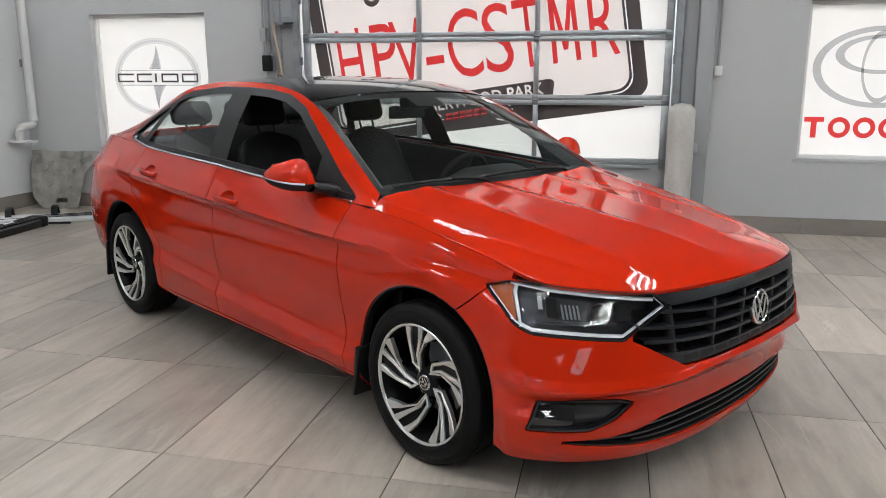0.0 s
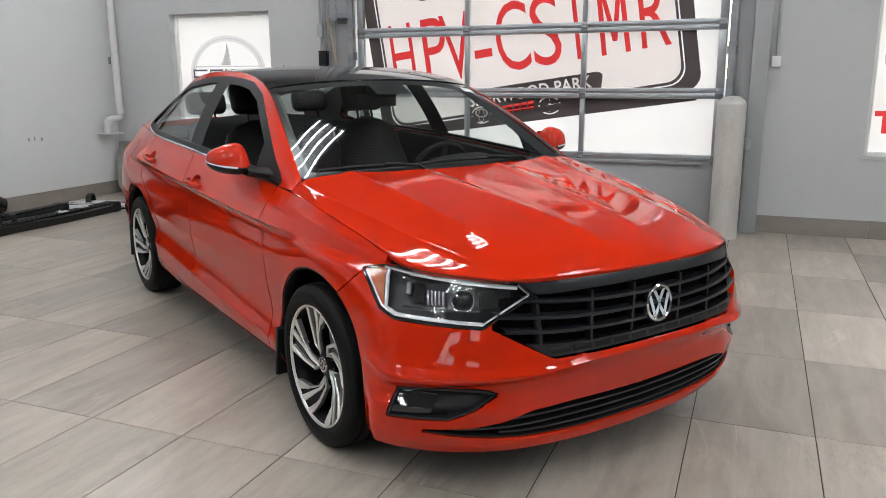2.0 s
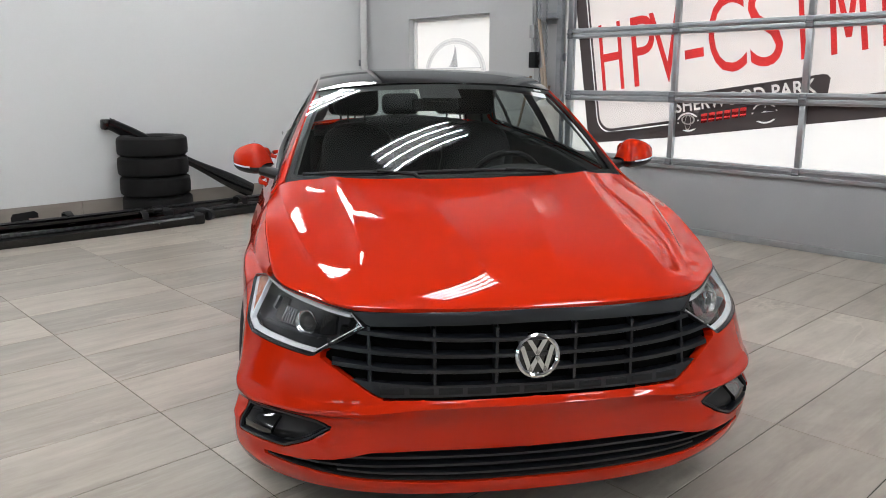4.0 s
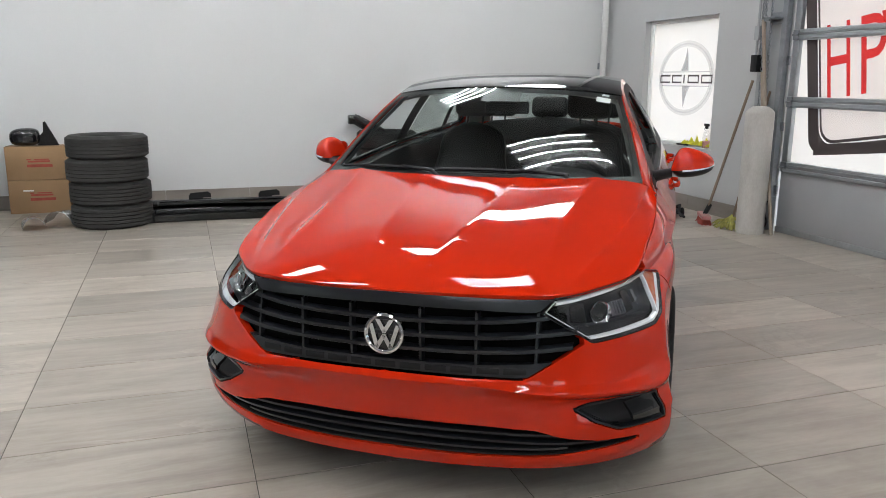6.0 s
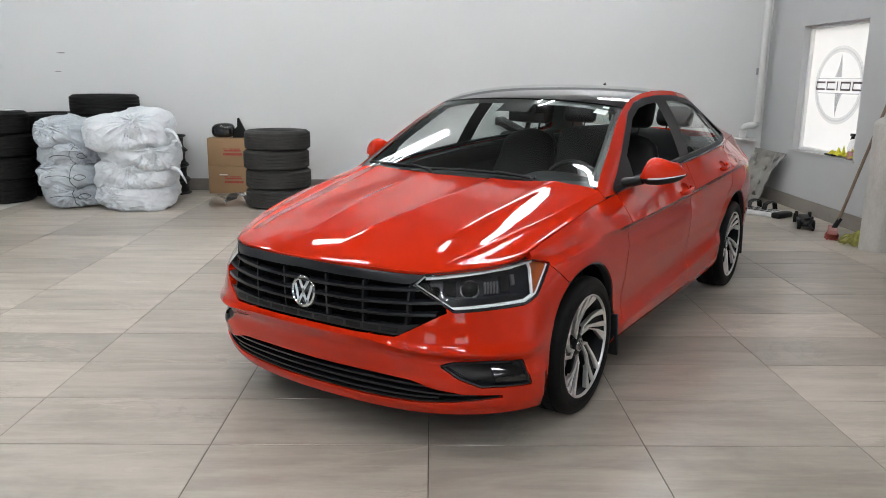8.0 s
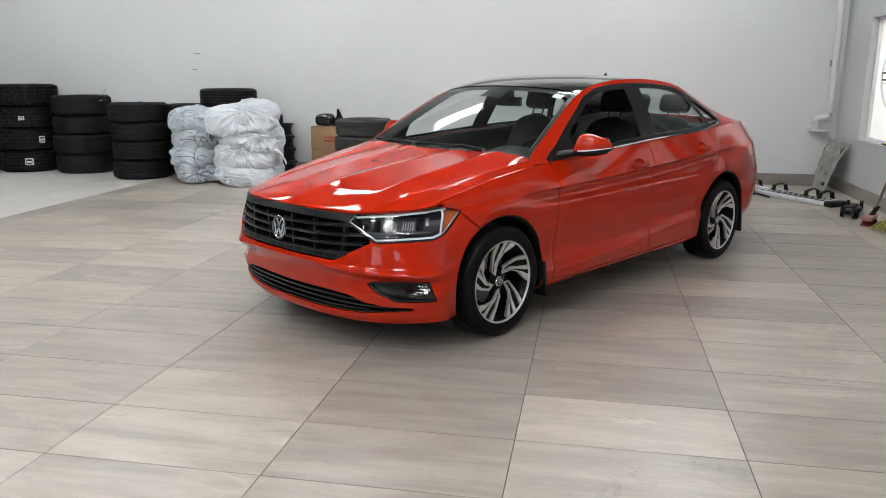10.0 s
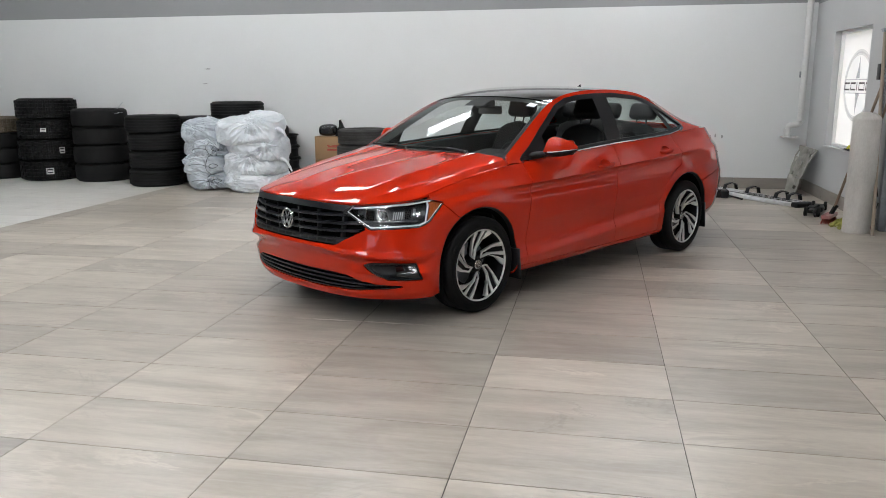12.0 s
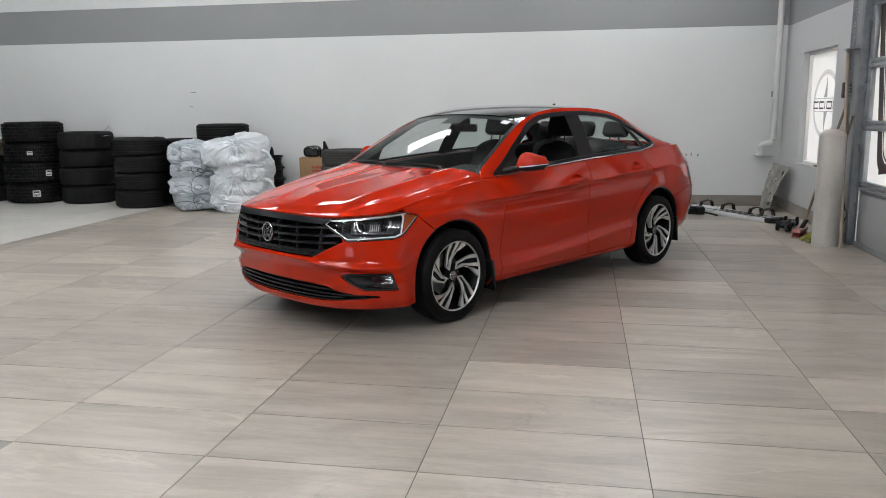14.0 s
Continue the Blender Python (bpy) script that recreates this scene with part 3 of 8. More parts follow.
def door_print():
    """One advertisement printed across all the panes: a tilted plate with red letters and a dark band."""
    sign = thing("printed_door_sign", "translucent white advertising print with red letters behind the door panes", "sign", (0, 0, 0))
    y = 7.842
    bm = bmesh.new()
    box(bm, (DOOR[0] + 0.02, y, 0.60), (DOOR[1] - 0.01, y + 0.004, 3.08))
    part("white_film", bm, M_FILM, sign, smooth=0)
    tilt = radians(9.0)

    def turn(p):
        cx, cz = -2.70, 0.765
        x, z = p
        return cx + x * math.cos(tilt) - z * math.sin(tilt), cz + x * math.sin(tilt) + z * math.cos(tilt)
    outer = [turn(p) for p in round_outline(0, 0, 3.24, 1.72, 0.14)]
    inner = [turn(p) for p in round_outline(0.16, 0.10, 3.08, 1.56, 0.14)]
    line = [turn(p) for p in round_outline(0.125, 0.062, 3.115, 1.60, 0.16)]
    line2 = [turn(p) for p in round_outline(0.137, 0.074, 3.103, 1.588, 0.155)]
    for name, o, i in (("plate_border", outer, line), ("plate_border", line2, inner)):
        bm = bmesh.new()
        a = [bm.verts.new((p[0], y - 0.002, p[1])) for p in o]
        b = [bm.verts.new((p[0], y - 0.002, p[1])) for p in i]
        for k in range(len(a)):
            bm.faces.new((a[k], a[(k + 1) % len(a)], b[(k + 1) % len(a)], b[k]))
        part(name, bm, M_FILM_DARK, sign, "dark brown plate border", smooth=0)
    bm = bmesh.new()
    flat(bm, inner, y - 0.0015)
    part("plate_face", bm, M_FILM_PLATE, sign, "pale grey plate face", smooth=0)
    bm = bmesh.new()
    c = turn((0.68, 1.36))
    ring(bm, c[0], c[1], 0.085, 0.035, y - 0.004)
    part("plate_bolt", bm, M_FILM_DARK, sign, smooth=0)
    up = Matrix.Rotation(radians(90), 4, "X")
    lean = Matrix.Rotation(-radians(8.3), 4, "Y")
    # tall red letters
    for char, x0, x1 in (("H", -2.545, -2.295), ("P", -2.185, -1.935), ("V", -1.985, -1.660), ("-", -1.650, -1.465), ("C", -1.415, -1.080), ("S", -1.055, -0.775),
                         ("T", -0.750, -0.490), ("M", -0.415, -0.145), ("R", -0.045, 0.218)):
        base = 1.262 + 0.146 * (x0 + 2.51)
        if char == "M":
            bm = bmesh.new()
            flat(bm, [(0, 0), (0.17, 0), (0.20, 0.50), (0.42, 0.12), (0.58, 0.12), (0.80, 0.50), (0.83, 0), (1, 0), (0.96, 0.73), (0.79, 0.73), (0.5, 0.27), (0.21, 0.73), (0.04, 0.73)], 0)
            ob = part("letter", bm, M_FILM_RED, sign, "tall rounded red letter", 0)
            ob.data.transform(up.inverted())
        else:
            ob = text_mesh(char, 1.0, M_FILM_RED, Matrix.Identity(4), sign, "letter", "tall rounded red letter", 1.0, 0, 1.0, -0.004)
        xs = [v.co.x for v in ob.data.vertices]
        wide = (x1 - x0) / (max(xs) - min(xs))
        ob.data.transform(Matrix.Translation((x0, y - 0.006, base)) @ lean @ up @ Matrix.Diagonal((wide, 0.95, 1, 1)) @ Matrix.Translation((-min(xs), 0, 0)))
    # dark band under the plate; the town name, the emblems and the word blocks are left open in it, so that the film shows through
    slope = Matrix.Rotation(-math.atan2(0.205, 1.27), 4, "Y")
    cu = bpy.data.curves.new("town_name", "FONT")
    cu.body, cu.size, cu.space_character, cu.offset, cu.resolution_u = "SHERWOOD PARK", 0.160, 1.05, 0.003, 3
    tmp = bpy.data.objects.new("town_name", cu)
    me = bpy.data.meshes.new_from_object(tmp)
    bpy.data.objects.remove(tmp)
    wide = 1.255 / max(v.co.x for v in me.vertices)
    me.transform(Matrix.Translation((-1.735, 0, 1.084)) @ slope @ up @ Matrix.Diagonal((wide, 1, 1, 1)))
    loops = outline_loops(me)

    def oval(cx, cz, rx, rz, n=32):
        return [(cx + rx * math.cos(2 * math.pi * k / n), cz + rz * math.sin(2 * math.pi * k / n)) for k in range(n)]
    for cx, cz, rx, rz, t in ((-1.605, 1.005, 0.108, 0.086, 0.015),):
        loops += [oval(cx, cz, rx, rz), oval(cx, cz, rx - t, rz - t)]
    loops += [oval(-0.905, 1.108, 0.112, 0.088), oval(-0.905, 1.108, 0.098, 0.074)]
    loops.append([(-0.990, 1.090), (-0.918, 1.098), (-0.905, 1.040), (-0.892, 1.102), (-0.820, 1.126), (-0.892, 1.120), (-0.905, 1.176), (-0.918, 1.114)])
    red = []
    for k in range(6):
        x, z = -1.478 + 0.0715 * k, 1.000 + 0.0130 * k
        red.append([(x, z), (x + 0.056, z + 0.010), (x + 0.056, z + 0.090), (x, z + 0.080)])
    for k in range(5):
        x, z = -0.765 + 0.075 * k, 1.118 + 0.012 * k
        for a, b in ((0, 0.012), (0.03, 0.042)):
            loops.append([(x, z + a), (x + 0.06, z + a + 0.01), (x + 0.06, z + b + 0.01), (x, z + b)])
    rim = [(-2.64, 0.758), (-1.76, 0.860), (-0.62, 1.018), (0.46, 1.165), (0.42, 1.222), (-0.42, 1.165), (-0.40, 1.395), (-0.425, 1.42), (-0.46, 1.425), (-1.72, 1.243), (-1.765, 1.225), (-1.785, 1.18), (-1.79, 0.957), (-2.64, 0.857)]
    part_mesh("band", punched([rim] + loops + red, y - 0.007), M_FILM_DARK, sign, "dark brown tilted band with white bold letters and round emblems")
    for o in red:
        bm = bmesh.new()
        flat(bm, o, y - 0.0075)
        part("word_block", bm, M_FILM_RED, sign, smooth=0)
    bm = bmesh.new()
    ring(bm, -1.605, 1.026, 0.045, 0.034, y - 0.0087, 1.5)
    ring(bm, -1.605, 1.002, 0.070, 0.058, y - 0.0089, 0.45)
    part("emblem", bm, M_FILM, sign, "white oval emblem", smooth=0)


def window(name, x0, x1, z0, z1, label):
    w = tagged(thing(name, label, "window"), kind="structure")
    bm = bmesh.new()
    d0, d1, t = 7.865, 7.93, 0.035
    box(bm, (x0, d0, z0), (x0 + t, d1, z1), 0.003)
    box(bm, (x1 - t, d0, z0), (x1, d1, z1), 0.003)
    box(bm, (x0 + t, d0, z0), (x1 - t, d1, z0 + t), 0.003)
    box(bm, (x0 + t, d0, z1 - t), (x1 - t, d1, z1), 0.003)
    part("window_frame", bm, M_WHITE, w)
    bm = bmesh.new()
    box(bm, (x0 + t, 7.90, z0 + t), (x1 - t, 7.905, z1 - t))
    part("printed_pane", bm, M_FILM, w, "white translucent printed film", smooth=0)
    bm = bmesh.new()
    box(bm, (x0 - 0.03, YN - 0.012, z0 - 0.02), (x1 + 0.03, YN + 0.06, z0 + 0.004), 0.003)
    part("window_sill", bm, M_WALL_N, w)
    return w


def windows():
    w = window("window_1", *SCION, "recessed window covered with white printed film and a round grey emblem")
    y, cx, cz = 7.896, -4.72, 1.44
    # three thin concentric rings, two crossbars and two curved blades
    for k, (ro, ri, mat) in enumerate(((0.418, 0.392, M_FILM_PALE), (0.392, 0.374, M_FILM_LOGO2), (0.374, 0.352, M_FILM_PALE))):
        bm = bmesh.new()
        ring(bm, cx, cz, ro, ri, y - 0.0006 * k, 1.25, 64)
        part("emblem_ring", bm, mat, w, "pale grey oval ring", smooth=0)
    for z in (cz + 0.072, cz - 0.086):
        bm = bmesh.new()
        flat(bm, [(cx - 0.44, z - 0.006), (cx + 0.44, z - 0.006), (cx + 0.44, z + 0.006), (cx - 0.44, z + 0.006)], y - 0.0004)
        part("emblem_bar", bm, M_FILM_LOGO2, w, smooth=0)
    for up in (1, -1):
        side = [(0.10 * (1 - k / 8)**2.0, 0.085 + 0.255 * k / 8) for k in range(9)]
        belly = [(-0.055 * (1 - k / 8)**0.55, 0.085 + 0.255 * k / 8) for k in range(8)]
        for mat, grow, dy in ((M_FILM_LOGO2, 1.0, 0.0), (M_FILM_PALE, 0.72, 0.0007)):
            bm = bmesh.new()
            flat(bm, [(cx - up * px * grow, cz + up * pz) for px, pz in side + belly[::-1]], y - dy)
            part("emblem_blade", bm, mat, w, smooth=0)
    # brand word as plain dark strokes
    for k, (x, wd) in enumerate(((-0.485, 0.20), (-0.25, 0.185), (-0.03, 0.04), (0.05, 0.205), (0.295, 0.195))):
        bm = bmesh.new()
        x += cx
        if wd < 0.1:
            flat(bm, [(x, cz - 0.055), (x + wd * 0.6, cz - 0.055), (x + wd * 0.6, cz + 0.04), (x, cz + 0.04)], y - 0.002)
        else:
            for a, b in ((cz - 0.055, cz - 0.036), (cz + 0.02, cz + 0.04)):
                flat(bm, [(x, a), (x + wd, a), (x + wd, b), (x, b)], y - 0.002)
            for a in (x, x + wd - 0.02)[: 2 if k > 2 else 1]:
                flat(bm, [(a, cz - 0.036), (a + 0.02, cz - 0.036), (a + 0.02, cz + 0.02), (a, cz + 0.02)], y - 0.002)
        part("word_stroke", bm, M_FILM_DARK, w, smooth=0)
    w = window("window_2", *TOYO, "recessed window covered with white printed film, a chrome oval emblem and a red word")
    cx, cz = 2.50, 1.53
    for k, (a, b, ro, ri, sx) in enumerate(((0, 0, 0.36, 0.315, 1.58), (0, 0.112, 0.172, 0.138, 2.25), (0, 0.0, 0.318, 0.275, 0.50))):
        bm = bmesh.new()
        ring(bm, cx + a, cz + b, ro, ri, y - 0.0008 * k, sx)
        part("emblem_ring", bm, M_FILM_LOGO, w, "grey oval ring", smooth=0)
    for k in range(6):
        bm = bmesh.new()
        x, z0, z1 = 1.905 + 0.213 * k, 0.895, 1.085
        if k == 0:
            flat(bm, [(x, z1 - 0.045), (x + 0.17, z1 - 0.045), (x + 0.17, z1), (x, z1)], y - 0.002)
            flat(bm, [(x + 0.06, z0), (x + 0.11, z0), (x + 0.11, z1 - 0.045), (x + 0.06, z1 - 0.045)], y - 0.002)
        else:
            ring(bm, x + 0.09, (z0 + z1) / 2, 0.095, 0.052, y - 0.002, 1.0, 24)
        part("word_block", bm, M_FILM_RED, w, smooth=0)


M_FILM_PLATE = ink("plate_face_ink", (0.90, 0.855, 0.84))
overhead_door()
jambs()
door_print()
windows()


# ---- the car: x forward from the front axle, y to its left, z up ----
from mathutils.bvhtree import BVHTree

CAR_AT, CAR_TURN = (0.0005, 3.469, 0.0), -34.0
RINGS = [  # feature lines from the sill up to the belt, each from the front centre round the left side to the rear centre
    "785 0 162|765 300 163|700 520 168|585 700 175|430 820 186|355 853 192|0 845 190|-350 835 192|-550 830 195|-1100 828 195|-1600 828 197|-2200 830 200|-2686 832 220|-3100 822 262|-3440 735 275|-3590 590 275|-3670 300 275|-3690 0 275",
    "802 0 205|784 300 206|717 530 212|600 715 225|447 834 245|352 866 250|0 872 236|-350 869 236|-550 868 236|-1100 868 236|-1600 868 238|-2200 870 244|-2686 872 300|-3100 858 330|-3460 770 340|-3630 612 340|-3715 300 340|-3735 0 340",
    "818 0 324|798 300 326|738 530 335|628 712 345|472 836 352|352 876 345|0 887 318|-350 886 296|-550 886 296|-1100 886 312|-1600 887 330|-2200 890 360|-2686 890 400|-3100 870 420|-3480 785 425|-3660 622 425|-3750 300 425|-3770 0 425",
    "846 0 420|829 300 420|764 528 425|639 699 431|485 820 437|340 874 440|0 887 432|-350 878 412|-550 875 412|-1100 876 425|-1600 878 440|-2200 884 460|-2686 891 500|-3100 876 520|-3500 792 540|-3690 632 560|-3780 300 560|-3800 0 560",
    "876 0 488|861 300 488|806 503 492|672 697 519|494 826 534|326 871 545|0 885 550|-350 877 548|-550 874 548|-1100 875 552|-1600 876 560|-2200 883 572|-2686 893 604|-3120 876 640|-3500 792 660|-3690 632 680|-3765 300 690|-3785 0 690",
    "882 0 632|863 300 630|789 500 628|656 664 628|455 800 645|292 856 660|0 884 680|-350 876 682|-550 873 682|-1100 874 688|-1600 875 694|-2200 881 705|-2686 893 732|-3120 871 770|-3480 772 790|-3660 612 810|-3735 300 820|-3755 0 820",
    "884 0 730|857 300 728|767 506 722|628 642 716|433 768 716|262 838 735|0 877 764|-350 876 770|-550 874 772|-1100 875 790|-1600 875 808|-2200 877 830|-2686 882 850|-3120 850 872|-3460 747 900|-3640 582 930|-3710 300 950|-3725 0 955",
    "881 0 760|851 300 757|759 513 749|621 635 748|441 746 752|236 810 772|0 850 796|-350 873 802|-550 879 806|-1100 884 826|-1600 884 846|-2200 880 872|-2686 868 890|-3100 828 906|-3440 722 938|-3620 562 975|-3690 300 1003|-3702 0 1008",
    "879 0 770|846 300 766|755 517 757|620 638 758|447 747 767|226 798 811|0 829 847|-350 839 876|-550 842 874|-1100 850 900|-1600 852 926|-2200 844 948|-2686 816 970|-3100 757 990|-3430 678 1005|-3610 542 1025|-3697 300 1040|-3708 0 1045",
    "878 0 776|842 300 772|752 519 763|620 640 765|450 743 781|220 776 841|0 794 887|-350 796 939|-550 790 940|-1100 806 974|-1600 811 1004|-2200 802 1026|-2686 768 1052|-3100 702 1064|-3430 640 1060|-3600 530 1058|-3695 300 1066|-3708 0 1070",
]
RING = np.array([[[float(v) / 1000 for v in p.split()] for p in r.split("|")] for r in RINGS])

# sharper shoulder line with a hollow under it, and a hollow above the sill flare
RING[7, 7:13, 1] += 0.008
RING[6, 7:13, 1] -= 0.013
RING[3, 7:12, 1] -= 0.020
RING[2, 8:12, 2] += np.array([0.0, 0.012, 0.026, 0.040])
RING[3, 8:12, 2] += np.array([-0.020, -0.012, 0.0, 0.014])
RING[4, 7:12, 1] -= 0.005
# bumper: corners fuller, a crest below the lamp and a hollow over the fog pocket
for s_, wide in ((1, 0.004), (2, 0.010), (3, 0.012), (4, 0.008)):
    out_ = np.array([RING[3, s_, 0] - 0.15, RING[3, s_, 1]])
    out_ /= np.linalg.norm(out_)
    for ring_, more in ((0, 0.8), (1, 1.0), (2, 1.0), (3, -0.2), (4, 1.2)):
        RING[ring_, s_, :2] += out_ * wide * more

RING[:6, 4, 1] += np.array([0.024, 0.028, 0.026, 0.034, 0.022, 0.006])
RING[:5, 4, 0] += 0.012
for s_, wide in ((2, 0.007), (3, 0.016), (4, 0.012)):
    out_ = np.array([RING[3, s_, 0] - 0.15, RING[3, s_, 1]])
    out_ /= np.linalg.norm(out_)
    for ring_, more in ((0, 1.0), (1, 1.0), (2, 1.0), (3, 1.0), (4, 0.4)):
        RING[ring_, s_, :2] += out_ * wide * more
# a chamfer under the grille: one more line over the crest, and the crest pushed forward
RING = np.insert(RING, 5, RING[4] + (RING[5] - RING[4]) * 0.2, axis=0)
RING[4, :4, 0] += np.array([0.013, 0.013, 0.010, 0.003])
# the crest sinks from the grille's corner to the fog pocket
RING[4, 2:6, 2] -= np.array([0.025, 0.070, 0.080, 0.050])
RING[5, 2:6, 2] -= np.array([0.020, 0.055, 0.062, 0.040])
RING[3, 2:5, 2] -= np.array([0.010, 0.030, 0.034])
# a shelf under the fog pocket, the surface drawn in over it, then a crest and a hollow under the lamp
for s_, steps in ((2, ((1, 0.008), (2, 0.012), (3, -0.004))), (3, ((1, 0.008), (2, 0.012), (3, -0.014), (4, 0.006), (5, -0.010))), (4, ((1, 0.003), (2, 0.004), (3, -0.006), (4, 0.007), (5, -0.010)))):
    out_ = np.array([RING[3, s_, 0] - 0.15, RING[3, s_, 1]])
    out_ /= np.linalg.norm(out_)
    for ring_, wide in steps:
        RING[ring_, s_, :2] += out_ * wide
# squarer front corners
for s_, wide in ((2, 0.007), (3, 0.011), (4, 0.003)):
    out_ = np.array([RING[3, s_, 0] - 0.15, RING[3, s_, 1]])
    out_ /= np.linalg.norm(out_)
    for ring_, more in ((0, 1.0), (1, 1.0), (2, 1.0), (3, 1.0), (4, 1.0), (5, 0.9), (6, 0.6), (7, 0.25)):
        RING[ring_, s_, :2] += out_ * wide * more
# fuller under the headlamps, so that the corner stands nearly upright there
for s_, wide in ((2, 0.006), (3, 0.018), (4, 0.018)):
    out_ = np.array([RING[6, s_, 0] - 0.15, RING[6, s_, 1]])
    out_ /= np.linalg.norm(out_)
    for ring_, more in ((5, 0.7), (6, 1.0), (7, 0.4)):
        RING[ring_, s_, :2] += out_ * wide * more


def hermite(P, T, sub, mirror=True):
    """Smooth curve through P (n, 3) with knots T, sub[i] samples in each span; mirror: square to the centre plane at both ends."""
    n = len(P)
    M = np.zeros_like(P)
    M[1:-1] = (P[2:] - P[:-2]) / (T[2:] - T[:-2])[:, None]
    M[0], M[-1] = (P[1] - P[0]) / (T[1] - T[0]), (P[-1] - P[-2]) / (T[-1] - T[-2])
    if mirror:
        M[0] = M[0] * [0, 1, 0]
        M[-1] = M[-1] * [0, 1, 0]
    out = []
    for i in range(n - 1):
        h = T[i + 1] - T[i]
        for k in range(sub[i]):
            s = k / sub[i]
            a, b, c, d = 2 * s**3 - 3 * s**2 + 1, s**3 - 2 * s**2 + s, -2 * s**3 + 3 * s**2, s**3 - s**2
            out.append(a * P[i] + b * h * M[i] + c * P[i + 1] + d * h * M[i + 1])
    out.append(P[-1].copy())
    return np.array(out)


def curve(P, n, T=None):
    """n spans of a smooth curve through the points."""
    P = np.array(P, float)
    if T is None:
        T = np.concatenate([[0], np.cumsum(np.linalg.norm(np.diff(P, axis=0), axis=1))])
    sub = [max(1, round(n * (b - a) / T[-1])) for a, b in zip(T, T[1:])]
    sub[-1] += n - sum(sub)
    if sub[-1] < 1:
        sub[int(np.argmax(sub))] += sub[-1] - 1
        sub[-1] = 1
    return hermite(P, T, sub, False)


def grid_mesh(bm, G):
    """Quads over a grid of points (rows, columns, 3)."""
    vs = [[bm.verts.new(p) for p in row] for row in G]
    for r0, r1 in zip(vs, vs[1:]):
        for i in range(len(r0) - 1):
            bm.faces.new((r0[i], r1[i], r1[i + 1], r0[i + 1]))
    return vs


def side_grid(du=0.017, nv=5):
    T = np.concatenate([[0], np.cumsum(np.linalg.norm(np.diff(RING[6], axis=0), axis=1))])
    sub = [max(3, round((b - a) / du)) for a, b in zip(T, T[1:])]
    lines = np.array([hermite(r, T, sub) for r in RING])  # rings, columns, 3
    # even out the long flanks
    ker = np.exp(-0.5 * (np.arange(-24, 25) / 9.0)**2)
    ker /= ker.sum()
    for r in range(len(lines)):
        for k in (1, 2):
            wide = np.concatenate([np.repeat(lines[r, :1, k], 24), lines[r, :, k], np.repeat(lines[r, -1:, k], 24)])
            even = np.convolve(wide, ker, "valid")
            x = lines[r, :, 0]
            w = np.clip((0.05 - x) / 0.35, 0, 1) * np.clip((x + 3.15) / 0.35, 0, 1)
            lines[r, :, k] += (even - lines[r, :, k]) * w

    def stack(parts_):
        rows = []
        for a, b in parts_:
            seg = lines[a:b + 1]
            tv = np.concatenate([[0], np.cumsum(np.mean(np.linalg.norm(np.diff(seg, axis=0), axis=2), axis=1))])
            n = [nv + 2 if (tv[i + 1] - tv[i]) > 0.06 else nv for i in range(b - a)]
            col = np.array([hermite(seg[:, k], tv, n, False) for k in range(seg.shape[1])])
            rows.append(np.swapaxes(col, 0, 1)[: None if b == 10 else -1])
        return np.concatenate(rows)
    soft = stack(((0, 2), (2, 8), (8, 10)))
    crisp = stack(((0, 2), (2, 4), (4, 8), (8, 10)))
    w = np.clip((soft[:, :, :1] - 0.10) / 0.2, 0, 1) * np.clip((0.62 - soft[:, :, 1:2]) / 0.2, 0, 1)
    return soft + (crisp - soft) * w


SIDE = side_grid()


def inside(p, poly):
    x, y = p
    hit = False
    for (x0, y0), (x1, y1) in zip(poly, poly[1:] + poly[:1]):
        if (y0 > y) != (y1 > y) and x < (x1 - x0) * (y - y0) / (y1 - y0) + x0:
            hit = not hit
    return hit


def nearest(p, line):
    """The nearest point of a polyline (2D)."""
    best, where = 1e9, p
    for (x0, y0), (x1, y1) in zip(line, line[1:]):
        dx, dy = x1 - x0, y1 - y0
        s = max(0, min(1, ((p[0] - x0) * dx + (p[1] - y0) * dy) / (dx * dx + dy * dy + 1e-12)))
        q = (x0 + s * dx, y0 + s * dy)
        d = (q[0] - p[0])**2 + (q[1] - p[1])**2
        if d < best:
            best, where = d, q
    return where


class View:
    """A flat view of the body along a direction: 2D coordinates (a, z) and a way back on to the surface."""

    def __init__(self, way):
        self.way = Vector(way).normalized()
        self.side = Vector((0, 0, 1)).cross(self.way).normalized()

    def flat(self, co):
        return (self.side.dot(co), co[2])

    def back(self, tree, a, z, near=None):
        o = self.side * a + Vector((0, 0, z)) + self.way * 6
        hit, nor, _, _ = tree.ray_cast(o, -self.way)
        if hit is None or (near is not None and (hit - near).length > 0.08):
            return None
        return hit


FRONT, LEFT, CORNER = View((1, 0, 0)), View((0, 1, 0)), View((1, 1, 0))


def snap(verts, view, tree, line, reach=0.03):
    for v in verts:
        p = view.flat(v.co)
        q = nearest(p, line)
        if (q[0] - p[0])**2 + (q[1] - p[1])**2 > reach**2:
            continue
        h = view.back(tree, *q, v.co)
        v.co = h if h is not None else v.co + view.side * (q[0] - p[0]) + Vector((0, 0, q[1] - p[1]))


def cut(bm, tree, view, poly, where=lambda c: True):
    """Opens a hole with the outline poly, in that view, and returns nothing; its rim lies on the outline."""
    gone = [f for f in bm.faces if where(f.calc_center_median()) and inside(view.flat(f.calc_center_median()), poly)]
    rim = {v for f in gone for v in f.verts}
    bmesh.ops.delete(bm, geom=gone, context="FACES_KEEP_BOUNDARY" if False else "FACES")
    rim = [v for v in rim if v.is_valid and v.link_faces]
    snap(rim, view, tree, poly + poly[:1], 0.04)


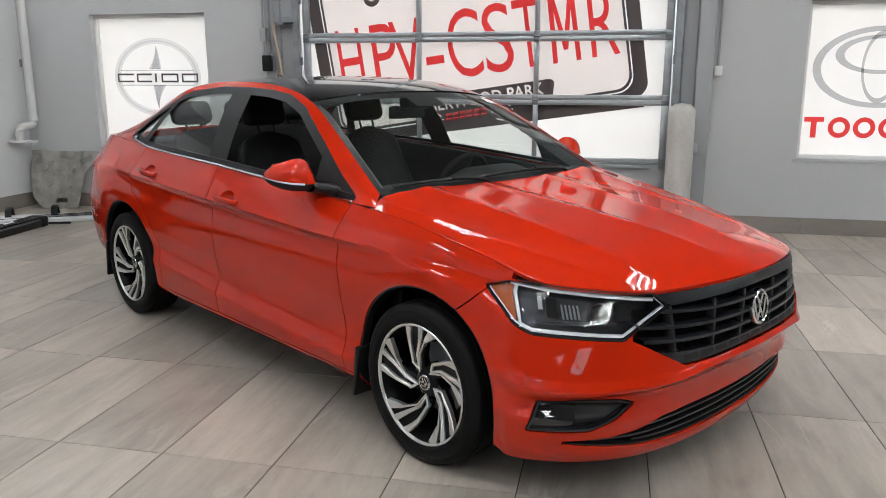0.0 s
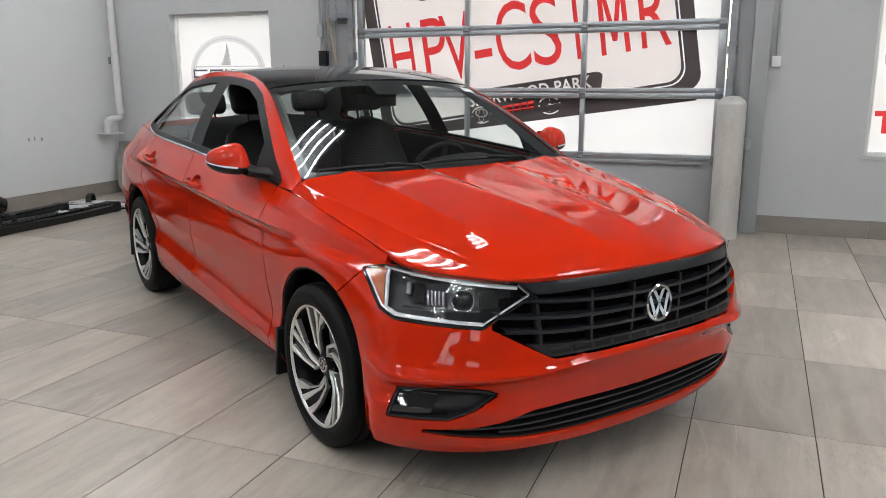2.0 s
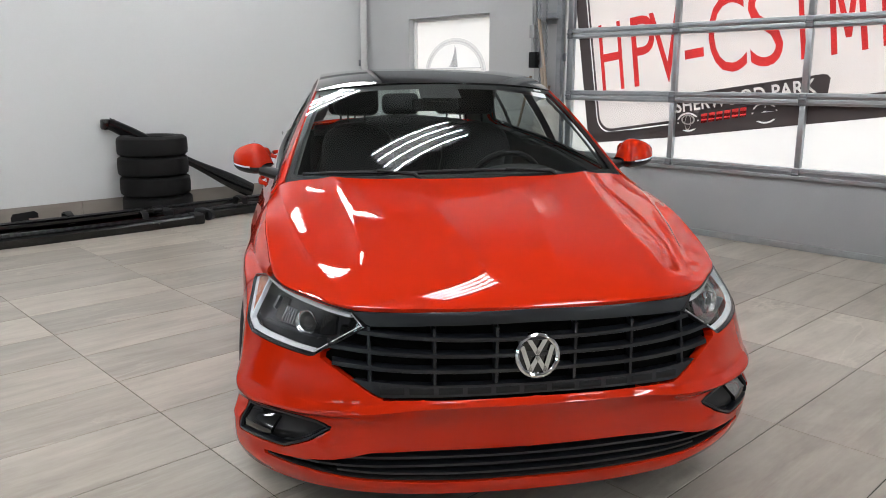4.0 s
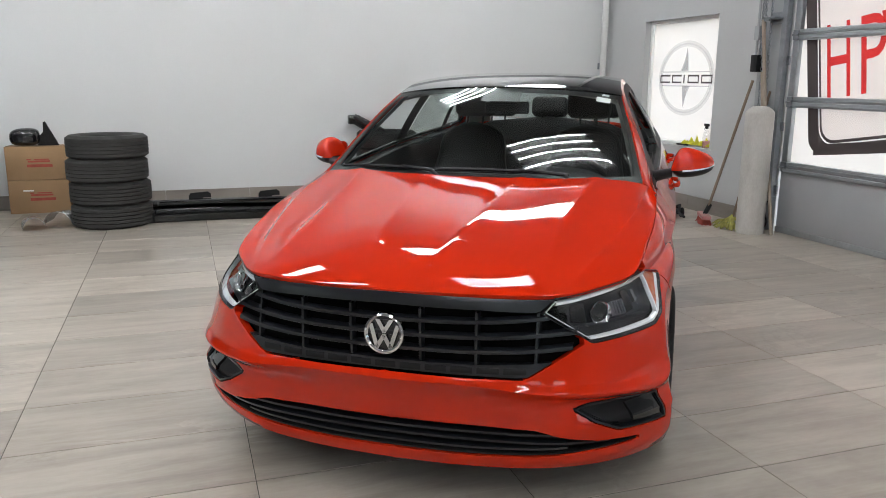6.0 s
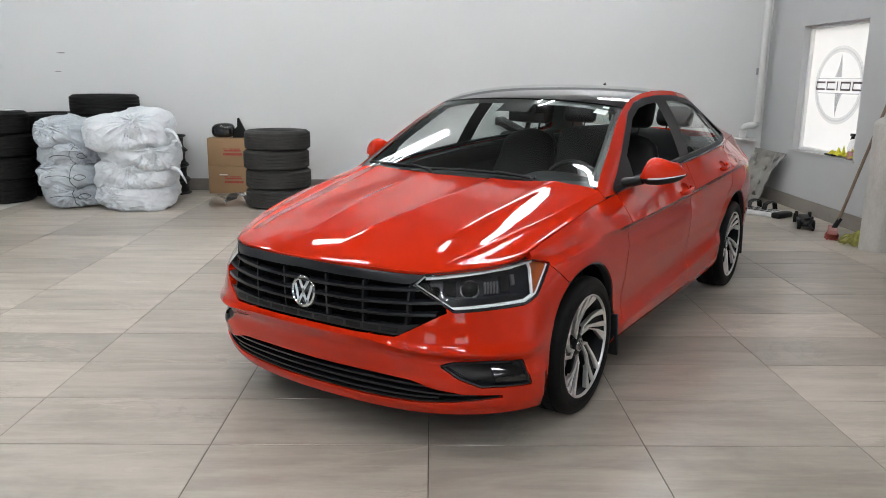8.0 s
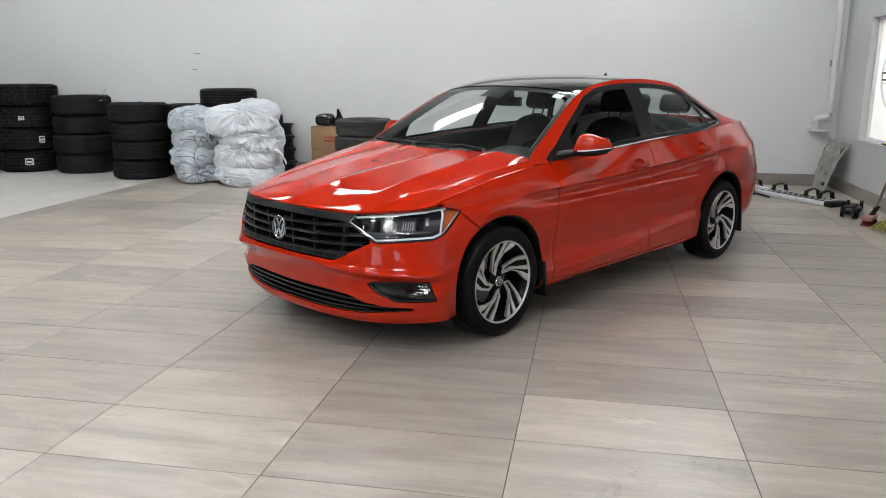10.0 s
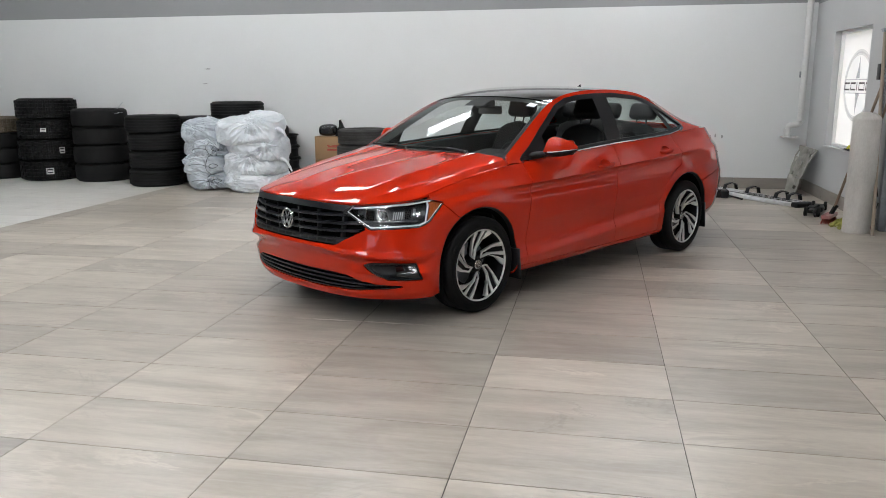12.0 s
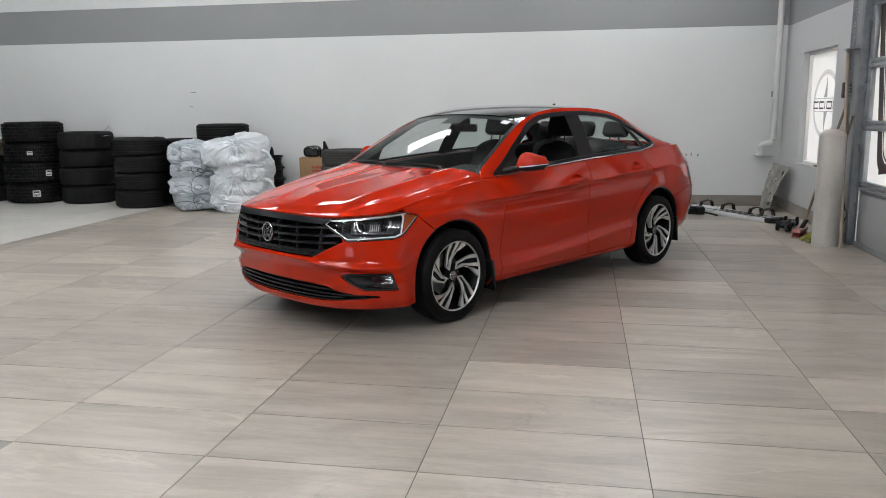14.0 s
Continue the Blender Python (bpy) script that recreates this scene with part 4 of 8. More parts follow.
def flange(bm, depth=0.012, shrink=0.0012, skip=lambda v: False):
    """Turns every open edge inwards, so that a panel has thickness and a shut line."""
    bm.normal_update()
    edges = [e for e in bm.edges if e.is_boundary and not (skip(e.verts[0].co) and skip(e.verts[1].co))]
    rim = {v for e in edges for v in e.verts}
    move = {}
    for v in rim:
        c = Vector((0, 0, 0))
        for f in v.link_faces:
            c += f.calc_center_median()
        d = c / len(v.link_faces) - v.co
        d -= d.dot(v.normal) * v.normal
        if d.length > 1e-6 and not skip(v.co):
            move[v] = d.normalized() * shrink
    normal = {v: v.normal.copy() for v in rim}
    for v, d in move.items():
        v.co += d
    r = bmesh.ops.extrude_edge_only(bm, edges=edges)
    fresh = [g for g in r["geom"] if isinstance(g, bmesh.types.BMVert)]
    for v in fresh:
        old = next((e.other_vert(v) for e in v.link_edges if e.other_vert(v) in normal), None)
        if old is not None:
            v.co = old.co - normal[old] * depth
    bm.normal_update()


def mirrored(bm, keep=True):
    """A copy of a bmesh reflected to the car's right side."""
    b = bm.copy()
    for v in b.verts:
        v.co.y = -v.co.y
    bmesh.ops.reverse_faces(b, faces=b.faces[:])
    return b


def joined(bm):
    """Both halves in one mesh."""
    m = mirrored(bm)
    me = bpy.data.meshes.new("half")
    m.to_mesh(me)
    m.free()
    bm.from_mesh(me)
    bpy.data.meshes.remove(me)
    bmesh.ops.remove_doubles(bm, verts=[v for v in bm.verts if abs(v.co.y) < 0.002], dist=0.0035)
    return bm


def pick(bm, faces):
    """A new bmesh of some faces of another."""
    out, seen = bmesh.new(), {}
    for f in faces:
        vs = []
        for v in f.verts:
            if v not in seen:
                seen[v] = out.verts.new(v.co)
            vs.append(seen[v])
        out.faces.new(vs)
    return out


# outlines in the side view (x, z): LEFT.flat gives (-x, z), so x is negated here
def sx(points):
    return [(-x, z) for x, z in points]


def arc(cx, cz, r, a0, a1, n=40):
    return [(cx + r * math.cos(radians(a0 + (a1 - a0) * i / n)), cz + r * math.sin(radians(a0 + (a1 - a0) * i / n))) for i in range(n + 1)]


ARCH_F = arc(0.0, 0.318, 0.378, -40, 220)
ARCH_R = arc(-2.686, 0.325, 0.385, -40, 220)
L_FENDER = sx([(-0.50, 0.99), (-0.512, 0.86), (-0.515, 0.72), (-0.482, 0.45), (-0.468, 0.19)])
L_DOORS = sx([(-1.60, 1.05), (-1.592, 0.86), (-1.575, 0.6), (-1.566, 0.33), (-1.566, 0.19)])
L_REAR = sx([(-2.50, 1.08), (-2.585, 0.86), (-2.56, 0.78), (-2.45, 0.735), (-2.33, 0.64), (-2.255, 0.50), (-2.225, 0.38), (-2.215, 0.19)])
L_SILL = sx([(0.5, 0.243), (-0.4, 0.243), (-1.1, 0.243), (-1.6, 0.245), (-2.2, 0.252), (-2.4, 0.27)])
L_BUMP_F = sx([(0.30, 0.752), (0.25, 0.70), (0.19, 0.652), (0.0, 0.60)])
L_BUMP_R = sx([(-2.95, 0.615), (-3.2, 0.66), (-3.46, 0.70), (-3.9, 0.72)])
P_GRILLE = [(-0.02, 0.512), (0.44, 0.513), (0.607, 0.612), (0.56, 0.70), (0.525, 0.752), (0.30, 0.768), (-0.02, 0.7755)]
P_INTAKE = [(-0.02, 0.213), (0.30, 0.215), (0.50, 0.225), (0.66, 0.243), (0.79, 0.262), (0.79, 0.27), (0.66, 0.275), (0.56, 0.292), (0.47, 0.318), (0.30, 0.322), (-0.02, 0.323)]


def corner_outline(points):
    return [CORNER.flat(Vector(p)) for p in points]


P_LAMP = corner_outline([(0.293, 0.835, 0.752), (0.395, 0.805, 0.645), (0.46, 0.79, 0.622), (0.699, 0.607, 0.612), (0.765, 0.458, 0.712), (0.752, 0.515, 0.753), (0.60, 0.65, 0.762), (0.46, 0.74, 0.772), (0.37, 0.79, 0.772)])
P_FOG = corner_outline([(0.465, 0.822, 0.309), (0.512, 0.812, 0.410), (0.70, 0.61, 0.405), (0.735, 0.568, 0.392), (0.70, 0.63, 0.345), (0.645, 0.70, 0.308)])


HANDLES = ((-1.40, 0.868), (-2.325, 0.918))


def handle_cup(x, z):
    return [(-x + 0.060 * math.cos(a), z + 0.004 + 0.030 * math.sin(a)) for a in [2 * math.pi * i / 24 for i in range(24)]]


def car_body():
    bm = bmesh.new()
    grid_mesh(bm, SIDE)
    bmesh.ops.recalc_face_normals(bm, faces=bm.faces[:])
    if sum(f.normal.y for f in bm.faces) < 0:
        bmesh.ops.reverse_faces(bm, faces=bm.faces[:])
    tree = BVHTree.FromBMesh(bm)
    front = lambda c: c.x > 0.2
    for arch in (ARCH_F, ARCH_R):
        cut(bm, tree, LEFT, sx(arch))
    for x, z in HANDLES:
        cut(bm, tree, LEFT, handle_cup(x, z))
    cut(bm, tree, FRONT, P_GRILLE, front)
    cut(bm, tree, FRONT, P_INTAKE, front)
    cut(bm, tree, CORNER, P_LAMP, front)
    cut(bm, tree, CORNER, P_FOG, front)
    # the strip between the lamps and the hood is hood alone
    top = lambda c: c.x > 0.36 and c.z > np.interp(c.x, [0.36, 0.45, 0.62, 0.75, 0.90], [0.779, 0.766, 0.752, 0.748, 0.757])
    bmesh.ops.delete(bm, geom=[f for f in bm.faces if top(f.calc_center_median())], context="FACES")
    return bm, tree


def side_of(line, x, z):
    """Where a roughly upright shut line stands at the height z: is x behind it?"""
    pts = sorted(line, key=lambda p: p[1])
    a = np.interp(z, [p[1] for p in pts], [p[0] for p in pts])
    return -x > a


def over(line, x, z):
    pts = sorted(line)
    return z > np.interp(-x, [p[0] for p in pts], [p[1] for p in pts])


def panel_of(c):
    x, y, z = c
    if x > 0.12 and (x > 0.45 or not over(L_BUMP_F, x, z)) or (x > 0.3 and z < 0.75):
        return "front_bumper"
    if not side_of(L_FENDER, x, z):
        return "fender" if z > 0.243 or x > -0.2 else "sill"
    if x > -2.75 and not over(L_SILL, x, z):
        return "sill"
    if not side_of(L_DOORS, x, z):
        return "front_door"
    if not side_of(L_REAR, x, z) and x > -2.62:
        return "rear_door"
    if x < -2.9 and not over(L_BUMP_R, x, z):
        return "rear_bumper"
    if x < -3.40 and y < 0.60 and z > 0.7:
        return "trunk_lid"
    return "quarter_panel"


def lip_skip(co):
    return abs(co.y) < 0.003


def build_body(car):
    bm, tree = car_body()
    groups = {}
    kind = {f: panel_of(f.calc_center_median()) for f in bm.faces}
    # shut lines: pull the shared corners on to them
    lines = {frozenset(("fender", "front_door")): L_FENDER, frozenset(("front_door", "rear_door")): L_DOORS, frozenset(("rear_door", "quarter_panel")): L_REAR,
             frozenset(("fender", "front_bumper")): L_BUMP_F, frozenset(("rear_bumper", "quarter_panel")): L_BUMP_R, frozenset(("rear_bumper", "trunk_lid")): L_BUMP_R,
             frozenset(("front_door", "sill")): L_SILL, frozenset(("rear_door", "sill")): L_SILL, frozenset(("fender", "sill")): L_SILL}
    for v in bm.verts:
        ks = frozenset(kind[f] for f in v.link_faces)
        if len(ks) == 2 and ks in lines:
            snap([v], LEFT, tree, lines[ks], 0.025)
    for f, k in kind.items():
        groups.setdefault(k, []).append(f)
    labels = {"front_bumper": "orange-red painted bumper with dark openings", "sill": "", "fender": "", "front_door": "", "rear_door": "", "rear_bumper": "", "trunk_lid": "", "quarter_panel": ""}
    for k, faces in groups.items():
        b = pick(bm, faces)
        bmesh.ops.recalc_face_normals(b, faces=b.faces[:])
        if sum((f.normal.y + f.normal.x * (1 if k == "front_bumper" else 0)) for f in b.faces) < 0:
            bmesh.ops.reverse_faces(b, faces=b.faces[:])
        whole = k in ("front_bumper", "rear_bumper", "trunk_lid")
        flange(b, 0.030, 0.0030, lip_skip if whole else lambda co: False)
        if whole:
            part(k, joined(b), M_PAINT, car, labels[k], 50)
        else:
            m = mirrored(b)
            part(k, b, M_PAINT, car, labels[k], 50)
            part(k, m, M_PAINT, car, labels[k], 50)
    return bm, tree


# ---- hood, glasshouse and roof ----
HOOD_C = [(0.878, 0.776), (0.80, 0.808), (0.60, 0.862), (0.375, 0.904), (0.2, 0.929), (0.0, 0.952), (-0.20, 0.973), (-0.33, 0.985), (-0.5, 0.998)]
HOOD_E = [(0.85, 0.718), (0.75, 0.727), (0.62, 0.750), (0.40, 0.795), (0.20, 0.846), (0.0, 0.888), (-0.20, 0.922), (-0.36, 0.942)]
HOOD_CP = np.polyfit([p[0] for p in HOOD_C], [p[1] for p in HOOD_C], 4)
HOOD_EP = np.polyfit([p[0] for p in HOOD_E], [p[1] for p in HOOD_E], 3)


def hood_z(x, y):
    """A plain crowned panel."""
    c, e = np.polyval(HOOD_CP, x), np.polyval(HOOD_EP, x)
    k = y / (0.669 + 0.257 * (0.8 - x) - 0.126 * (0.8 - x)**2)
    return c - (c - e) * k * k


def build_hood(car):
    edge = np.array([p for p in SIDE[-1] if p[0] > -0.352])
    run = np.concatenate([[0], np.cumsum(np.linalg.norm(np.diff(edge[:, :2], axis=0), axis=1))])
    gap = np.array([p[2] - hood_z(p[0], p[1]) for p in edge])

    def at(s):
        return np.array([np.interp(s, run, edge[:, k]) for k in range(3)])

    def settled(x, y):
        """Height with the outer part eased on to the fender's edge."""
        d2 = (edge[:, 0] - x)**2 + (edge[:, 1] - y)**2
        w = 1 / (d2 + 0.015**2)**1.6
        f = max(0.0, 1 - math.sqrt(d2.min()) / 0.45)
        return hood_z(x, y) + float((w * gap).sum() / w.sum()) * f**1.7
    # columns run from the front edge to the cowl; three of them carry the creases
    ahead = edge[:, 0] > 0.66
    knots = [float(np.interp(y, edge[ahead, 1], run[ahead])) for y in (0.0, 0.09, 0.475, 0.53, 0.575)]
    knots += [float(run[int(np.argmin(abs(edge[:, 0] - x) + 9 * (edge[:, 1] < 0.6)))]) for x in (0.60, 0.45, 0.22, 0.0)] + [float(run[-1])]
    cowl = [0.0, 0.21, 0.545, 0.755, 0.762, 0.770, 0.777, 0.784, 0.790, 0.796]
    bow = [0.0, 0.01, -0.03, 0.04, 0.03, 0.02, 0.010, 0.004, 0, 0]
    count = [14, 28, 18, 6, 6, 6, 6, 6, 8]
    cols = []
    for k, n in enumerate(count):
        for q in range(n):
            u = q / n
            cols.append((knots[k] + (knots[k + 1] - knots[k]) * u, cowl[k] + (cowl[k + 1] - cowl[k]) * u, bow[k] + (bow[k + 1] - bow[k]) * u))
    cols.append((knots[-1], cowl[-1], 0.0))

    def plan(col, t):
        s, yc, b = col
        p = at(s)
        q = (-0.366 + 0.075 * (1 - (yc / 0.796)**2), yc)
        return p[0] + (q[0] - p[0]) * t, p[1] + (q[1] - p[1]) * t + b * 4 * t * (1 - t) * 0.9, p[2]
    n = 72
    spans = [(k / n)**1.15 for k in range(n + 1)]
    G = np.array([[plan(col, t)[:2] for t in spans] for col in cols])
    Z = np.array([[settled(*p) if k else plan(col, 0)[2] for k, p in enumerate(line)] for col, line in zip(cols, G)])
    # the rear corners roll up to the foot of the windshield
    foot = np.interp([line[-1][1] for line in G], [0, 0.45, 0.66, 0.72, 0.76, 0.796], [0.984, 0.988, 0.988, 0.979, 0.962, gap[-1] + hood_z(*edge[-1, :2])])
    lift = foot - Z[:, -1]
    for k, t in enumerate(spans):
        Z[:, k] += lift * max(0.0, (t - 0.55) / 0.45)**1.6
    # one low-order crowned sheet, met by the rim within a hand's width
    flat_x, flat_y, flat_z = G[:, :, 0].ravel(), G[:, :, 1].ravel(), Z.ravel()
    terms = [(i, j) for i in range(5) for j in (0, 2, 4, 6)]
    base = np.stack([(flat_x / 0.9)**i * (flat_y / 0.8)**j for i, j in terms], axis=1)
    sheet = (base @ np.linalg.lstsq(base, flat_z, rcond=None)[0]).reshape(Z.shape)
    miss = Z - sheet
    for k, t in enumerate(spans):
        for c in range(len(cols)):
            f, r = max(0.0, 1 - t / 0.16), max(0.0, 1 - (1 - t) / 0.16)
            o = max(0.0, 1 - (len(cols) - 1 - c) / 9)
            w = [f * f, r * r, o * o]
            sheet[c, k] += sum(q * m for q, m in zip(w, (miss[c, 0], miss[c, -1], miss[-1, k]))) / max(1.0, sum(w))
    Z = sheet
    # flat facets up to two ridges a side and a soft third by the fender; all fade out towards the front edge
    first, second, third = (sum(count[:k]) for k in (1, 2, 3))
    round_ = np.exp(-0.5 * (np.arange(-4, 5) / 0.8)**2)
    round_ /= round_.sum()
    for k, t in enumerate(spans):
        y_ = G[:, k, 1]
        w = min(1.0, max(0.0, (t - 0.01) / 0.28))
        w = w * w * (3 - 2 * w)
        rise = np.interp(y_, [y_[first], y_[second]], [Z[first, k] + 0.002, Z[second, k] + 0.0055]) - Z[:, k]
        rise += np.maximum(0, 0.001 * (1 - (y_ / y_[first])**2))
        past = y_ - y_[second]
        rise = np.where(past > 0, 0.0055 * np.exp(-np.maximum(past, 0) / 0.07), rise)
        for c, high, in_, out_ in ((first, 0.0060, 0.035, 0.07), (second, 0.0115, 0.08, 0.045), (third, 0.013, 0.06, 0.035)):
            d = y_ - y_[c]
            rise += high * np.exp(-abs(d) / np.where(d < 0, in_, out_)) * min(1.0, (y_[-1] - y_[c]) / 0.12)
        rise = np.convolve(np.concatenate([rise[4:0:-1], rise, np.repeat(rise[-1:], 4)]), round_, "valid")
        fade = np.minimum(1.0, (y_[-1] - y_) / 0.03)
        Z[:, k] += rise * w * fade + 0.0045 * (t / 0.09) * math.exp(1 - t / 0.09) * fade
    rows = []
    for col, line, high_ in zip(cols, G, Z):
        row = [(line[k][0], line[k][1], high_[k]) for k in range(1, n + 1)]
        # turned-down edges along the rim and the cowl
        x, y, ze = plan(col, 0)
        inn = Vector((0.1 - x, -y if y > 0.05 else 0.0)).normalized() * 0.003
        rim = (x + inn.x, y + inn.y, ze + 0.0005)
        low = (x + 2 * inn.x, y + 2 * inn.y, ze - 0.012)
        end = row[-1]
        rows.append([low, rim] + row + [(end[0] - 0.004, end[1], end[2] - 0.02)])
    bm = bmesh.new()
    grid_mesh(bm, rows[:-1])
    oriented(bm, (0, 0, 1))
    part("hood", joined(bm), M_PAINT, car, "creased orange-red hood", 30)


E_LINE = [(-0.388, 0.738, 0.984), (-0.70, 0.676, 1.163), (-1.06, 0.594, 1.344), (-1.30, 0.572, 1.398), (-1.70, 0.560, 1.424), (-2.10, 0.560, 1.413), (-2.42, 0.555, 1.372), (-2.80, 0.552, 1.252), (-3.10, 0.566, 1.140), (-3.25, 0.60, 1.088)]
B_LINE = [(-0.352, 0.794, 0.941), (-0.55, 0.792, 0.941), (-1.10, 0.806, 0.974), (-1.60, 0.811, 1.004), (-2.20, 0.802, 1.026), (-2.686, 0.768, 1.052), (-3.10, 0.702, 1.064), (-3.27, 0.667, 1.062)]
P_DLO = [(-0.500, 0.947), (-0.88, 0.972), (-1.61, 1.014), (-2.20, 1.034), (-2.50, 1.046), (-2.74, 1.072), (-2.835, 1.096), (-2.80, 1.131), (-2.60, 1.244), (-2.40, 1.320), (-2.264, 1.350), (-1.90, 1.378), (-1.631, 1.377), (-1.40, 1.366), (-1.24, 1.347), (-1.08, 1.295), (-0.82, 1.145), (-0.625, 1.020), (-0.53, 0.968)]
ROOF_C = [(-1.0, 1.377), (-1.10, 1.404), (-1.30, 1.434), (-1.60, 1.452), (-1.90, 1.449), (-2.20, 1.429), (-2.45, 1.400)]


def even_line(P, width=12.0):
    """Takes the small waves out of a line, its ends kept."""
    ker = np.exp(-0.5 * (np.arange(-36, 37) / width)**2)
    ker /= ker.sum()
    out = P.copy()
    for k in range(3):
        head, foot = 2 * P[0, k] - P[36:0:-1, k], 2 * P[-1, k] - P[-2:-38:-1, k]
        out[:, k] = np.convolve(np.concatenate([head, P[:, k], foot]), ker, "valid")
    return out


ROOF_P = np.polyfit([p[0] for p in ROOF_C], [p[1] for p in ROOF_C], 4)


def upper_grid():
    """The side of the glasshouse, from the belt to the roof's edge, with tumblehome and a slight bulge."""
    n, rows = 150, 26
    s = np.linspace(0, 1, n + 1)
    bx = np.interp(s, [0, 0.06, 0.25, 0.45, 0.68, 0.84, 0.95, 1], [p[0] for p in B_LINE])
    B = curve(B_LINE, 300)
    E = even_line(curve(E_LINE, 300))
    sb = np.linspace(0, 1, len(B))
    se = np.linspace(0, 1, len(E))
    G = []
    for r in range(rows + 1):
        v = r / rows
        row = []
        for t in s:
            b = np.array([np.interp(t, sb, B[:, k]) for k in range(3)])
            e = np.array([np.interp(t, se, E[:, k]) for k in range(3)])
            p = b + (e - b) * v
            out = 0.016 * math.sin(math.pi * v) * min(1, 6 * t)
            p[1] += out
            p[2] += 0.35 * out
            row.append(p)
        G.append(row)
    return np.array(G)


UPPER = upper_grid()


def build_upper(car):
    bm = bmesh.new()
    grid_mesh(bm, UPPER)
    bmesh.ops.recalc_face_normals(bm, faces=bm.faces[:])
    if sum(f.normal.y for f in bm.faces) < 0:
        bmesh.ops.reverse_faces(bm, faces=bm.faces[:])
    tree = BVHTree.FromBMesh(bm)
    cut(bm, tree, LEFT, sx(P_DLO))
    frame_bm = bm
    flange(frame_bm, 0.012, 0.0)
    m = mirrored(frame_bm)
    for b in (frame_bm, m):
        part("roof_rail", b, M_PAINT, car, "painted pillars and roof rail", 45)
    # window trim, panes and pillars follow the same surface
    back = lambda x, z, off: (lambda h: None if h is None else h + Vector((0, off, 0)))(LEFT.back(tree, -x, z))

    def ribbon(points, width, off, thick, mat, name, label=""):
        """A strip along a line of the side view, lying on the surface."""
        b = bmesh.new()
        pts = [Vector((x, z)) for x, z in points]
        rows_ = []
        for i, p in enumerate(pts):
            d = (pts[min(i + 1, len(pts) - 1)] - pts[max(i - 1, 0)]).normalized()
            nrm = Vector((-d.y, d.x))
            row = []
            for w, o in ((-0.5, off - thick), (-0.5, off), (0.5, off), (0.5, off - thick)):
                q = p + nrm * width * w
                h = back(q.x, q.y, o)
                if h is None:
                    h = Vector((q.x, 0.80, q.y))
                row.append(h)
            rows_.append(row)
        grid_mesh(b, rows_)
        bmesh.ops.recalc_face_normals(b, faces=b.faces[:])
        m = mirrored(b)
        part(name, b, mat, car, label)
        part(name, m, mat, car, label)
    closed = [(x, z) for x, z in P_DLO]
    dense = []
    for (x0, z0), (x1, z1) in zip(closed, closed[1:] + closed[:1]):
        for k in range(6):
            dense.append((x0 + (x1 - x0) * k / 6, z0 + (z1 - z0) * k / 6))
    ribbon(dense[30:] + dense[:1], 0.036, 0.001, 0.02, M_BLACK, "window_seal")
    ribbon(dense[:34], 0.007, 0.005, 0.02, M_CHROME, "belt_strip", "bright chrome belt strip")
    ribbon([(x, z + 0.016) for x, z in dense[:30]], 0.020, 0.003, 0.02, M_BLACK, "window_seal")

    def pane(poly, mat, name, off, label="", half=0.004):
        b = bmesh.new()
        xs = [p[0] for p in poly]
        zs = [p[1] for p in poly]
        nx, nz = 40, 24
        pts = [[None] * (nx + 1) for _ in range(nz + 1)]
        for j in range(nz + 1):
            for i in range(nx + 1):
                x = min(xs) + (max(xs) - min(xs)) * i / nx
                z = min(zs) + (max(zs) - min(zs)) * j / nz
                h = back(x, z, off)
                pts[j][i] = h if h is not None else Vector((x, 0.7, z))
        grid_mesh(b, pts)
        gone = [f for f in b.faces if not inside((f.calc_center_median().x, f.calc_center_median().z), poly)]
        bmesh.ops.delete(b, geom=gone, context="FACES")
        for v in b.verts:
            if v.is_boundary:
                q = nearest((v.co.x, v.co.z), poly + poly[:1])
                h = back(q[0], q[1], off)
                if h is not None:
                    v.co = h
        bmesh.ops.recalc_face_normals(b, faces=b.faces[:])
        if sum(f.normal.y for f in b.faces) < 0:
            bmesh.ops.reverse_faces(b, faces=b.faces[:])
        m = mirrored(b)
        out = [part(name, b, mat, car, label), part(name, m, mat, car, label)]
        for o in out:
            if "glass" in mat.name:
                o.visible_shadow = False
        return out
    pane([(-1.70, 1.0), (-2.40, 1.02), (-2.585, 1.055), (-2.52, 1.14), (-2.38, 1.345), (-1.80, 1.395)], M_GLASS_DARK, "rear_door_window", -0.012)
    pane([(-2.58, 1.048), (-2.86, 1.08), (-2.83, 1.137), (-2.42, 1.335), (-2.40, 1.33), (-2.53, 1.13)], M_GLASS_DARK, "quarter_window", -0.012)
    pane([(-1.535, 1.0), (-1.72, 1.015), (-1.785, 1.375), (-1.59, 1.378)], M_BLACK, "pillar_cover", -0.004, "black door pillar cover")
    pane([(-2.535, 1.045), (-2.612, 1.057), (-2.56, 1.14), (-2.445, 1.312), (-2.365, 1.338), (-2.48, 1.14)], M_BLACK, "pillar_cover", 0.001)
    pane([(-0.545, 0.945), (-0.78, 0.965), (-0.80, 1.13), (-0.62, 1.01)], M_BLACK, "mirror_sail", -0.004, "black mirror base panel")


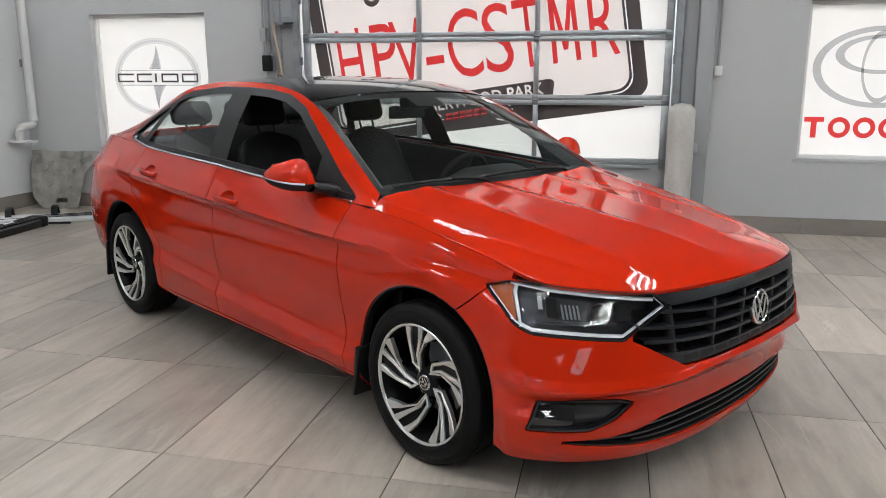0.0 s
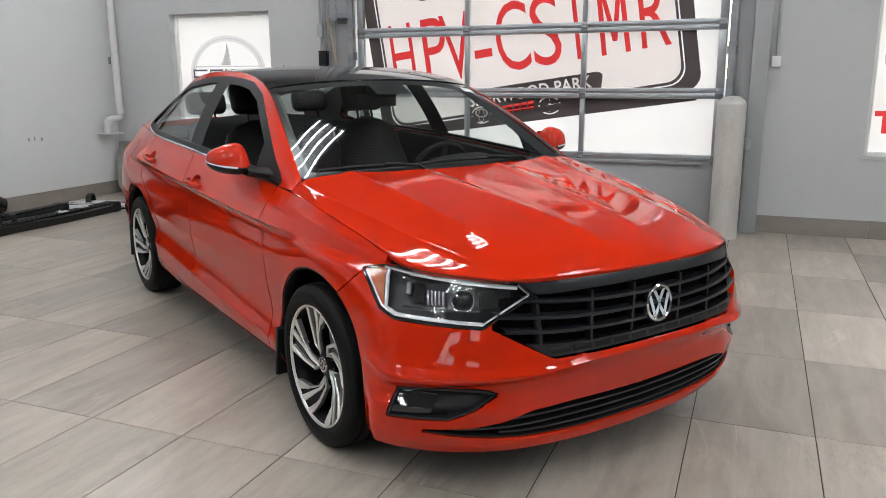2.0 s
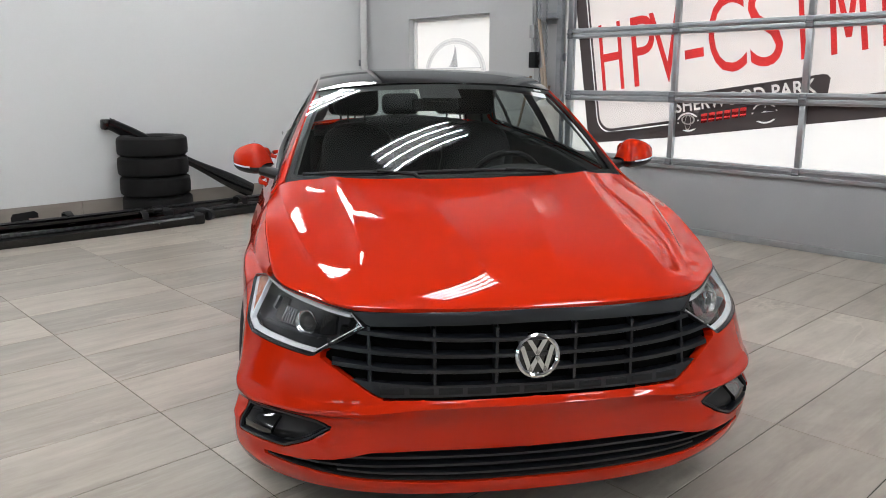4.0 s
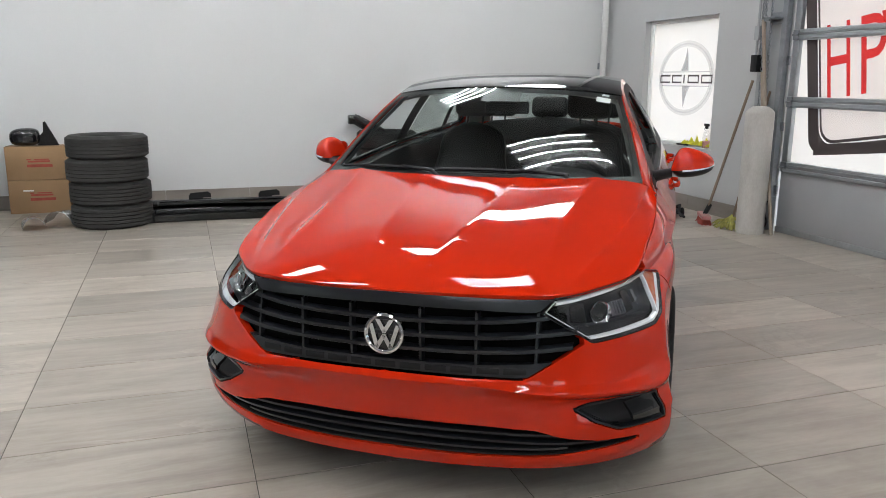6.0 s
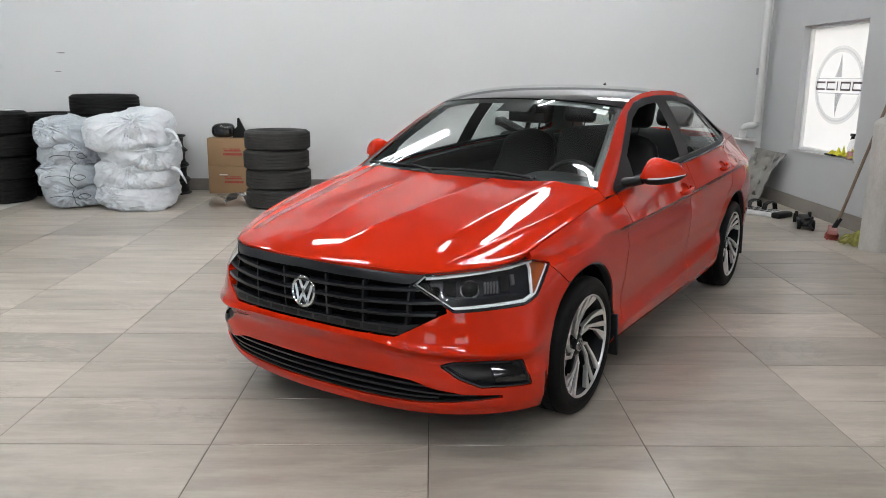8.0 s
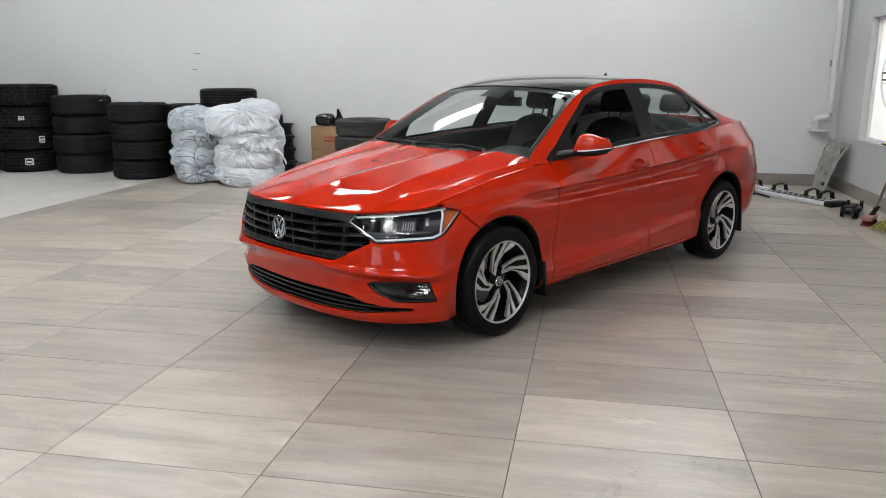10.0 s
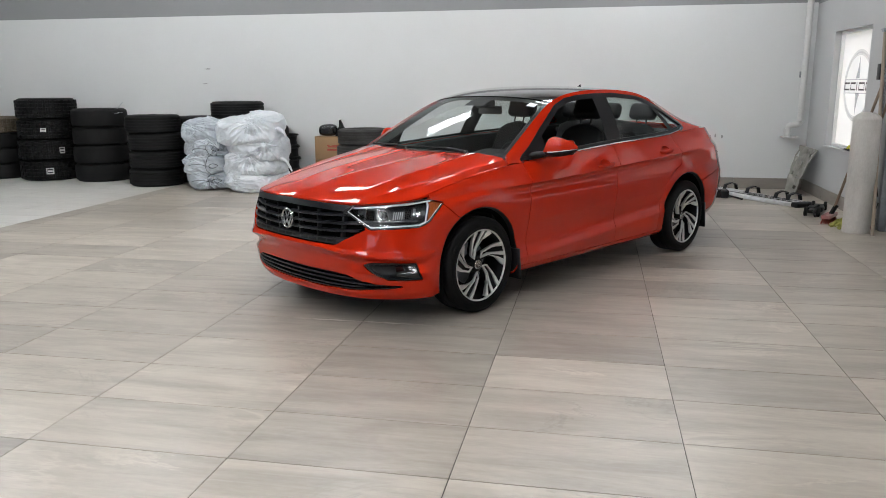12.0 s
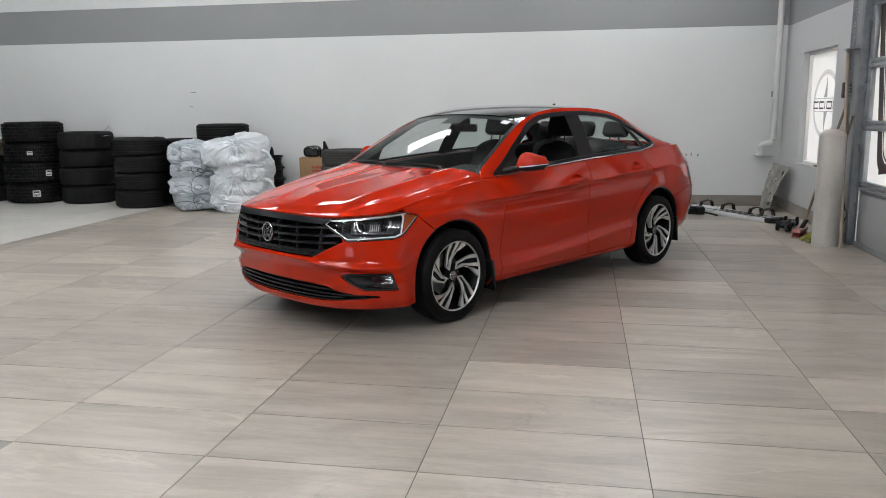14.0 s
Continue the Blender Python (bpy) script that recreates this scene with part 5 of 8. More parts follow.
def build_roof(car):
    E = even_line(curve(E_LINE, 300))

    def edge(x):
        i = np.argsort(E[:, 0])
        return [np.interp(x, E[i, 0], E[i, k]) for k in range(3)]

    def skin(name, mat, rows, n=24, label="", depth=0.012):
        """rows: half-profiles from the centre to the left edge."""
        bm = bmesh.new()
        grid_mesh(bm, rows)
        bmesh.ops.recalc_face_normals(bm, faces=bm.faces[:])
        if sum(f.normal.z for f in bm.faces) < 0:
            bmesh.ops.reverse_faces(bm, faces=bm.faces[:])
        flange(bm, depth, 0.0, lip_skip)
        ob = part(name, joined(bm), mat, car, label, 40)
        if "glass" in mat.name:
            ob.visible_shadow = False
        return ob

    def cross(c, e, bulge):
        """From the centre point c to the edge e, flat at the centre."""
        c, e = np.array(c), np.array(e)
        out = []
        for k in np.linspace(0, 1, 25):
            p = c + (e - c) * k
            p[0] = c[0] + (e[0] - c[0]) * k**2
            p[2] = c[2] + (e[2] - c[2]) * (bulge * k**2 + (1 - bulge) * k**4)
            out.append(p)
        return out
    rows = []
    xs = np.linspace(0, 1, 40)
    for t in xs:
        xc = -1.0 - 1.45 * t
        xe = -1.06 - 1.36 * t
        zc = np.polyval(ROOF_P, xc)
        rows.append(cross((xc, 0, zc), edge(xe), 0.55))
    rows = [np.array(r) for r in rows]
    skin("roof_panel", M_GLOSSBLACK, rows, label="gloss black panoramic glass roof")
    rows = []
    for t in np.linspace(0, 1, 20):
        xc = -0.305 - 0.695 * t
        zc = 0.966 + (1.374 - 0.966) * t + 0.030 * math.sin(math.pi * t)
        xe = -0.388 - 0.672 * t
        e = edge(xe)
        rows.append(cross((xc, 0, zc), e, 0.85))
    pane = skin("windshield", M_GLASS, rows, label="clear curved windshield", depth=0.004)
    # printed black border: along both sides, the foot and the top, wider round the camera housing
    grid = [[Vector(p) for p in r] for r in rows]
    full = [[Vector((p.x, -p.y, p.z)) for p in r[:0:-1]] + r for r in grid]

    def on(u, v):
        """Point of the pane: u from the right edge to the left, v from the foot to the top."""
        i, j = min(u, 0.9999) * (len(full[0]) - 1), min(v, 0.9999) * (len(full) - 1)
        a, b = int(i), int(j)
        lower = full[b][a].lerp(full[b][a + 1], i - a)
        upper = full[b + 1][a].lerp(full[b + 1][a + 1], i - a)
        return lower.lerp(upper, j - b) + Vector((-0.004, 0, -0.005))
    for u0, u1, v0, v1 in ((0, 0.022, 0, 1), (0.978, 1, 0, 1), (0.022, 0.978, 0, 0.06), (0.022, 0.42, 0.93, 1), (0.58, 0.978, 0.93, 1), (0.42, 0.58, 0.80, 1)):
        b = bmesh.new()
        nu, nv = max(1, round((u1 - u0) * 48)), max(1, round((v1 - v0) * 20))
        grid_mesh(b, [[on(u0 + (u1 - u0) * i / nu, v0 + (v1 - v0) * j / nv) for i in range(nu + 1)] for j in range(nv + 1)])
        part("printed_border", b, M_FRIT, pane, "black printed glass border")
    rows = []
    for t in np.linspace(0, 1, 16):
        xc = -2.45 - 0.75 * t
        zc = 1.400 + (1.105 - 1.400) * t + 0.030 * math.sin(math.pi * t)
        xe = -2.42 - 0.70 * t
        rows.append(cross((xc, 0, zc), edge(xe), 0.6))
    skin("rear_window", M_GLASS_DARK, rows, label="tinted rear window", depth=0.004)
    # deck between the rear window and the trunk's edge
    rim = SIDE[-1]
    rear = [p for p in rim if p[0] < -3.05]
    rows = []
    for t in np.linspace(0, 1, 14):
        xc = -3.20 - 0.508 * t
        xe = -3.10 - 0.34 * t
        i = int(np.argmin([abs(p[0] - xe) for p in rear]))
        e = rear[i] if t < 1 else rear[i]
        zc = 1.105 - 0.030 * t
        rows.append(cross((xc, 0, zc), (xe, e[1], e[2]), 0.5))
    skin("trunk_top", M_PAINT, rows)


def oriented(bm, way):
    bmesh.ops.recalc_face_normals(bm, faces=bm.faces[:])
    w = Vector(way)
    if sum(f.normal.dot(w) * f.calc_area() for f in bm.faces) < 0:
        bmesh.ops.reverse_faces(bm, faces=bm.faces[:])


def patch(tree, view, poly, off, nx=30, nz=16, rim=0.0):
    """A piece of the body's surface with the outline poly, moved off along the view's direction; rim: depth of a turned-in edge."""
    bm = bmesh.new()
    a0, a1 = min(p[0] for p in poly), max(p[0] for p in poly)
    z0, z1 = min(p[1] for p in poly), max(p[1] for p in poly)

    def at(a, z):
        h = view.back(tree, a, z)
        return (h if h is not None else view.side * a + Vector((0, 0, z)) + view.way * 0.6) + view.way * off
    grid_mesh(bm, [[at(a0 + (a1 - a0) * i / nx, z0 + (z1 - z0) * j / nz) for i in range(nx + 1)] for j in range(nz + 1)])
    gone = [f for f in bm.faces if not inside(view.flat(f.calc_center_median()), poly)]
    bmesh.ops.delete(bm, geom=gone, context="FACES")
    for v in bm.verts:
        if v.is_boundary:
            v.co = at(*nearest(view.flat(v.co), poly + poly[:1]))
    oriented(bm, view.way)
    if rim:
        flange(bm, rim, 0)
    return bm


def band(tree, view, line, width, off, thick, closed=False, taper=None):
    """A raised strip along a line (in the view), lying on the surface."""
    bm = bmesh.new()
    pts = []
    for (a0, z0), (a1, z1) in zip(line, line[1:] + (line[:1] if closed else [])):
        n = max(1, int(math.hypot(a1 - a0, z1 - z0) / 0.02))
        pts += [Vector((a0 + (a1 - a0) * k / n, z0 + (z1 - z0) * k / n)) for k in range(n)]
    if not closed:
        pts.append(Vector(line[-1]))
    rows = []
    for i, p in enumerate(pts):
        d = (pts[(i + 1) % len(pts) if closed else min(i + 1, len(pts) - 1)] - pts[i - 1 if closed else max(i - 1, 0)]).normalized()
        nrm = Vector((-d.y, d.x))
        row = []
        w = width * (1 if taper is None else 1 + (taper - 1) * i / max(1, len(pts) - 1))
        for s, o in ((-0.5, off - thick), (-0.5, off - 0.25 * thick), (-0.3, off), (0.3, off), (0.5, off - 0.25 * thick), (0.5, off - thick)):
            q = p + nrm * w * s
            h = view.back(tree, q.x, q.y)
            if h is None:
                h = view.back(tree, p.x, p.y) or Vector((0, 0, 0))
            row.append(h + view.way * o)
        rows.append(row)
    if closed:
        rows.append(rows[0])
    grid_mesh(bm, rows)
    bmesh.ops.remove_doubles(bm, verts=bm.verts[:], dist=0.0002)
    oriented(bm, view.way)
    return bm


def pair(name, bm, mat, car, label="", smooth=40.0):
    m = mirrored(bm)
    a = part(name, bm, mat, car, label, smooth)
    b = part(name, m, mat, car, label, smooth)
    return a, b


def inset(poly, d):
    """Shrinks an outline by d towards its inside."""
    n, out = len(poly), []
    area = sum(a[0] * b[1] - b[0] * a[1] for a, b in zip(poly, poly[1:] + poly[:1]))
    s = 1 if area > 0 else -1
    for i in range(n):
        p0, p1, p2 = Vector(poly[i - 1]), Vector(poly[i]), Vector(poly[(i + 1) % n])
        a, b = (p1 - p0).normalized(), (p2 - p1).normalized()
        na, nb = Vector((-a.y, a.x)) * s, Vector((-b.y, b.x)) * s
        m = (na + nb).normalized()
        k = max(0.4, m.dot(na))
        out.append(tuple(p1 + m * d / k))
    return out


def front_end(car, tree):
    # grille: dark back, three slats, upright ribs, smooth top band and blocked lower band
    full = [(0.60, 0.612), (0.52, 0.70), (0.515, 0.752), (0.30, 0.766), (0, 0.772), (-0.30, 0.766), (-0.515, 0.752), (-0.52, 0.70), (-0.60, 0.612), (-0.44, 0.512), (0.44, 0.512)]
    both = BOTH_TREE
    grille = part("grille", patch(both, FRONT, full, -0.045, 50, 16), M_DEEP, car, "satin black slatted grille")
    part("top_band", patch(both, FRONT, [(0.513, 0.750), (0.30, 0.764), (0, 0.770), (-0.30, 0.764), (-0.513, 0.750), (-0.470, 0.715), (-0.30, 0.727), (0, 0.733), (0.30, 0.727), (0.470, 0.715)], -0.002, 60, 10, 0.03), M_GRILLE, grille)
    part("lower_band", patch(both, FRONT, [(0.445, 0.516), (0.52, 0.562), (0.30, 0.551), (0, 0.548), (-0.30, 0.551), (-0.52, 0.562), (-0.445, 0.516), (0, 0.516)], -0.006, 60, 8, 0.03), M_GRILLE, grille)
    for z, half in ((0.684, 0.50), (0.636, 0.585), (0.590, 0.575)):
        line = [(half * k / 10, z + 0.012 * (abs(k) / 10)**2) for k in range(-10, 11)]
        part("slat", band(both, FRONT, line, 0.017, -0.003, 0.032), M_GRILLE, grille)
    for y in (-0.47, -0.29, -0.115, 0.115, 0.29, 0.47):
        part("rib", band(both, FRONT, [(y, 0.552), (y, 0.722 - 0.02 * abs(y))], 0.013, -0.007, 0.03), M_GRILLE, grille)
    for k in range(-5, 6):
        part("block", band(both, FRONT, [(0.082 * k - 0.034, 0.531 + 0.0009 * abs(k)), (0.082 * k + 0.034, 0.531 + 0.0009 * abs(k))], 0.02, -0.003, 0.006), M_BLACK, grille)
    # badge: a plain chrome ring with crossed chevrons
    x = both.ray_cast(Vector((3, 0, 0.632)), Vector((-1, 0, 0)))[0].x
    m = pose(x - 0.012, 0, 0.632, 0, 84, 0)
    badge = bmesh.new()
    lathe(badge, [(0.0, 0.004), (0.058, 0.004), (0.062, 0.008)], 40, m)
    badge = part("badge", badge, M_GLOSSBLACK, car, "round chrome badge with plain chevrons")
    b = bmesh.new()
    lathe(b, [(0.052, 0.004), (0.053, 0.014), (0.058, 0.018), (0.065, 0.014), (0.067, 0.0), (0.060, -0.01)], 48, m)
    part("badge_ring", b, M_CHROME, badge)
    for pts in (((-0.024, 0.046), (0.0, 0.006), (0.024, 0.046)), ((-0.044, 0.025), (-0.022, -0.044), (0.0, -0.006), (0.022, -0.044), (0.044, 0.025))):
        for p, q in zip(pts, pts[1:]):
            b = bmesh.new()
            d = (Vector(q) - Vector(p)).normalized()
            n = Vector((-d.y, d.x)) * 0.0065
            o = [Vector(p) - d * 0.003 + n, Vector(p) - d * 0.003 - n, Vector(q) + d * 0.003 - n, Vector(q) + d * 0.003 + n]
            lo = [b.verts.new(m @ Vector((-c.y, -c.x, 0.005))) for c in o]
            hi = [b.verts.new(m @ Vector((-c.y, -c.x, 0.013))) for c in o]
            b.faces.new(hi)
            for i in range(4):
                b.faces.new((lo[i], lo[(i + 1) % 4], hi[(i + 1) % 4], hi[i]))
            bmesh.ops.recalc_face_normals(b, faces=b.faces[:])
            part("chevron_stroke", b, M_CHROME, badge, smooth=30)
    # lower intake
    full = [(p[0], p[1]) for p in P_INTAKE if p[0] > 0] + [(-p[0], p[1]) for p in P_INTAKE[::-1] if p[0] > 0]
    intake = part("lower_intake", patch(both, FRONT, full, -0.05, 70, 10), M_DEEP, car, "black slatted lower intake")
    for z, half in ((0.294, 0.54), (0.266, 0.70), (0.236, 0.57)):
        line = [(half * k / 12, z + (0.016 if z < 0.25 else 0.004) * (abs(k) / 12)**3) for k in range(-12, 13)]
        part("slat", band(both, FRONT, line, 0.013, -0.012, 0.03), M_GRILLE, intake)
    part("intake_lip", band(both, FRONT, [(0.78 * k / 14, 0.219 + 0.045 * (abs(k) / 14)**3) for k in range(-14, 15)], 0.010, -0.006, 0.03), M_BLACK, intake)
    # fog lamp pockets
    pocket = pair("fog_pocket", patch(tree, CORNER, P_FOG, -0.024, 30, 12), M_BLACK, car, "black fog lamp pocket")
    b = band(tree, CORNER, inset(P_FOG, 0.006), 0.012, 0.0, 0.03, True)
    pair("fog_bezel", b, M_GRILLE, car)
    lamp = corner_outline([(0.49, 0.825, 0.322), (0.525, 0.81, 0.398), (0.61, 0.73, 0.385), (0.60, 0.74, 0.33)])
    pair("fog_lamp", patch(tree, CORNER, lamp, -0.010, 12, 8, 0.015), M_GLOSSBLACK, car, "dark clear fog lamp")
    b = band(tree, CORNER, corner_outline([(0.72, 0.59, 0.385), (0.66, 0.67, 0.33), (0.63, 0.70, 0.325)]), 0.006, -0.014, 0.012)
    pair("pocket_rib", b, M_GRILLE, car)
    # black liner edge inside each wheel arch
    for arch_ in (ARCH_F, ARCH_R):
        line = [p for p in sx(arch_) if p[1] > 0.168]
        pair("arch_liner_edge", band(tree, LEFT, line, 0.016, -0.004, 0.032), M_BLACK, car)
    # headlamps
    bowls = pair("headlight", patch(tree, CORNER, P_LAMP, -0.055, 40, 14), M_LAMPDARK, car, "clear headlight with white light guide and amber side reflector")
    inner = [Vector(p) for p in inset(P_LAMP, 0.0095)]
    top = inner[8].lerp(inner[7], 0.22)
    drop = Vector((0, 0.010))
    low = inner[1].lerp(inner[2], 0.32)
    kink = top.lerp(low, 0.22) + (inner[0] - inner[7]) * 0.05
    for line, w, taper in (((top, kink, low, inner[2]), 0.013, 0.8), ((inner[2], inner[3]), 0.009, 0.8), ((inner[7] - drop, inner[6] - drop, inner[5] - drop), 0.013, 0.75), ((inner[5], inner[4]), 0.004, 1), ((inner[4], inner[3]), 0.004, 1), ((inner[0], inner[1], low), 0.004, 1), ((inner[8], inner[7] - drop), 0.009, 1)):
        pair_under("light_guide", band(tree, CORNER, [tuple(p) for p in line], w, -0.008, 0.018, False, taper), M_LED, bowls, "white light guide strip")
    out = (inner[0] - inner[7]) * 0.06
    amber = [inner[0], inner[0].lerp(inner[1], 0.92), low + out, kink + out, top + out * 0.8, inner[8]]
    pair_under("side_reflector", patch(tree, CORNER, [tuple(p) for p in amber], -0.018, 14, 12, 0.01), M_AMBER, bowls, "amber side reflector")
    way = Vector((1, 0.72, 0.05)).to_track_quat("Z", "Y").to_matrix().to_4x4()
    b = bmesh.new()
    base = CORNER.back(tree, 0.012, 0.684) - CORNER.way * 0.045
    lathe(b, [(0.025, -0.01), (0.025, 0.012), (0.022, 0.016), (0.014, 0.023), (0.007, 0.026), (0.0005, 0.027)], 24, Matrix.Translation(base) @ way)
    pair_under("projector", b, M_GLOSSBLACK, bowls, "dark round projector lens")
    b = bmesh.new()
    lathe(b, [(0.0255, 0.004), (0.0255, 0.012), (0.030, 0.020), (0.037, 0.026), (0.0385, 0.022), (0.033, 0.0)], 28, Matrix.Translation(base) @ way)
    pair_under("projector_ring", b, M_CHROME, bowls)
    # chrome reflector plates beside the projector
    for plate in [[(0.070 + 0.013 * k, 0.668), (0.076 + 0.013 * k, 0.668), (0.082 + 0.013 * k, 0.706), (0.076 + 0.013 * k, 0.706)] for k in range(5)] + [[(0.192, 0.690), (0.206, 0.690), (0.208, 0.722), (0.194, 0.722)]]:
        pair_under("reflector_plate", patch(tree, CORNER, plate, -0.030, 3, 6, 0.012), M_DIMCHROME, bowls)
    for plate in ([(-0.10, 0.664), (-0.045, 0.658), (-0.038, 0.712), (-0.09, 0.716)], [(0.142, 0.664), (0.178, 0.668), (0.182, 0.724), (0.146, 0.722)]):
        pair_under("reflector_box", patch(tree, CORNER, plate, -0.040, 8, 6, 0.01), M_GLOSSBLACK, bowls)
    shelf = [tuple(inner[2].lerp(inner[3], t) + Vector((0, 0.018 + 0.012 * t))) for t in (0.05, 0.5, 0.95)]
    pair_under("divider", band(tree, CORNER, shelf, 0.006, -0.03, 0.02), M_LAMPDARK, bowls)
    for o in pair("headlight_cover", patch(tree, CORNER, P_LAMP, -0.001, 40, 14), M_LENS, car, "clear plastic headlight cover"):
        o.visible_shadow = False
    pair("headlight_seal", band(tree, CORNER, P_LAMP, 0.0032, 0.0005, 0.02, True), M_BLACK, car)


def pair_under(name, bm, mat, parents, label=""):
    m = mirrored(bm)
    part(name, bm, mat, parents[0], label)
    part(name, m, mat, parents[1], label)


def wheel_parts(car):
    """One wheel with tyre, rim, blades, cap and brake disc, axle along z, outside up; then four copies."""
    m0 = Matrix.Identity(4)

    def make(m):
        wheel = new("wheel")
        wheel.empty_display_size = 0.1
        wheel.parent = car
        wheel.matrix_basis = m
        wheel["label"] = "black and machined alloy wheel with low-profile tyre"
        return wheel
    tyre = bmesh.new()
    prof = [(0.214, -0.095), (0.230, -0.103), (0.266, -0.110), (0.295, -0.104), (0.310, -0.092)]
    prof += [(0.3145, -0.082), (0.316, -0.058), (0.309, -0.056), (0.309, -0.048), (0.3165, -0.046), (0.3165, -0.006), (0.309, -0.004), (0.309, 0.004), (0.3165, 0.006), (0.3165, 0.046), (0.309, 0.048), (0.309, 0.056), (0.316, 0.058), (0.3145, 0.082)]
    prof += [(0.310, 0.092), (0.300, 0.101), (0.285, 0.107), (0.282, 0.1062), (0.268, 0.110), (0.256, 0.109), (0.254, 0.1075), (0.244, 0.1055), (0.238, 0.099), (0.228, 0.094)]
    lathe(tyre, prof, 96)
    oriented_round(tyre)
    rim = bmesh.new()
    lathe(rim, [(0.236, 0.098), (0.2375, 0.101), (0.235, 0.1035), (0.229, 0.101), (0.226, 0.094)], 96)
    oriented_round(rim)
    barrel = bmesh.new()
    lathe(barrel, [(0.2265, 0.094), (0.218, 0.075), (0.208, 0.05), (0.202, -0.08), (0.218, -0.095)], 72)
    lathe(barrel, [(0.0005, -0.045), (0.204, -0.045)], 48)
    disc = bmesh.new()
    lathe(disc, [(0.05, -0.01), (0.138, -0.01), (0.14, -0.016), (0.138, -0.02), (0.05, -0.02)], 48)
    hub = bmesh.new()
    lathe(hub, [(0.0005, 0.066), (0.040, 0.066), (0.046, 0.062), (0.060, 0.050), (0.066, 0.02), (0.066, -0.03)], 40)
    cap = bmesh.new()
    lathe(cap, [(0.0005, 0.069), (0.024, 0.069)], 32)
    capring = bmesh.new()
    lathe(capring, [(0.023, 0.067), (0.0235, 0.0715), (0.028, 0.0725), (0.031, 0.067)], 32)
    for a, b in (((-0.010, 0.017), (0, 0.002)), ((0.010, 0.017), (0, 0.002)), ((-0.017, 0.008), (-0.008, -0.018)), ((0.017, 0.008), (0.008, -0.018)), ((-0.008, -0.018), (0, -0.004)), ((0.008, -0.018), (0, -0.004))):
        d = (Vector(b) - Vector(a)).normalized()
        n = Vector((-d.y, d.x)) * 0.0028
        capring.faces.new([capring.verts.new((*(Vector(p) + s * n), 0.0715)) for p, s in ((a, 1), (a, -1), (b, -1), (b, 1))])

    def polar(r, a):
        return Vector((r * math.cos(radians(a)), r * math.sin(radians(a))))

    def stroke(bm, pts, widths, z_of, deep, chamfer=0.003):
        P = [polar(r, a) for r, a in pts]
        rows = []
        for i, p in enumerate(P):
            d = (P[min(i + 1, len(P) - 1)] - P[max(i - 1, 0)]).normalized()
            n = Vector((-d.y, d.x))
            z = z_of(p.length)
            w = widths[i] / 2
            rows.append([(*(p + n * w), z - deep), (*(p + n * w), z - chamfer), (*(p + n * (w - chamfer)), z), (*(p - n * (w - chamfer)), z), (*(p - n * w), z - chamfer), (*(p - n * w), z - deep)])
        grid_mesh(bm, rows)
        for row in (rows[0], rows[-1]):
            bm.faces.new([bm.verts.new(p) for p in row])
    zf = lambda r: 0.064 + 0.033 * (r / 0.225)**2
    blades, spokes = [], []
    for g in range(5):
        t = 72 * g
        trio = (([(0.093, t + 2), (0.160, t - 15), (0.190, t - 20.5), (0.2285, t - 26.5)], [0.012, 0.016, 0.022, 0.030]),
                ([(0.056, t - 2), (0.110, t - 21), (0.160, t - 36), (0.2285, t - 44)], [0.008, 0.012, 0.017, 0.027]),
                ([(0.045, t + 1), (0.110, t - 28), (0.166, t - 46), (0.176, t - 49), (0.2285, t - 60)], [0.005, 0.006, 0.008, 0.018, 0.040]))
        b = bmesh.new()
        stroke(b, *trio[0], zf, 0.02)
        stroke(b, [(0.096, t + 4), (0.076, t + 2.5), (0.055, t - 3)], [0.010, 0.010, 0.009], zf, 0.02)
        stroke(b, *trio[1], zf, 0.02)
        bmesh.ops.recalc_face_normals(b, faces=b.faces[:])
        blades.append(b)
        b = bmesh.new()
        stroke(b, *trio[2], zf, 0.02, 0.0012)
        bmesh.ops.recalc_face_normals(b, faces=b.faces[:])
        blades.append(b)
        b = bmesh.new()
        stroke(b, [(0.05, t), (0.11, t - 19), (0.16, t - 30), (0.2275, t - 38)], [0.05, 0.06, 0.075, 0.10], lambda r: zf(r) - 0.010, 0.03)
        bmesh.ops.recalc_face_normals(b, faces=b.faces[:])
        spokes.append(b)
    first = make(m0)
    part("tyre", tyre, M_RUBBER, first, "black low-profile tyre", 30)
    part("rim", rim, M_SILVER, first)
    part("barrel", barrel, M_DARKALLOY, first)
    part("brake_disc", disc, M_TRACK, first)
    part("hub", hub, M_DARKALLOY, first)
    part("cap", cap, M_GLOSSBLACK, first)
    part("cap_ring", capring, M_CHROME, first)
    for b in blades:
        part("blade", b, M_SILVER, first, smooth=30)
    for b in spokes:
        part("spoke", b, M_DARKALLOY, first, smooth=30)
    first.matrix_basis = pose(0, 0.782, 0.316, -90, 0, 0) @ pose(0, 0, 0, 0, 0, 20)
    for x, y, s, a in ((-2.686, 0.782, -90, 47), (0, -0.782, 90, 60), (-2.686, -0.782, 90, 10)):
        copy_thing(first, pose(x, y, 0.316, s, 0, 0) @ pose(0, 0, 0, 0, 0, a))


def oriented_round(bm):
    bmesh.ops.recalc_face_normals(bm, faces=bm.faces[:])
    s = 0
    for f in bm.faces:
        c = f.calc_center_median()
        s += f.normal.x * c.x + f.normal.y * c.y
    if s < 0:
        bmesh.ops.reverse_faces(bm, faces=bm.faces[:])


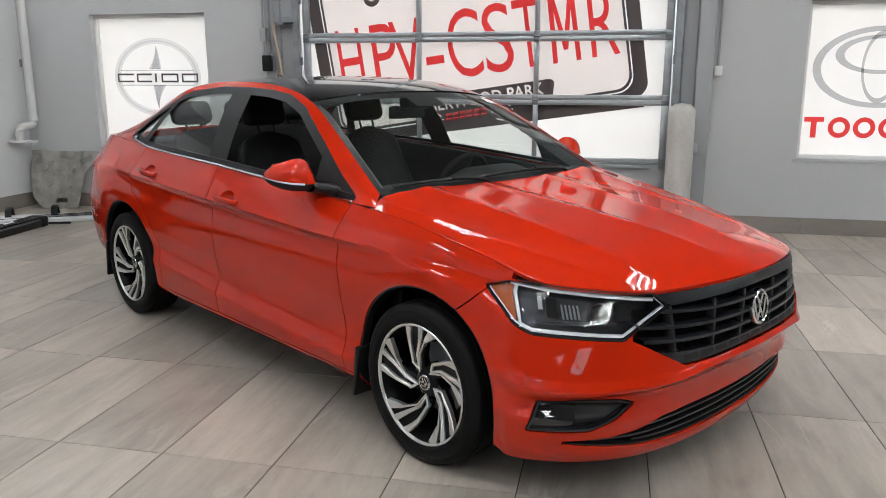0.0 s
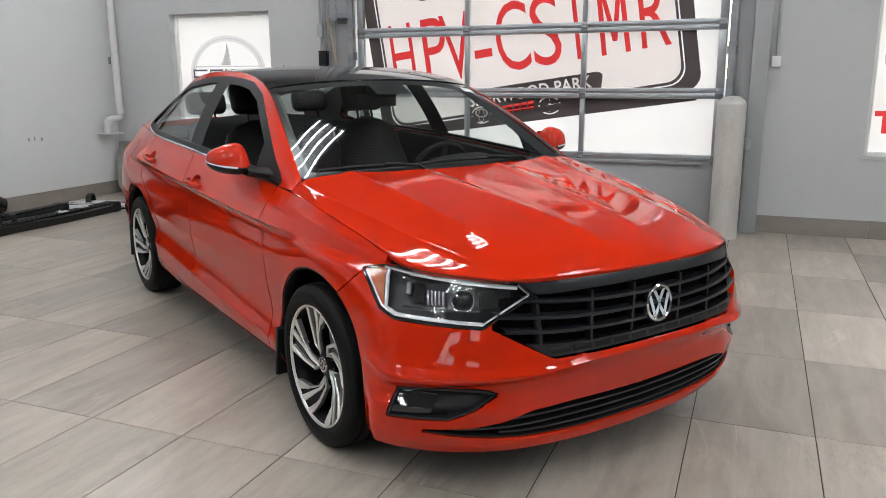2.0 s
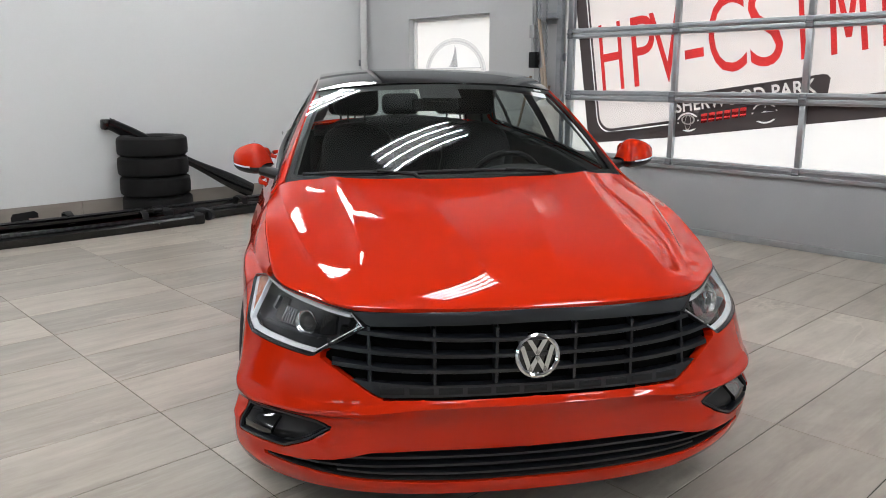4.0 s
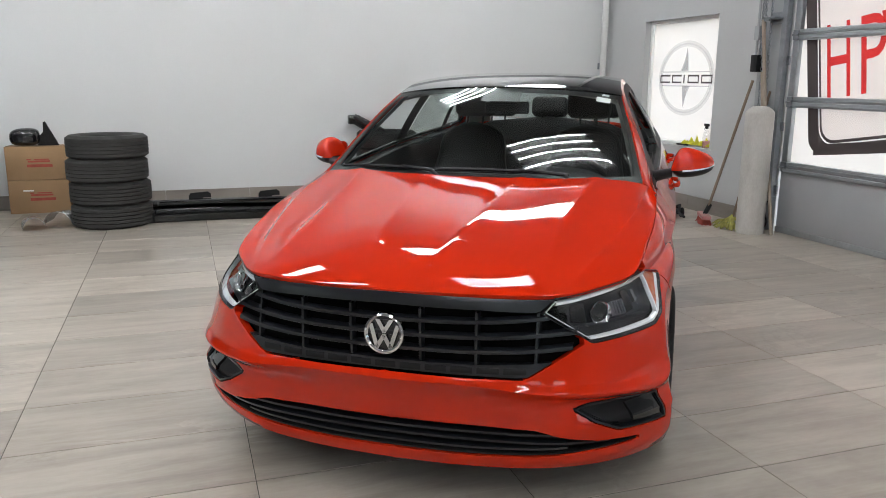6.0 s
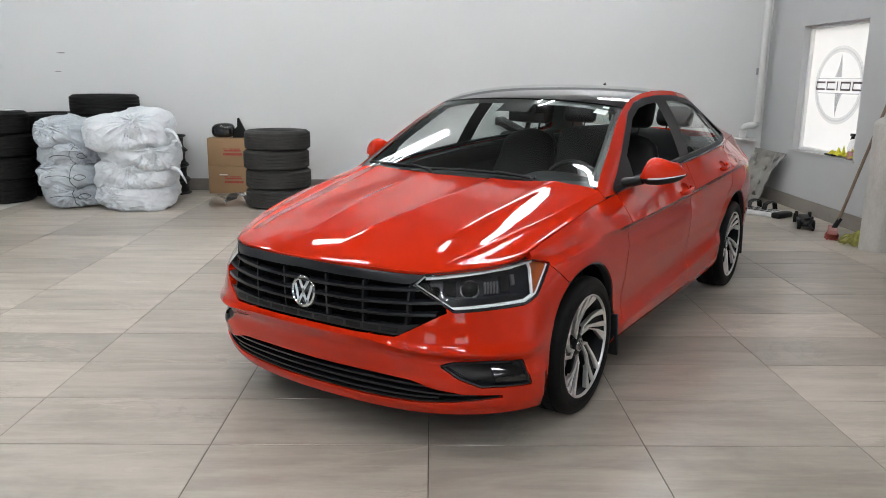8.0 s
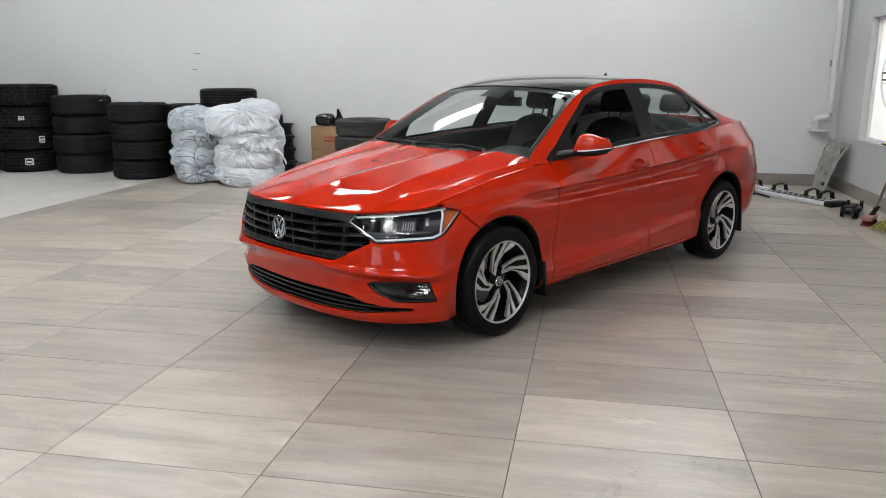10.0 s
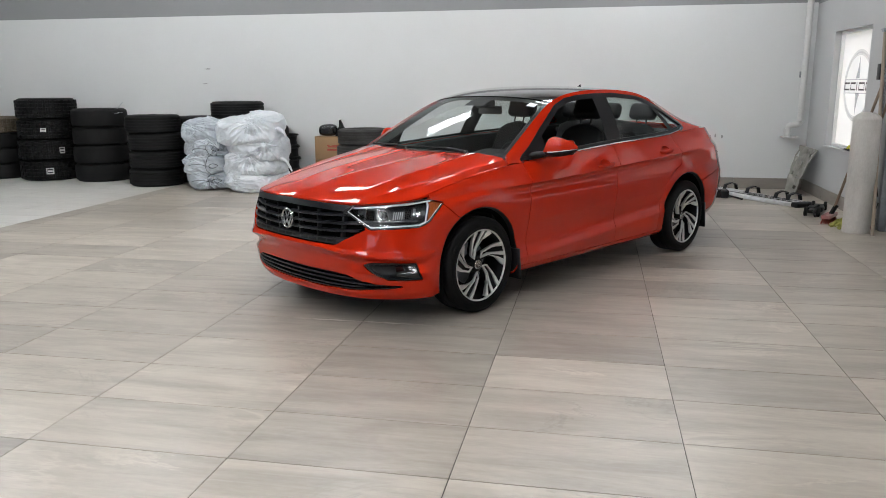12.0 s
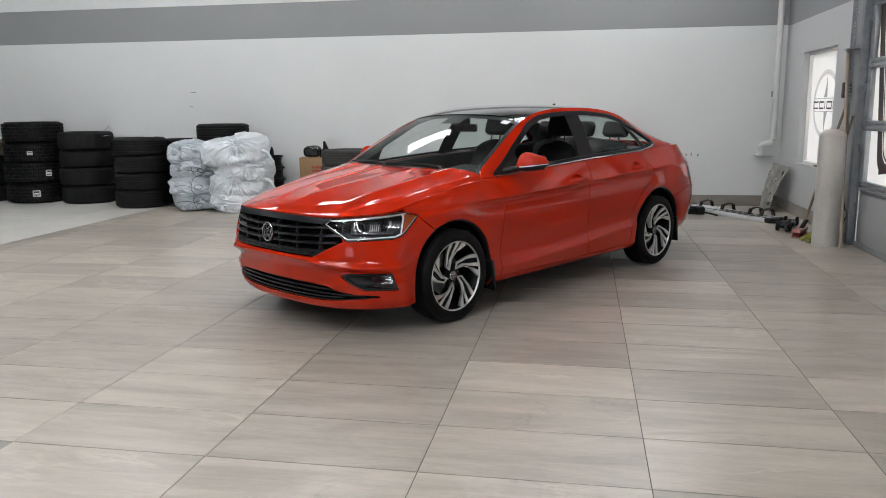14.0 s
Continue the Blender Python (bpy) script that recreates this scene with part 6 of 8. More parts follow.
def underbody(car):
    for cx, cz, r in ((0.0, 0.318, 0.40), (-2.686, 0.325, 0.405)):
        b = bmesh.new()
        pts = arc(cx, cz, r, -18, 198, 30)
        grid_mesh(b, [[(x, y, z) for x, z in pts] for y in (0.42, 0.62, 0.845)])
        c = b.verts.new((cx, 0.42, cz))
        ring_ = [b.verts.new((x, 0.42, z)) for x, z in pts]
        for p, q in zip(ring_, ring_[1:]):
            b.faces.new((p, q, c))
        pair("wheel_liner", b, M_DEEP, car)
    b = bmesh.new()
    box(b, (-3.55, -0.40, 0.18), (0.66, 0.30, 0.26), 0.02)
    box(b, (-2.25, -0.80, 0.19), (-0.42, 0.80, 0.25), 0.01)
    box(b, (0.40, -0.50, 0.18), (0.60, 0.50, 0.26), 0.02)
    box(b, (-3.55, -0.70, 0.28), (-3.10, 0.70, 0.40), 0.02)
    part("underbody", b, M_DEEP, car)
    # flat tray behind the bumper's lower edge
    b = bmesh.new()
    edge = [(x - 0.015, y - 0.012, z + 0.012) for x, y, z in SIDE[0] if x > 0.43]
    grid_mesh(b, [[(x, y * k, z) for x, y, z in edge] + [(0.43, edge[-1][1] * k, edge[-1][2])] for k in (1, 0, -1)] )
    part("undertray", b, M_DEEP, car)
    b = bmesh.new()
    box(b, (-0.30, -0.55, 0.25), (0.72, 0.55, 0.70), 0.03)
    part("engine_block", b, M_DEEP, car)
    # mud flaps behind the wheels
    for x, z0, z1, y0, y1 in ((-0.378, 0.15, 0.37, 0.72, 0.888), (-3.070, 0.165, 0.40, 0.72, 0.876)):
        b = bmesh.new()
        box(b, (x - 0.018, y0, z0), (x + 0.014, y1, z1), 0.007)
        for v in b.verts:
            if v.co.z > z1 - 0.05:
                v.co.x += 0.012
            if v.co.z < z0 + 0.05:
                v.co.x -= 0.014
                if v.co.x > x - 0.01:
                    v.co.x -= 0.014
        pair("mud_flap", b, M_BLACK, car, "black plastic mud flap")


def mirrors(car):
    ys = np.concatenate([np.linspace(0.80, 1.0, 21), 1.0 + 0.0455 * np.sin(np.linspace(0.1, 1, 12) * math.pi / 2)])
    top = curve([(0.80, 0, 1.078), (0.83, 0, 1.100), (0.87, 0, 1.111), (0.92, 0, 1.105), (0.97, 0, 1.092), (1.01, 0, 1.076), (1.035, 0, 1.058), (1.046, 0, 1.038)], 80)
    low = curve([(0.80, 0, 0.985), (0.85, 0, 0.973), (0.92, 0, 0.976), (0.98, 0, 0.986), (1.02, 0, 1.000), (1.046, 0, 1.020)], 80)

    def middle(y):
        return 1.008 + 0.020 * ((y - 0.80) / 0.245)**2

    def round_in(y):
        return math.sqrt(max(0.03, 1 - max(0.0, (0.85 - y) / 0.0508)**2))

    def span(y):
        """Rear and front of the housing."""
        t = (y - 0.80) / 0.2465
        rear = -0.782 - 0.012 * t
        return rear, rear + max(0.004, 0.150 * max(0.0, 1 - t**3.2)**0.6 * (0.80 + 0.20 * min(1, (y - 0.78) / 0.06)))

    def half(line, flip):
        b = bmesh.new()
        rows = []
        for y in ys:
            r, f = span(y)
            zs = middle(y)
            ze = float(np.interp(y, line[:, 0], line[:, 2]))
            ze = zs + (ze - zs) * round_in(y)
            ze = max(ze, zs + 0.001) if not flip else min(ze, zs - 0.0008)
            row = []
            for k in range(25):
                a = math.pi * k / 24
                ca, sa = math.cos(a), math.sin(a)
                row.append(((r + f) / 2 + (f - r) / 2 * math.copysign(abs(ca)**0.9, ca), y, zs + (ze - zs) * sa**0.9))
            rows.append(row)
        grid_mesh(b, rows)
        bmesh.ops.holes_fill(b, edges=[e for e in b.edges if e.is_boundary], sides=0)
        bmesh.ops.recalc_face_normals(b, faces=b.faces[:])
        return b
    caps = pair("door_mirror", half(top, False), M_PAINT, car, "orange-red door mirror with a turn signal strip", 50)
    pair_under("mirror_base", half(low, True), M_BLACK, caps, "black lower mirror housing")
    b = bmesh.new()
    rows = []
    for y in ys[6:]:
        r, f = span(y)
        zs = middle(y)
        w = 0.0055 * (1 - 0.5 * ((y - 0.83) / 0.22)**2)
        rows.append([(f - 0.012, y, zs - w), (f + 0.002, y + 0.0012, zs - w * 0.8), (f + 0.0028, y + 0.0015, zs), (f + 0.002, y + 0.0012, zs + w * 0.6), (f - 0.012, y, zs + w)])
    grid_mesh(b, rows)
    bmesh.ops.recalc_face_normals(b, faces=b.faces[:])
    pair_under("signal_strip", b, M_LED, caps, "pale turn signal strip")
    b = bmesh.new()
    rows = []
    for k in range(9):
        t = k / 8
        c = Vector((-0.660, 0.770, 0.975)).lerp(Vector((-0.71, 0.86, 0.993)), t)
        w, h = 0.085 - 0.03 * t, 0.028 - 0.006 * t
        rows.append([(c.x + w * math.cos(a) * 0.8, c.y, c.z + h * math.sin(a)) for a in [2 * math.pi * i / 16 for i in range(17)]])
    grid_mesh(b, rows)
    bmesh.ops.recalc_face_normals(b, faces=b.faces[:])
    pair_under("mirror_arm", b, M_BLACK, caps)
    b = bmesh.new()
    prism(b, round_outline(0.825, 0.985, 1.010, 1.085, 0.03), -0.797, -0.791, "x")
    pair_under("mirror_glass", b, M_CHROME, caps)
    # blunt short housings; the right one folded back a little
    for side, cap in enumerate(caps):
        for ob in [cap] + [c for c in cap.children if not c.name.startswith("mirror_arm")]:
            for v in ob.data.vertices:
                y = 1.049 - (1.046 - abs(v.co.y)) * 0.79
                if side == 0:
                    v.co.y = y
                else:
                    q = Matrix.Rotation(radians(-22), 2) @ Vector((v.co.x + 0.72, -(y - 0.80)))
                    v.co.x, v.co.y = q.x - 0.72, q.y - 0.772


def handles(car, tree):
    for x, z in HANDLES:
        b = bmesh.new()
        rows = []
        for k in range(13):
            t = k / 12
            xx = x + 0.105 - 0.21 * t
            h = LEFT.back(tree, -xx, z + 0.014 * (0.5 - t) * -1)
            out = 0.030 * (1 - abs(2 * t - 1)**4) + 0.004
            hh = 0.0165 * (1 - 0.4 * abs(2 * t - 1)**3)
            c = Vector((xx, h.y + out, h.z - 0.004))
            rows.append([(c.x, c.y + 0.009 * math.cos(a), c.z + hh * math.sin(a)) for a in [2 * math.pi * i / 14 for i in range(15)]])
        grid_mesh(b, rows)
        bmesh.ops.remove_doubles(b, verts=b.verts[:], dist=0.0002)
        bmesh.ops.holes_fill(b, edges=[e for e in b.edges if e.is_boundary], sides=0)
        bmesh.ops.recalc_face_normals(b, faces=b.faces[:])
        pair("door_handle", b, M_PAINT, car, "orange-red pull handle")
        b = patch(tree, LEFT, [(a * 1.0, c) for a, c in handle_cup(x, z)], -0.004, 16, 12)
        for v in b.verts:
            d = math.hypot((v.co.x - x) / 0.060, (v.co.z - z - 0.004) / 0.030)
            v.co.y -= 0.026 * max(0.0, 1 - d * d)
        pair("handle_cup", b, M_PAINT, car, "shadowed cup behind the handle")


def tail(car, tree):
    v = View((-1, 1.6, 0))
    poly = [v.flat(Vector(p)) for p in ((-3.30, 0.80, 0.86), (-3.36, 0.79, 0.955), (-3.55, 0.66, 0.975), (-3.62, 0.55, 0.96), (-3.63, 0.58, 0.84), (-3.50, 0.74, 0.825))]
    pair("tail_light", patch(tree, v, poly, 0.004, 20, 12, 0.012), M_TAIL, car, "red wrap-around tail light, paled as if reflecting a window")
    b = patch(BOTH_TREE, View((-1, 0, 0)), [(-0.45, 0.285), (0.45, 0.285), (0.50, 0.40), (-0.50, 0.40)], 0.004, 30, 6, 0.01)
    part("rear_valance", b, M_BLACK, car)




def fuel_flap(car):
    v = View((0, -1, 0))
    poly = [(v.flat(Vector((x, 0, z)))) for x, z in ((-2.87, 0.87), (-2.99, 0.875), (-3.03, 0.905), (-3.02, 0.965), (-2.98, 0.985), (-2.90, 0.98), (-2.865, 0.95))]
    part("fuel_flap", patch(BOTH_TREE, v, poly, 0.0015, 12, 12, 0.006), M_PAINT, car, "", 30)
    part("fuel_flap_gap", band(BOTH_TREE, v, poly, 0.004, 0.0008, 0.004, True), M_BLACK, car)


def build_car():
    global BOTH_TREE
    car = thing("car", "shiny orange-red compact sedan with black roof and open front windows", "car", CAR_AT, CAR_TURN)
    body, tree = build_body(car)
    whole = bmesh.new()
    grid_mesh(whole, SIDE)
    joined(whole)
    bmesh.ops.recalc_face_normals(whole, faces=whole.faces[:])
    BOTH_TREE = BVHTree.FromBMesh(whole)
    build_hood(car)
    build_upper(car)
    build_roof(car)
    front_end(car, tree)
    wheel_parts(car)
    underbody(car)
    mirrors(car)
    handles(car, tree)
    tail(car, tree)
    fuel_flap(car)
    return car, tree


# ---- inside the car ----
def cabin(car):
    def soft(b, lo, hi, r, m=None):
        return box(b, lo, hi, r, m, 4)
    # inner door panels, floor and bulkheads
    for s in (1, -1):
        b = bmesh.new()
        rows = []
        for x in np.linspace(-0.45, -2.95, 26):
            top = np.interp(-x, [-p[0] for p in B_LINE], [p[2] for p in B_LINE]) - 0.012
            half = np.interp(-x, [-p[0] for p in B_LINE], [p[1] for p in B_LINE])
            rows.append([(x, s * (half - 0.012), top), (x, s * (half - 0.05), top + 0.004), (x, s * (half - 0.075), top - 0.03), (x, s * (half - 0.075), 0.72), (x, s * (half - 0.12), 0.66), (x, s * (half - 0.07), 0.60), (x, s * (half - 0.07), 0.25)])
        grid_mesh(b, rows)
        part("door_trim", b, M_CABIN, car)
    # padded caps along the window line
    b = bmesh.new()
    belt = [p for p in SIDE[-1] if -2.95 < p[0] < -0.52]
    grid_mesh(b, [[(x, y - dy, z + dz) for x, y, z in belt] for dy, dz in ((0.006, 0.001), (0.03, 0.006), (0.075, 0.0), (0.085, -0.03), (0.085, -0.12))])
    pair("door_cap", b, M_CABIN, car)
    b = bmesh.new()
    box(b, (-2.95, -0.74, 0.24), (-0.25, 0.74, 0.30), 0.01)
    box(b, (-2.98, -0.72, 0.30), (-2.92, 0.72, 1.03), 0.01)
    box(b, (-3.25, -0.62, 1.0), (-2.75, 0.62, 1.045), 0.01)
    box(b, (-0.34, -0.72, 0.30), (-0.28, 0.72, 0.90), 0.01)
    part("cabin_floor", b, M_CABIN, car)
    # dashboard: a swept section with a rolled top
    b = bmesh.new()
    sec = [(-0.32, 0.905), (-0.50, 0.945), (-0.72, 0.955), (-0.90, 0.925), (-0.965, 0.88), (-0.96, 0.80), (-0.90, 0.70), (-0.84, 0.55), (-0.70, 0.45)]
    rows = []
    for y in np.linspace(-0.72, 0.72, 25):
        hood = 0.045 * math.exp(-((y - 0.36) / 0.17)**4)
        drop = 0.012 * (abs(y) / 0.72)**3
        rows.append([(x, y, z - drop + (hood if -0.95 < x < -0.6 and z > 0.9 else 0)) for x, z in sec])
    grid_mesh(b, rows)
    dash = part("dashboard", b, M_CABIN, car, "black soft-touch dashboard", 60)
    b = bmesh.new()
    box(b, (-0.975, -0.13, 0.80), (-0.955, 0.13, 0.905), 0.006)
    part("centre_screen", b, M_GLOSSBLACK, dash)
    b = bmesh.new()
    soft(b, (-1.75, -0.11, 0.30), (-0.85, 0.11, 0.58), 0.03)
    part("centre_console", b, M_CABIN, car)
    # steering wheel
    m = pose(-1.02, 0.36, 0.86, 0, -66, 0)
    b = bmesh.new()
    ring_ = [(0.185 + 0.016 * math.cos(a), 0.016 * math.sin(a)) for a in [2 * math.pi * i / 12 for i in range(12)]]
    lathe(b, ring_, 48, m, True)
    bmesh.ops.recalc_face_normals(b, faces=b.faces[:])
    wheel = part("steering_wheel", b, M_SEAT, car, "black leather steering wheel")
    b = bmesh.new()
    box(b, (-0.06, -0.07, -0.03), (0.06, 0.07, 0.012), 0.02, m)
    for lo, hi in (((-0.02, -0.18, -0.012), (0.02, 0.18, 0.006)), ((0.0, -0.02, -0.012), (0.18, 0.02, 0.004))):
        box(b, lo, hi, 0.006, m)
    part("wheel_hub", b, M_CABIN, wheel)

    def seat(x, y, bench=False, half=0.25, name="front_seat"):
        b = bmesh.new()
        soft(b, (x - 0.26, y - half, 0.42), (x + 0.27, y + half, 0.58), 0.06)
        for v in b.verts:
            v.co.z += 0.10 * (v.co.x - x)
        base = part(name, b, M_SEAT, car, "black leatherette seat", 60)
        b = bmesh.new()
        lean = Matrix.Translation((x - 0.22, y, 0.52)) @ Matrix.Rotation(radians(-20), 4, "Y")
        nz, nu = 18, 40
        rows = []
        for j in range(nz + 1):
            t = j / nz
            w = half * (0.86 + 0.14 * math.sin(math.pi * min(1, t * 1.5)) - (0.30 if not bench else 0.04) * max(0, (t - 0.72) / 0.28)**2)
            d = 0.075 * (1 - 0.35 * t)
            e = (1 - max(0, (t - 0.9) / 0.1)**2 * 0.75) if t > 0.9 else 1
            row = []
            for i in range(nu + 1):
                a = 2 * math.pi * i / nu
                ca, sa = math.cos(a), math.sin(a)
                yy = w * e * math.copysign(abs(sa)**0.6, sa)
                xx = d * e * math.copysign(abs(ca)**0.7, ca)
                if ca > 0 and not bench:
                    xx += 0.035 * (abs(yy) / half)**3 * (1 - t)
                row.append(lean @ Vector((xx, yy, 0.66 * t)))
            rows.append(row)
        grid_mesh(b, rows)
        bmesh.ops.remove_doubles(b, verts=b.verts[:], dist=0.0005)
        bmesh.ops.holes_fill(b, edges=[e for e in b.edges if e.is_boundary], sides=0)
        bmesh.ops.recalc_face_normals(b, faces=b.faces[:])
        part("backrest", b, M_SEAT, base, smooth=60)
        for hy in ((-0.38, 0.0, 0.38) if bench else (0,)):
            b = bmesh.new()
            hm = lean @ Matrix.Translation((0.01, hy, 0.80 if not bench else 0.74))
            hh = 0.10 if not bench else 0.075
            soft(b, (-0.05, -0.135, -hh), (0.05, 0.135, hh), 0.045, hm)
            for sy in (-0.05, 0.05):
                rod(b, hm @ Vector((0, sy, -hh - 0.07)), hm @ Vector((0, sy, -hh + 0.02)), 0.007)
            part("headrest", b, M_SEAT, base, smooth=60)
    seat(-1.42, 0.36)
    seat(-1.42, -0.36)
    seat(-2.28, 0.0, True, 0.62, "rear_bench")
    # headliner and inner pillar trim
    b = bmesh.new()
    rows = []
    for x in np.linspace(-1.02, -2.46, 22):
        zc = np.interp(-x, [-p[0] for p in ROOF_C], [p[1] for p in ROOF_C])
        i = np.argsort([p[0] for p in E_LINE])
        ez = np.interp(x, [E_LINE[k][0] for k in i], [E_LINE[k][2] for k in i])
        ey = np.interp(x, [E_LINE[k][0] for k in i], [E_LINE[k][1] for k in i])
        rows.append([(x, ey * 0.97 * k / 8, zc - 0.035 - (zc - ez - 0.0) * (abs(k) / 8)**3) for k in range(-8, 9)])
    grid_mesh(b, rows)
    part("headliner", b, M_HEADLINER, car, smooth=60)
    b = bmesh.new()
    G = UPPER.copy()
    G[:, :, 1] -= 0.045
    G[:, :, 2] -= 0.008
    grid_mesh(b, G)
    gone = [f for f in b.faces if inside((f.calc_center_median().x, f.calc_center_median().z + 0.006), P_DLO)]
    bmesh.ops.delete(b, geom=gone, context="FACES")
    pair("pillar_trim", b, M_PILLAR, car, "grey inner pillar trim")
    # rear view mirror, camera housing and sun visors
    b = bmesh.new()
    soft(b, (-1.075, -0.12, 1.235), (-1.05, 0.12, 1.30), 0.012)
    rod(b, (-1.06, 0, 1.29), (-1.02, 0, 1.345), 0.012)
    part("rear_view_mirror", b, M_CABIN, car)
    b = bmesh.new()
    soft(b, (-1.045, -0.075, 1.285), (-0.955, 0.075, 1.352), 0.02)
    part("camera_housing", b, M_CABIN, car)
    # wipers and cowl
    b = bmesh.new()
    rows = []
    for k in range(-12, 13):
        y = 0.74 * k / 12
        f = 1 - (y / 0.74)**2
        rows.append([(-0.300 - 0.055 * (1 - f), y, 0.960 - 0.012 * (1 - f)), (-0.335 - 0.055 * (1 - f), y, 0.966 - 0.008 * (1 - f)), (-0.385 - 0.055 * (1 - f), y, 0.992 - 0.002 * (1 - f))])
    grid_mesh(b, rows)
    part("cowl_panel", b, M_BLACK, car, "black plastic cowl panel")
    tree = WS_TREE
    for y0, y1, x1 in ((0.42, -0.20, -0.02), (-0.18, -0.66, -0.02)):
        pts = []
        for k in range(15):
            t = k / 14
            y = y0 + (y1 - y0) * t
            u = 0.004 + 0.012 * math.sin(math.pi * min(1, t * 0.9))
            o = Vector((-0.345 - 0.065 * (y / 0.75)**2 - 0.9 * u, y, 3))
            h = tree.ray_cast(o, Vector((0, 0, -1)))[0]
            if h is None:
                h = Vector((-0.42, y, 0.98))
            pts.append(h + Vector((0.006, 0, 0.009)))
        b = bmesh.new()
        tube(b, pts, 0.0075, 6)
        tube(b, [pts[0] + Vector((0.05, 0.02, -0.03)), pts[0] + Vector((0.02, -0.02, 0.0)), pts[5] + Vector((0.006, 0, 0.008))], [0.012, 0.009, 0.006], 8)
        part("wiper", b, M_BLACK, car, "black wiper")
    # small stickers at the top of the windshield
    for y0, y1, x, w in ((0.475, 0.545, -0.93, 0.05), (0.50, 0.535, -1.0, 0.02)):
        b = bmesh.new()
        row = []
        for xx in (x, x - w):
            r = []
            for y in (y0, y1):
                h = tree.ray_cast(Vector((xx, y, 3)), Vector((0, 0, -1)))[0] or Vector((xx, y, 1.3))
                r.append(h + Vector((0.002, 0, 0.003)))
            row.append(r)
        grid_mesh(b, row)
        part("sticker", b, M_STICKER, car, "pale paper sticker", 0)
    # roof antenna
    b = bmesh.new()
    rows = []
    for k in range(9):
        t = k / 8
        x = -2.18 - 0.11 * t
        h = 0.055 * t**1.4 * (1 - max(0, (t - 0.85) / 0.15) * 0.25) + 0.003
        w = 0.022 * math.sin(math.pi * min(0.95, 0.15 + 0.7 * t))
        z = np.interp(-x, [-p[0] for p in ROOF_C], [p[1] for p in ROOF_C]) - 0.002
        rows.append([(x, w, z), (x, w * 0.5, z + h * 0.6), (x, 0, z + h), (x, -w * 0.5, z + h * 0.6), (x, -w, z)])
    grid_mesh(b, rows)
    bmesh.ops.holes_fill(b, edges=[e for e in b.edges if e.is_boundary], sides=0)
    bmesh.ops.recalc_face_normals(b, faces=b.faces[:])
    part("roof_antenna", b, M_GLOSSBLACK, car, "small black roof antenna fin")


M_STICKER = material("pale_sticker", (0.72, 0.78, 0.76), rough=0.6, vary=0.1)
CAR, BODY_TREE = build_car()
glass_ob = next(o for o in CAR.children if o.name.startswith("windshield"))
ws = bmesh.new()
ws.from_mesh(glass_ob.data)
WS_TREE = BVHTree.FromBMesh(ws)
ws.free()
cabin(CAR)


# ---- tyres, bags, boxes and loose parts along the white wall ----
def tyre_mesh(r, w, kind):
    """A tyre lying flat, its base at z 0. kind: road (ribs), plain (fine tread) or lug (chunky blocks)."""
    bm = bmesh.new()
    h = w / 2
    side = [(0.60 * r, -h * 0.80), (0.66 * r, -h * 0.95), (0.80 * r, -h), (0.90 * r, -h * 0.97), (0.955 * r, -h * 0.84)]
    tread = []
    if kind == "road":
        n = 5
        for k in range(n):
            a, b = -0.78 + 1.56 * k / n, -0.78 + 1.56 * (k + 1) / n
            e = 0.985 + 0.015 * (1 - ((a + b) / 2)**2)
            tread += [(e * r, h * (a + 0.03)), (e * r, h * (b - 0.03))]
            if k < n - 1:
                tread += [(0.965 * r, h * (b - 0.015)), (0.965 * r, h * (b + 0.015))]
    elif kind == "lug":
        tread = [(0.975 * r, h * z) for z in (-0.80, -0.5, -0.17, 0.17, 0.5, 0.80)]
    else:
        tread = [(0.985 * r, -h * 0.75), (0.998 * r, -h * 0.4), (r, 0), (0.998 * r, h * 0.4), (0.985 * r, h * 0.75)]
    prof = side + tread + [(a, -b) for a, b in side[::-1]]
    seg = 84 if kind == "lug" else 64
    lathe(bm, prof, seg)
    lathe(bm, [(0.585 * r, -h * 0.80), (0.585 * r, h * 0.80)], seg)
    oriented_round(bm)
    if kind == "lug":
        bm.faces.ensure_lookup_table()
        pick_ = []
        for f in bm.faces:
            c = f.calc_center_median()
            rad = math.hypot(c.x, c.y)
            if rad > 0.955 * r:
                i = int((math.atan2(c.y, c.x) % (2 * math.pi)) / (2 * math.pi) * seg)
                j = int((c.z / h + 0.85) / 0.33)
                if (i + 2 * j) % 4 != 0:
                    pick_.append(f)
        res = bmesh.ops.extrude_discrete_faces(bm, faces=pick_)
        for f in res["faces"]:
            c = f.calc_center_median()
            n = Vector((c.x, c.y, 0)).normalized()
            for v in f.verts:
                v.co += n * 0.020 * r / 0.4 + (c - v.co) * 0.14
    for v in bm.verts:
        v.co.z += h
    me = bpy.data.meshes.new("tyre")
    bm.to_mesh(me)
    bm.free()
    me.shade_smooth()
    me.set_sharp_from_angle(angle=radians(30))
    return me


def tyre_stack(x, y, r, w, n, kind, mat, label, seed, wobble=0.018, z=0.0):
    rnd = random.Random(seed)
    me = tyre_mesh(r, w, kind)
    me.materials.append(mat)
    out = []
    for k in range(n):
        ob = tagged(new("tyre", me), label, "tyre", "stacked tyres")
        ob.matrix_world = pose(x + rnd.uniform(-wobble, wobble), y + rnd.uniform(-wobble, wobble), z + k * w * 0.985, 0, 0, rnd.uniform(0, 360))
        out.append(ob)
    return out


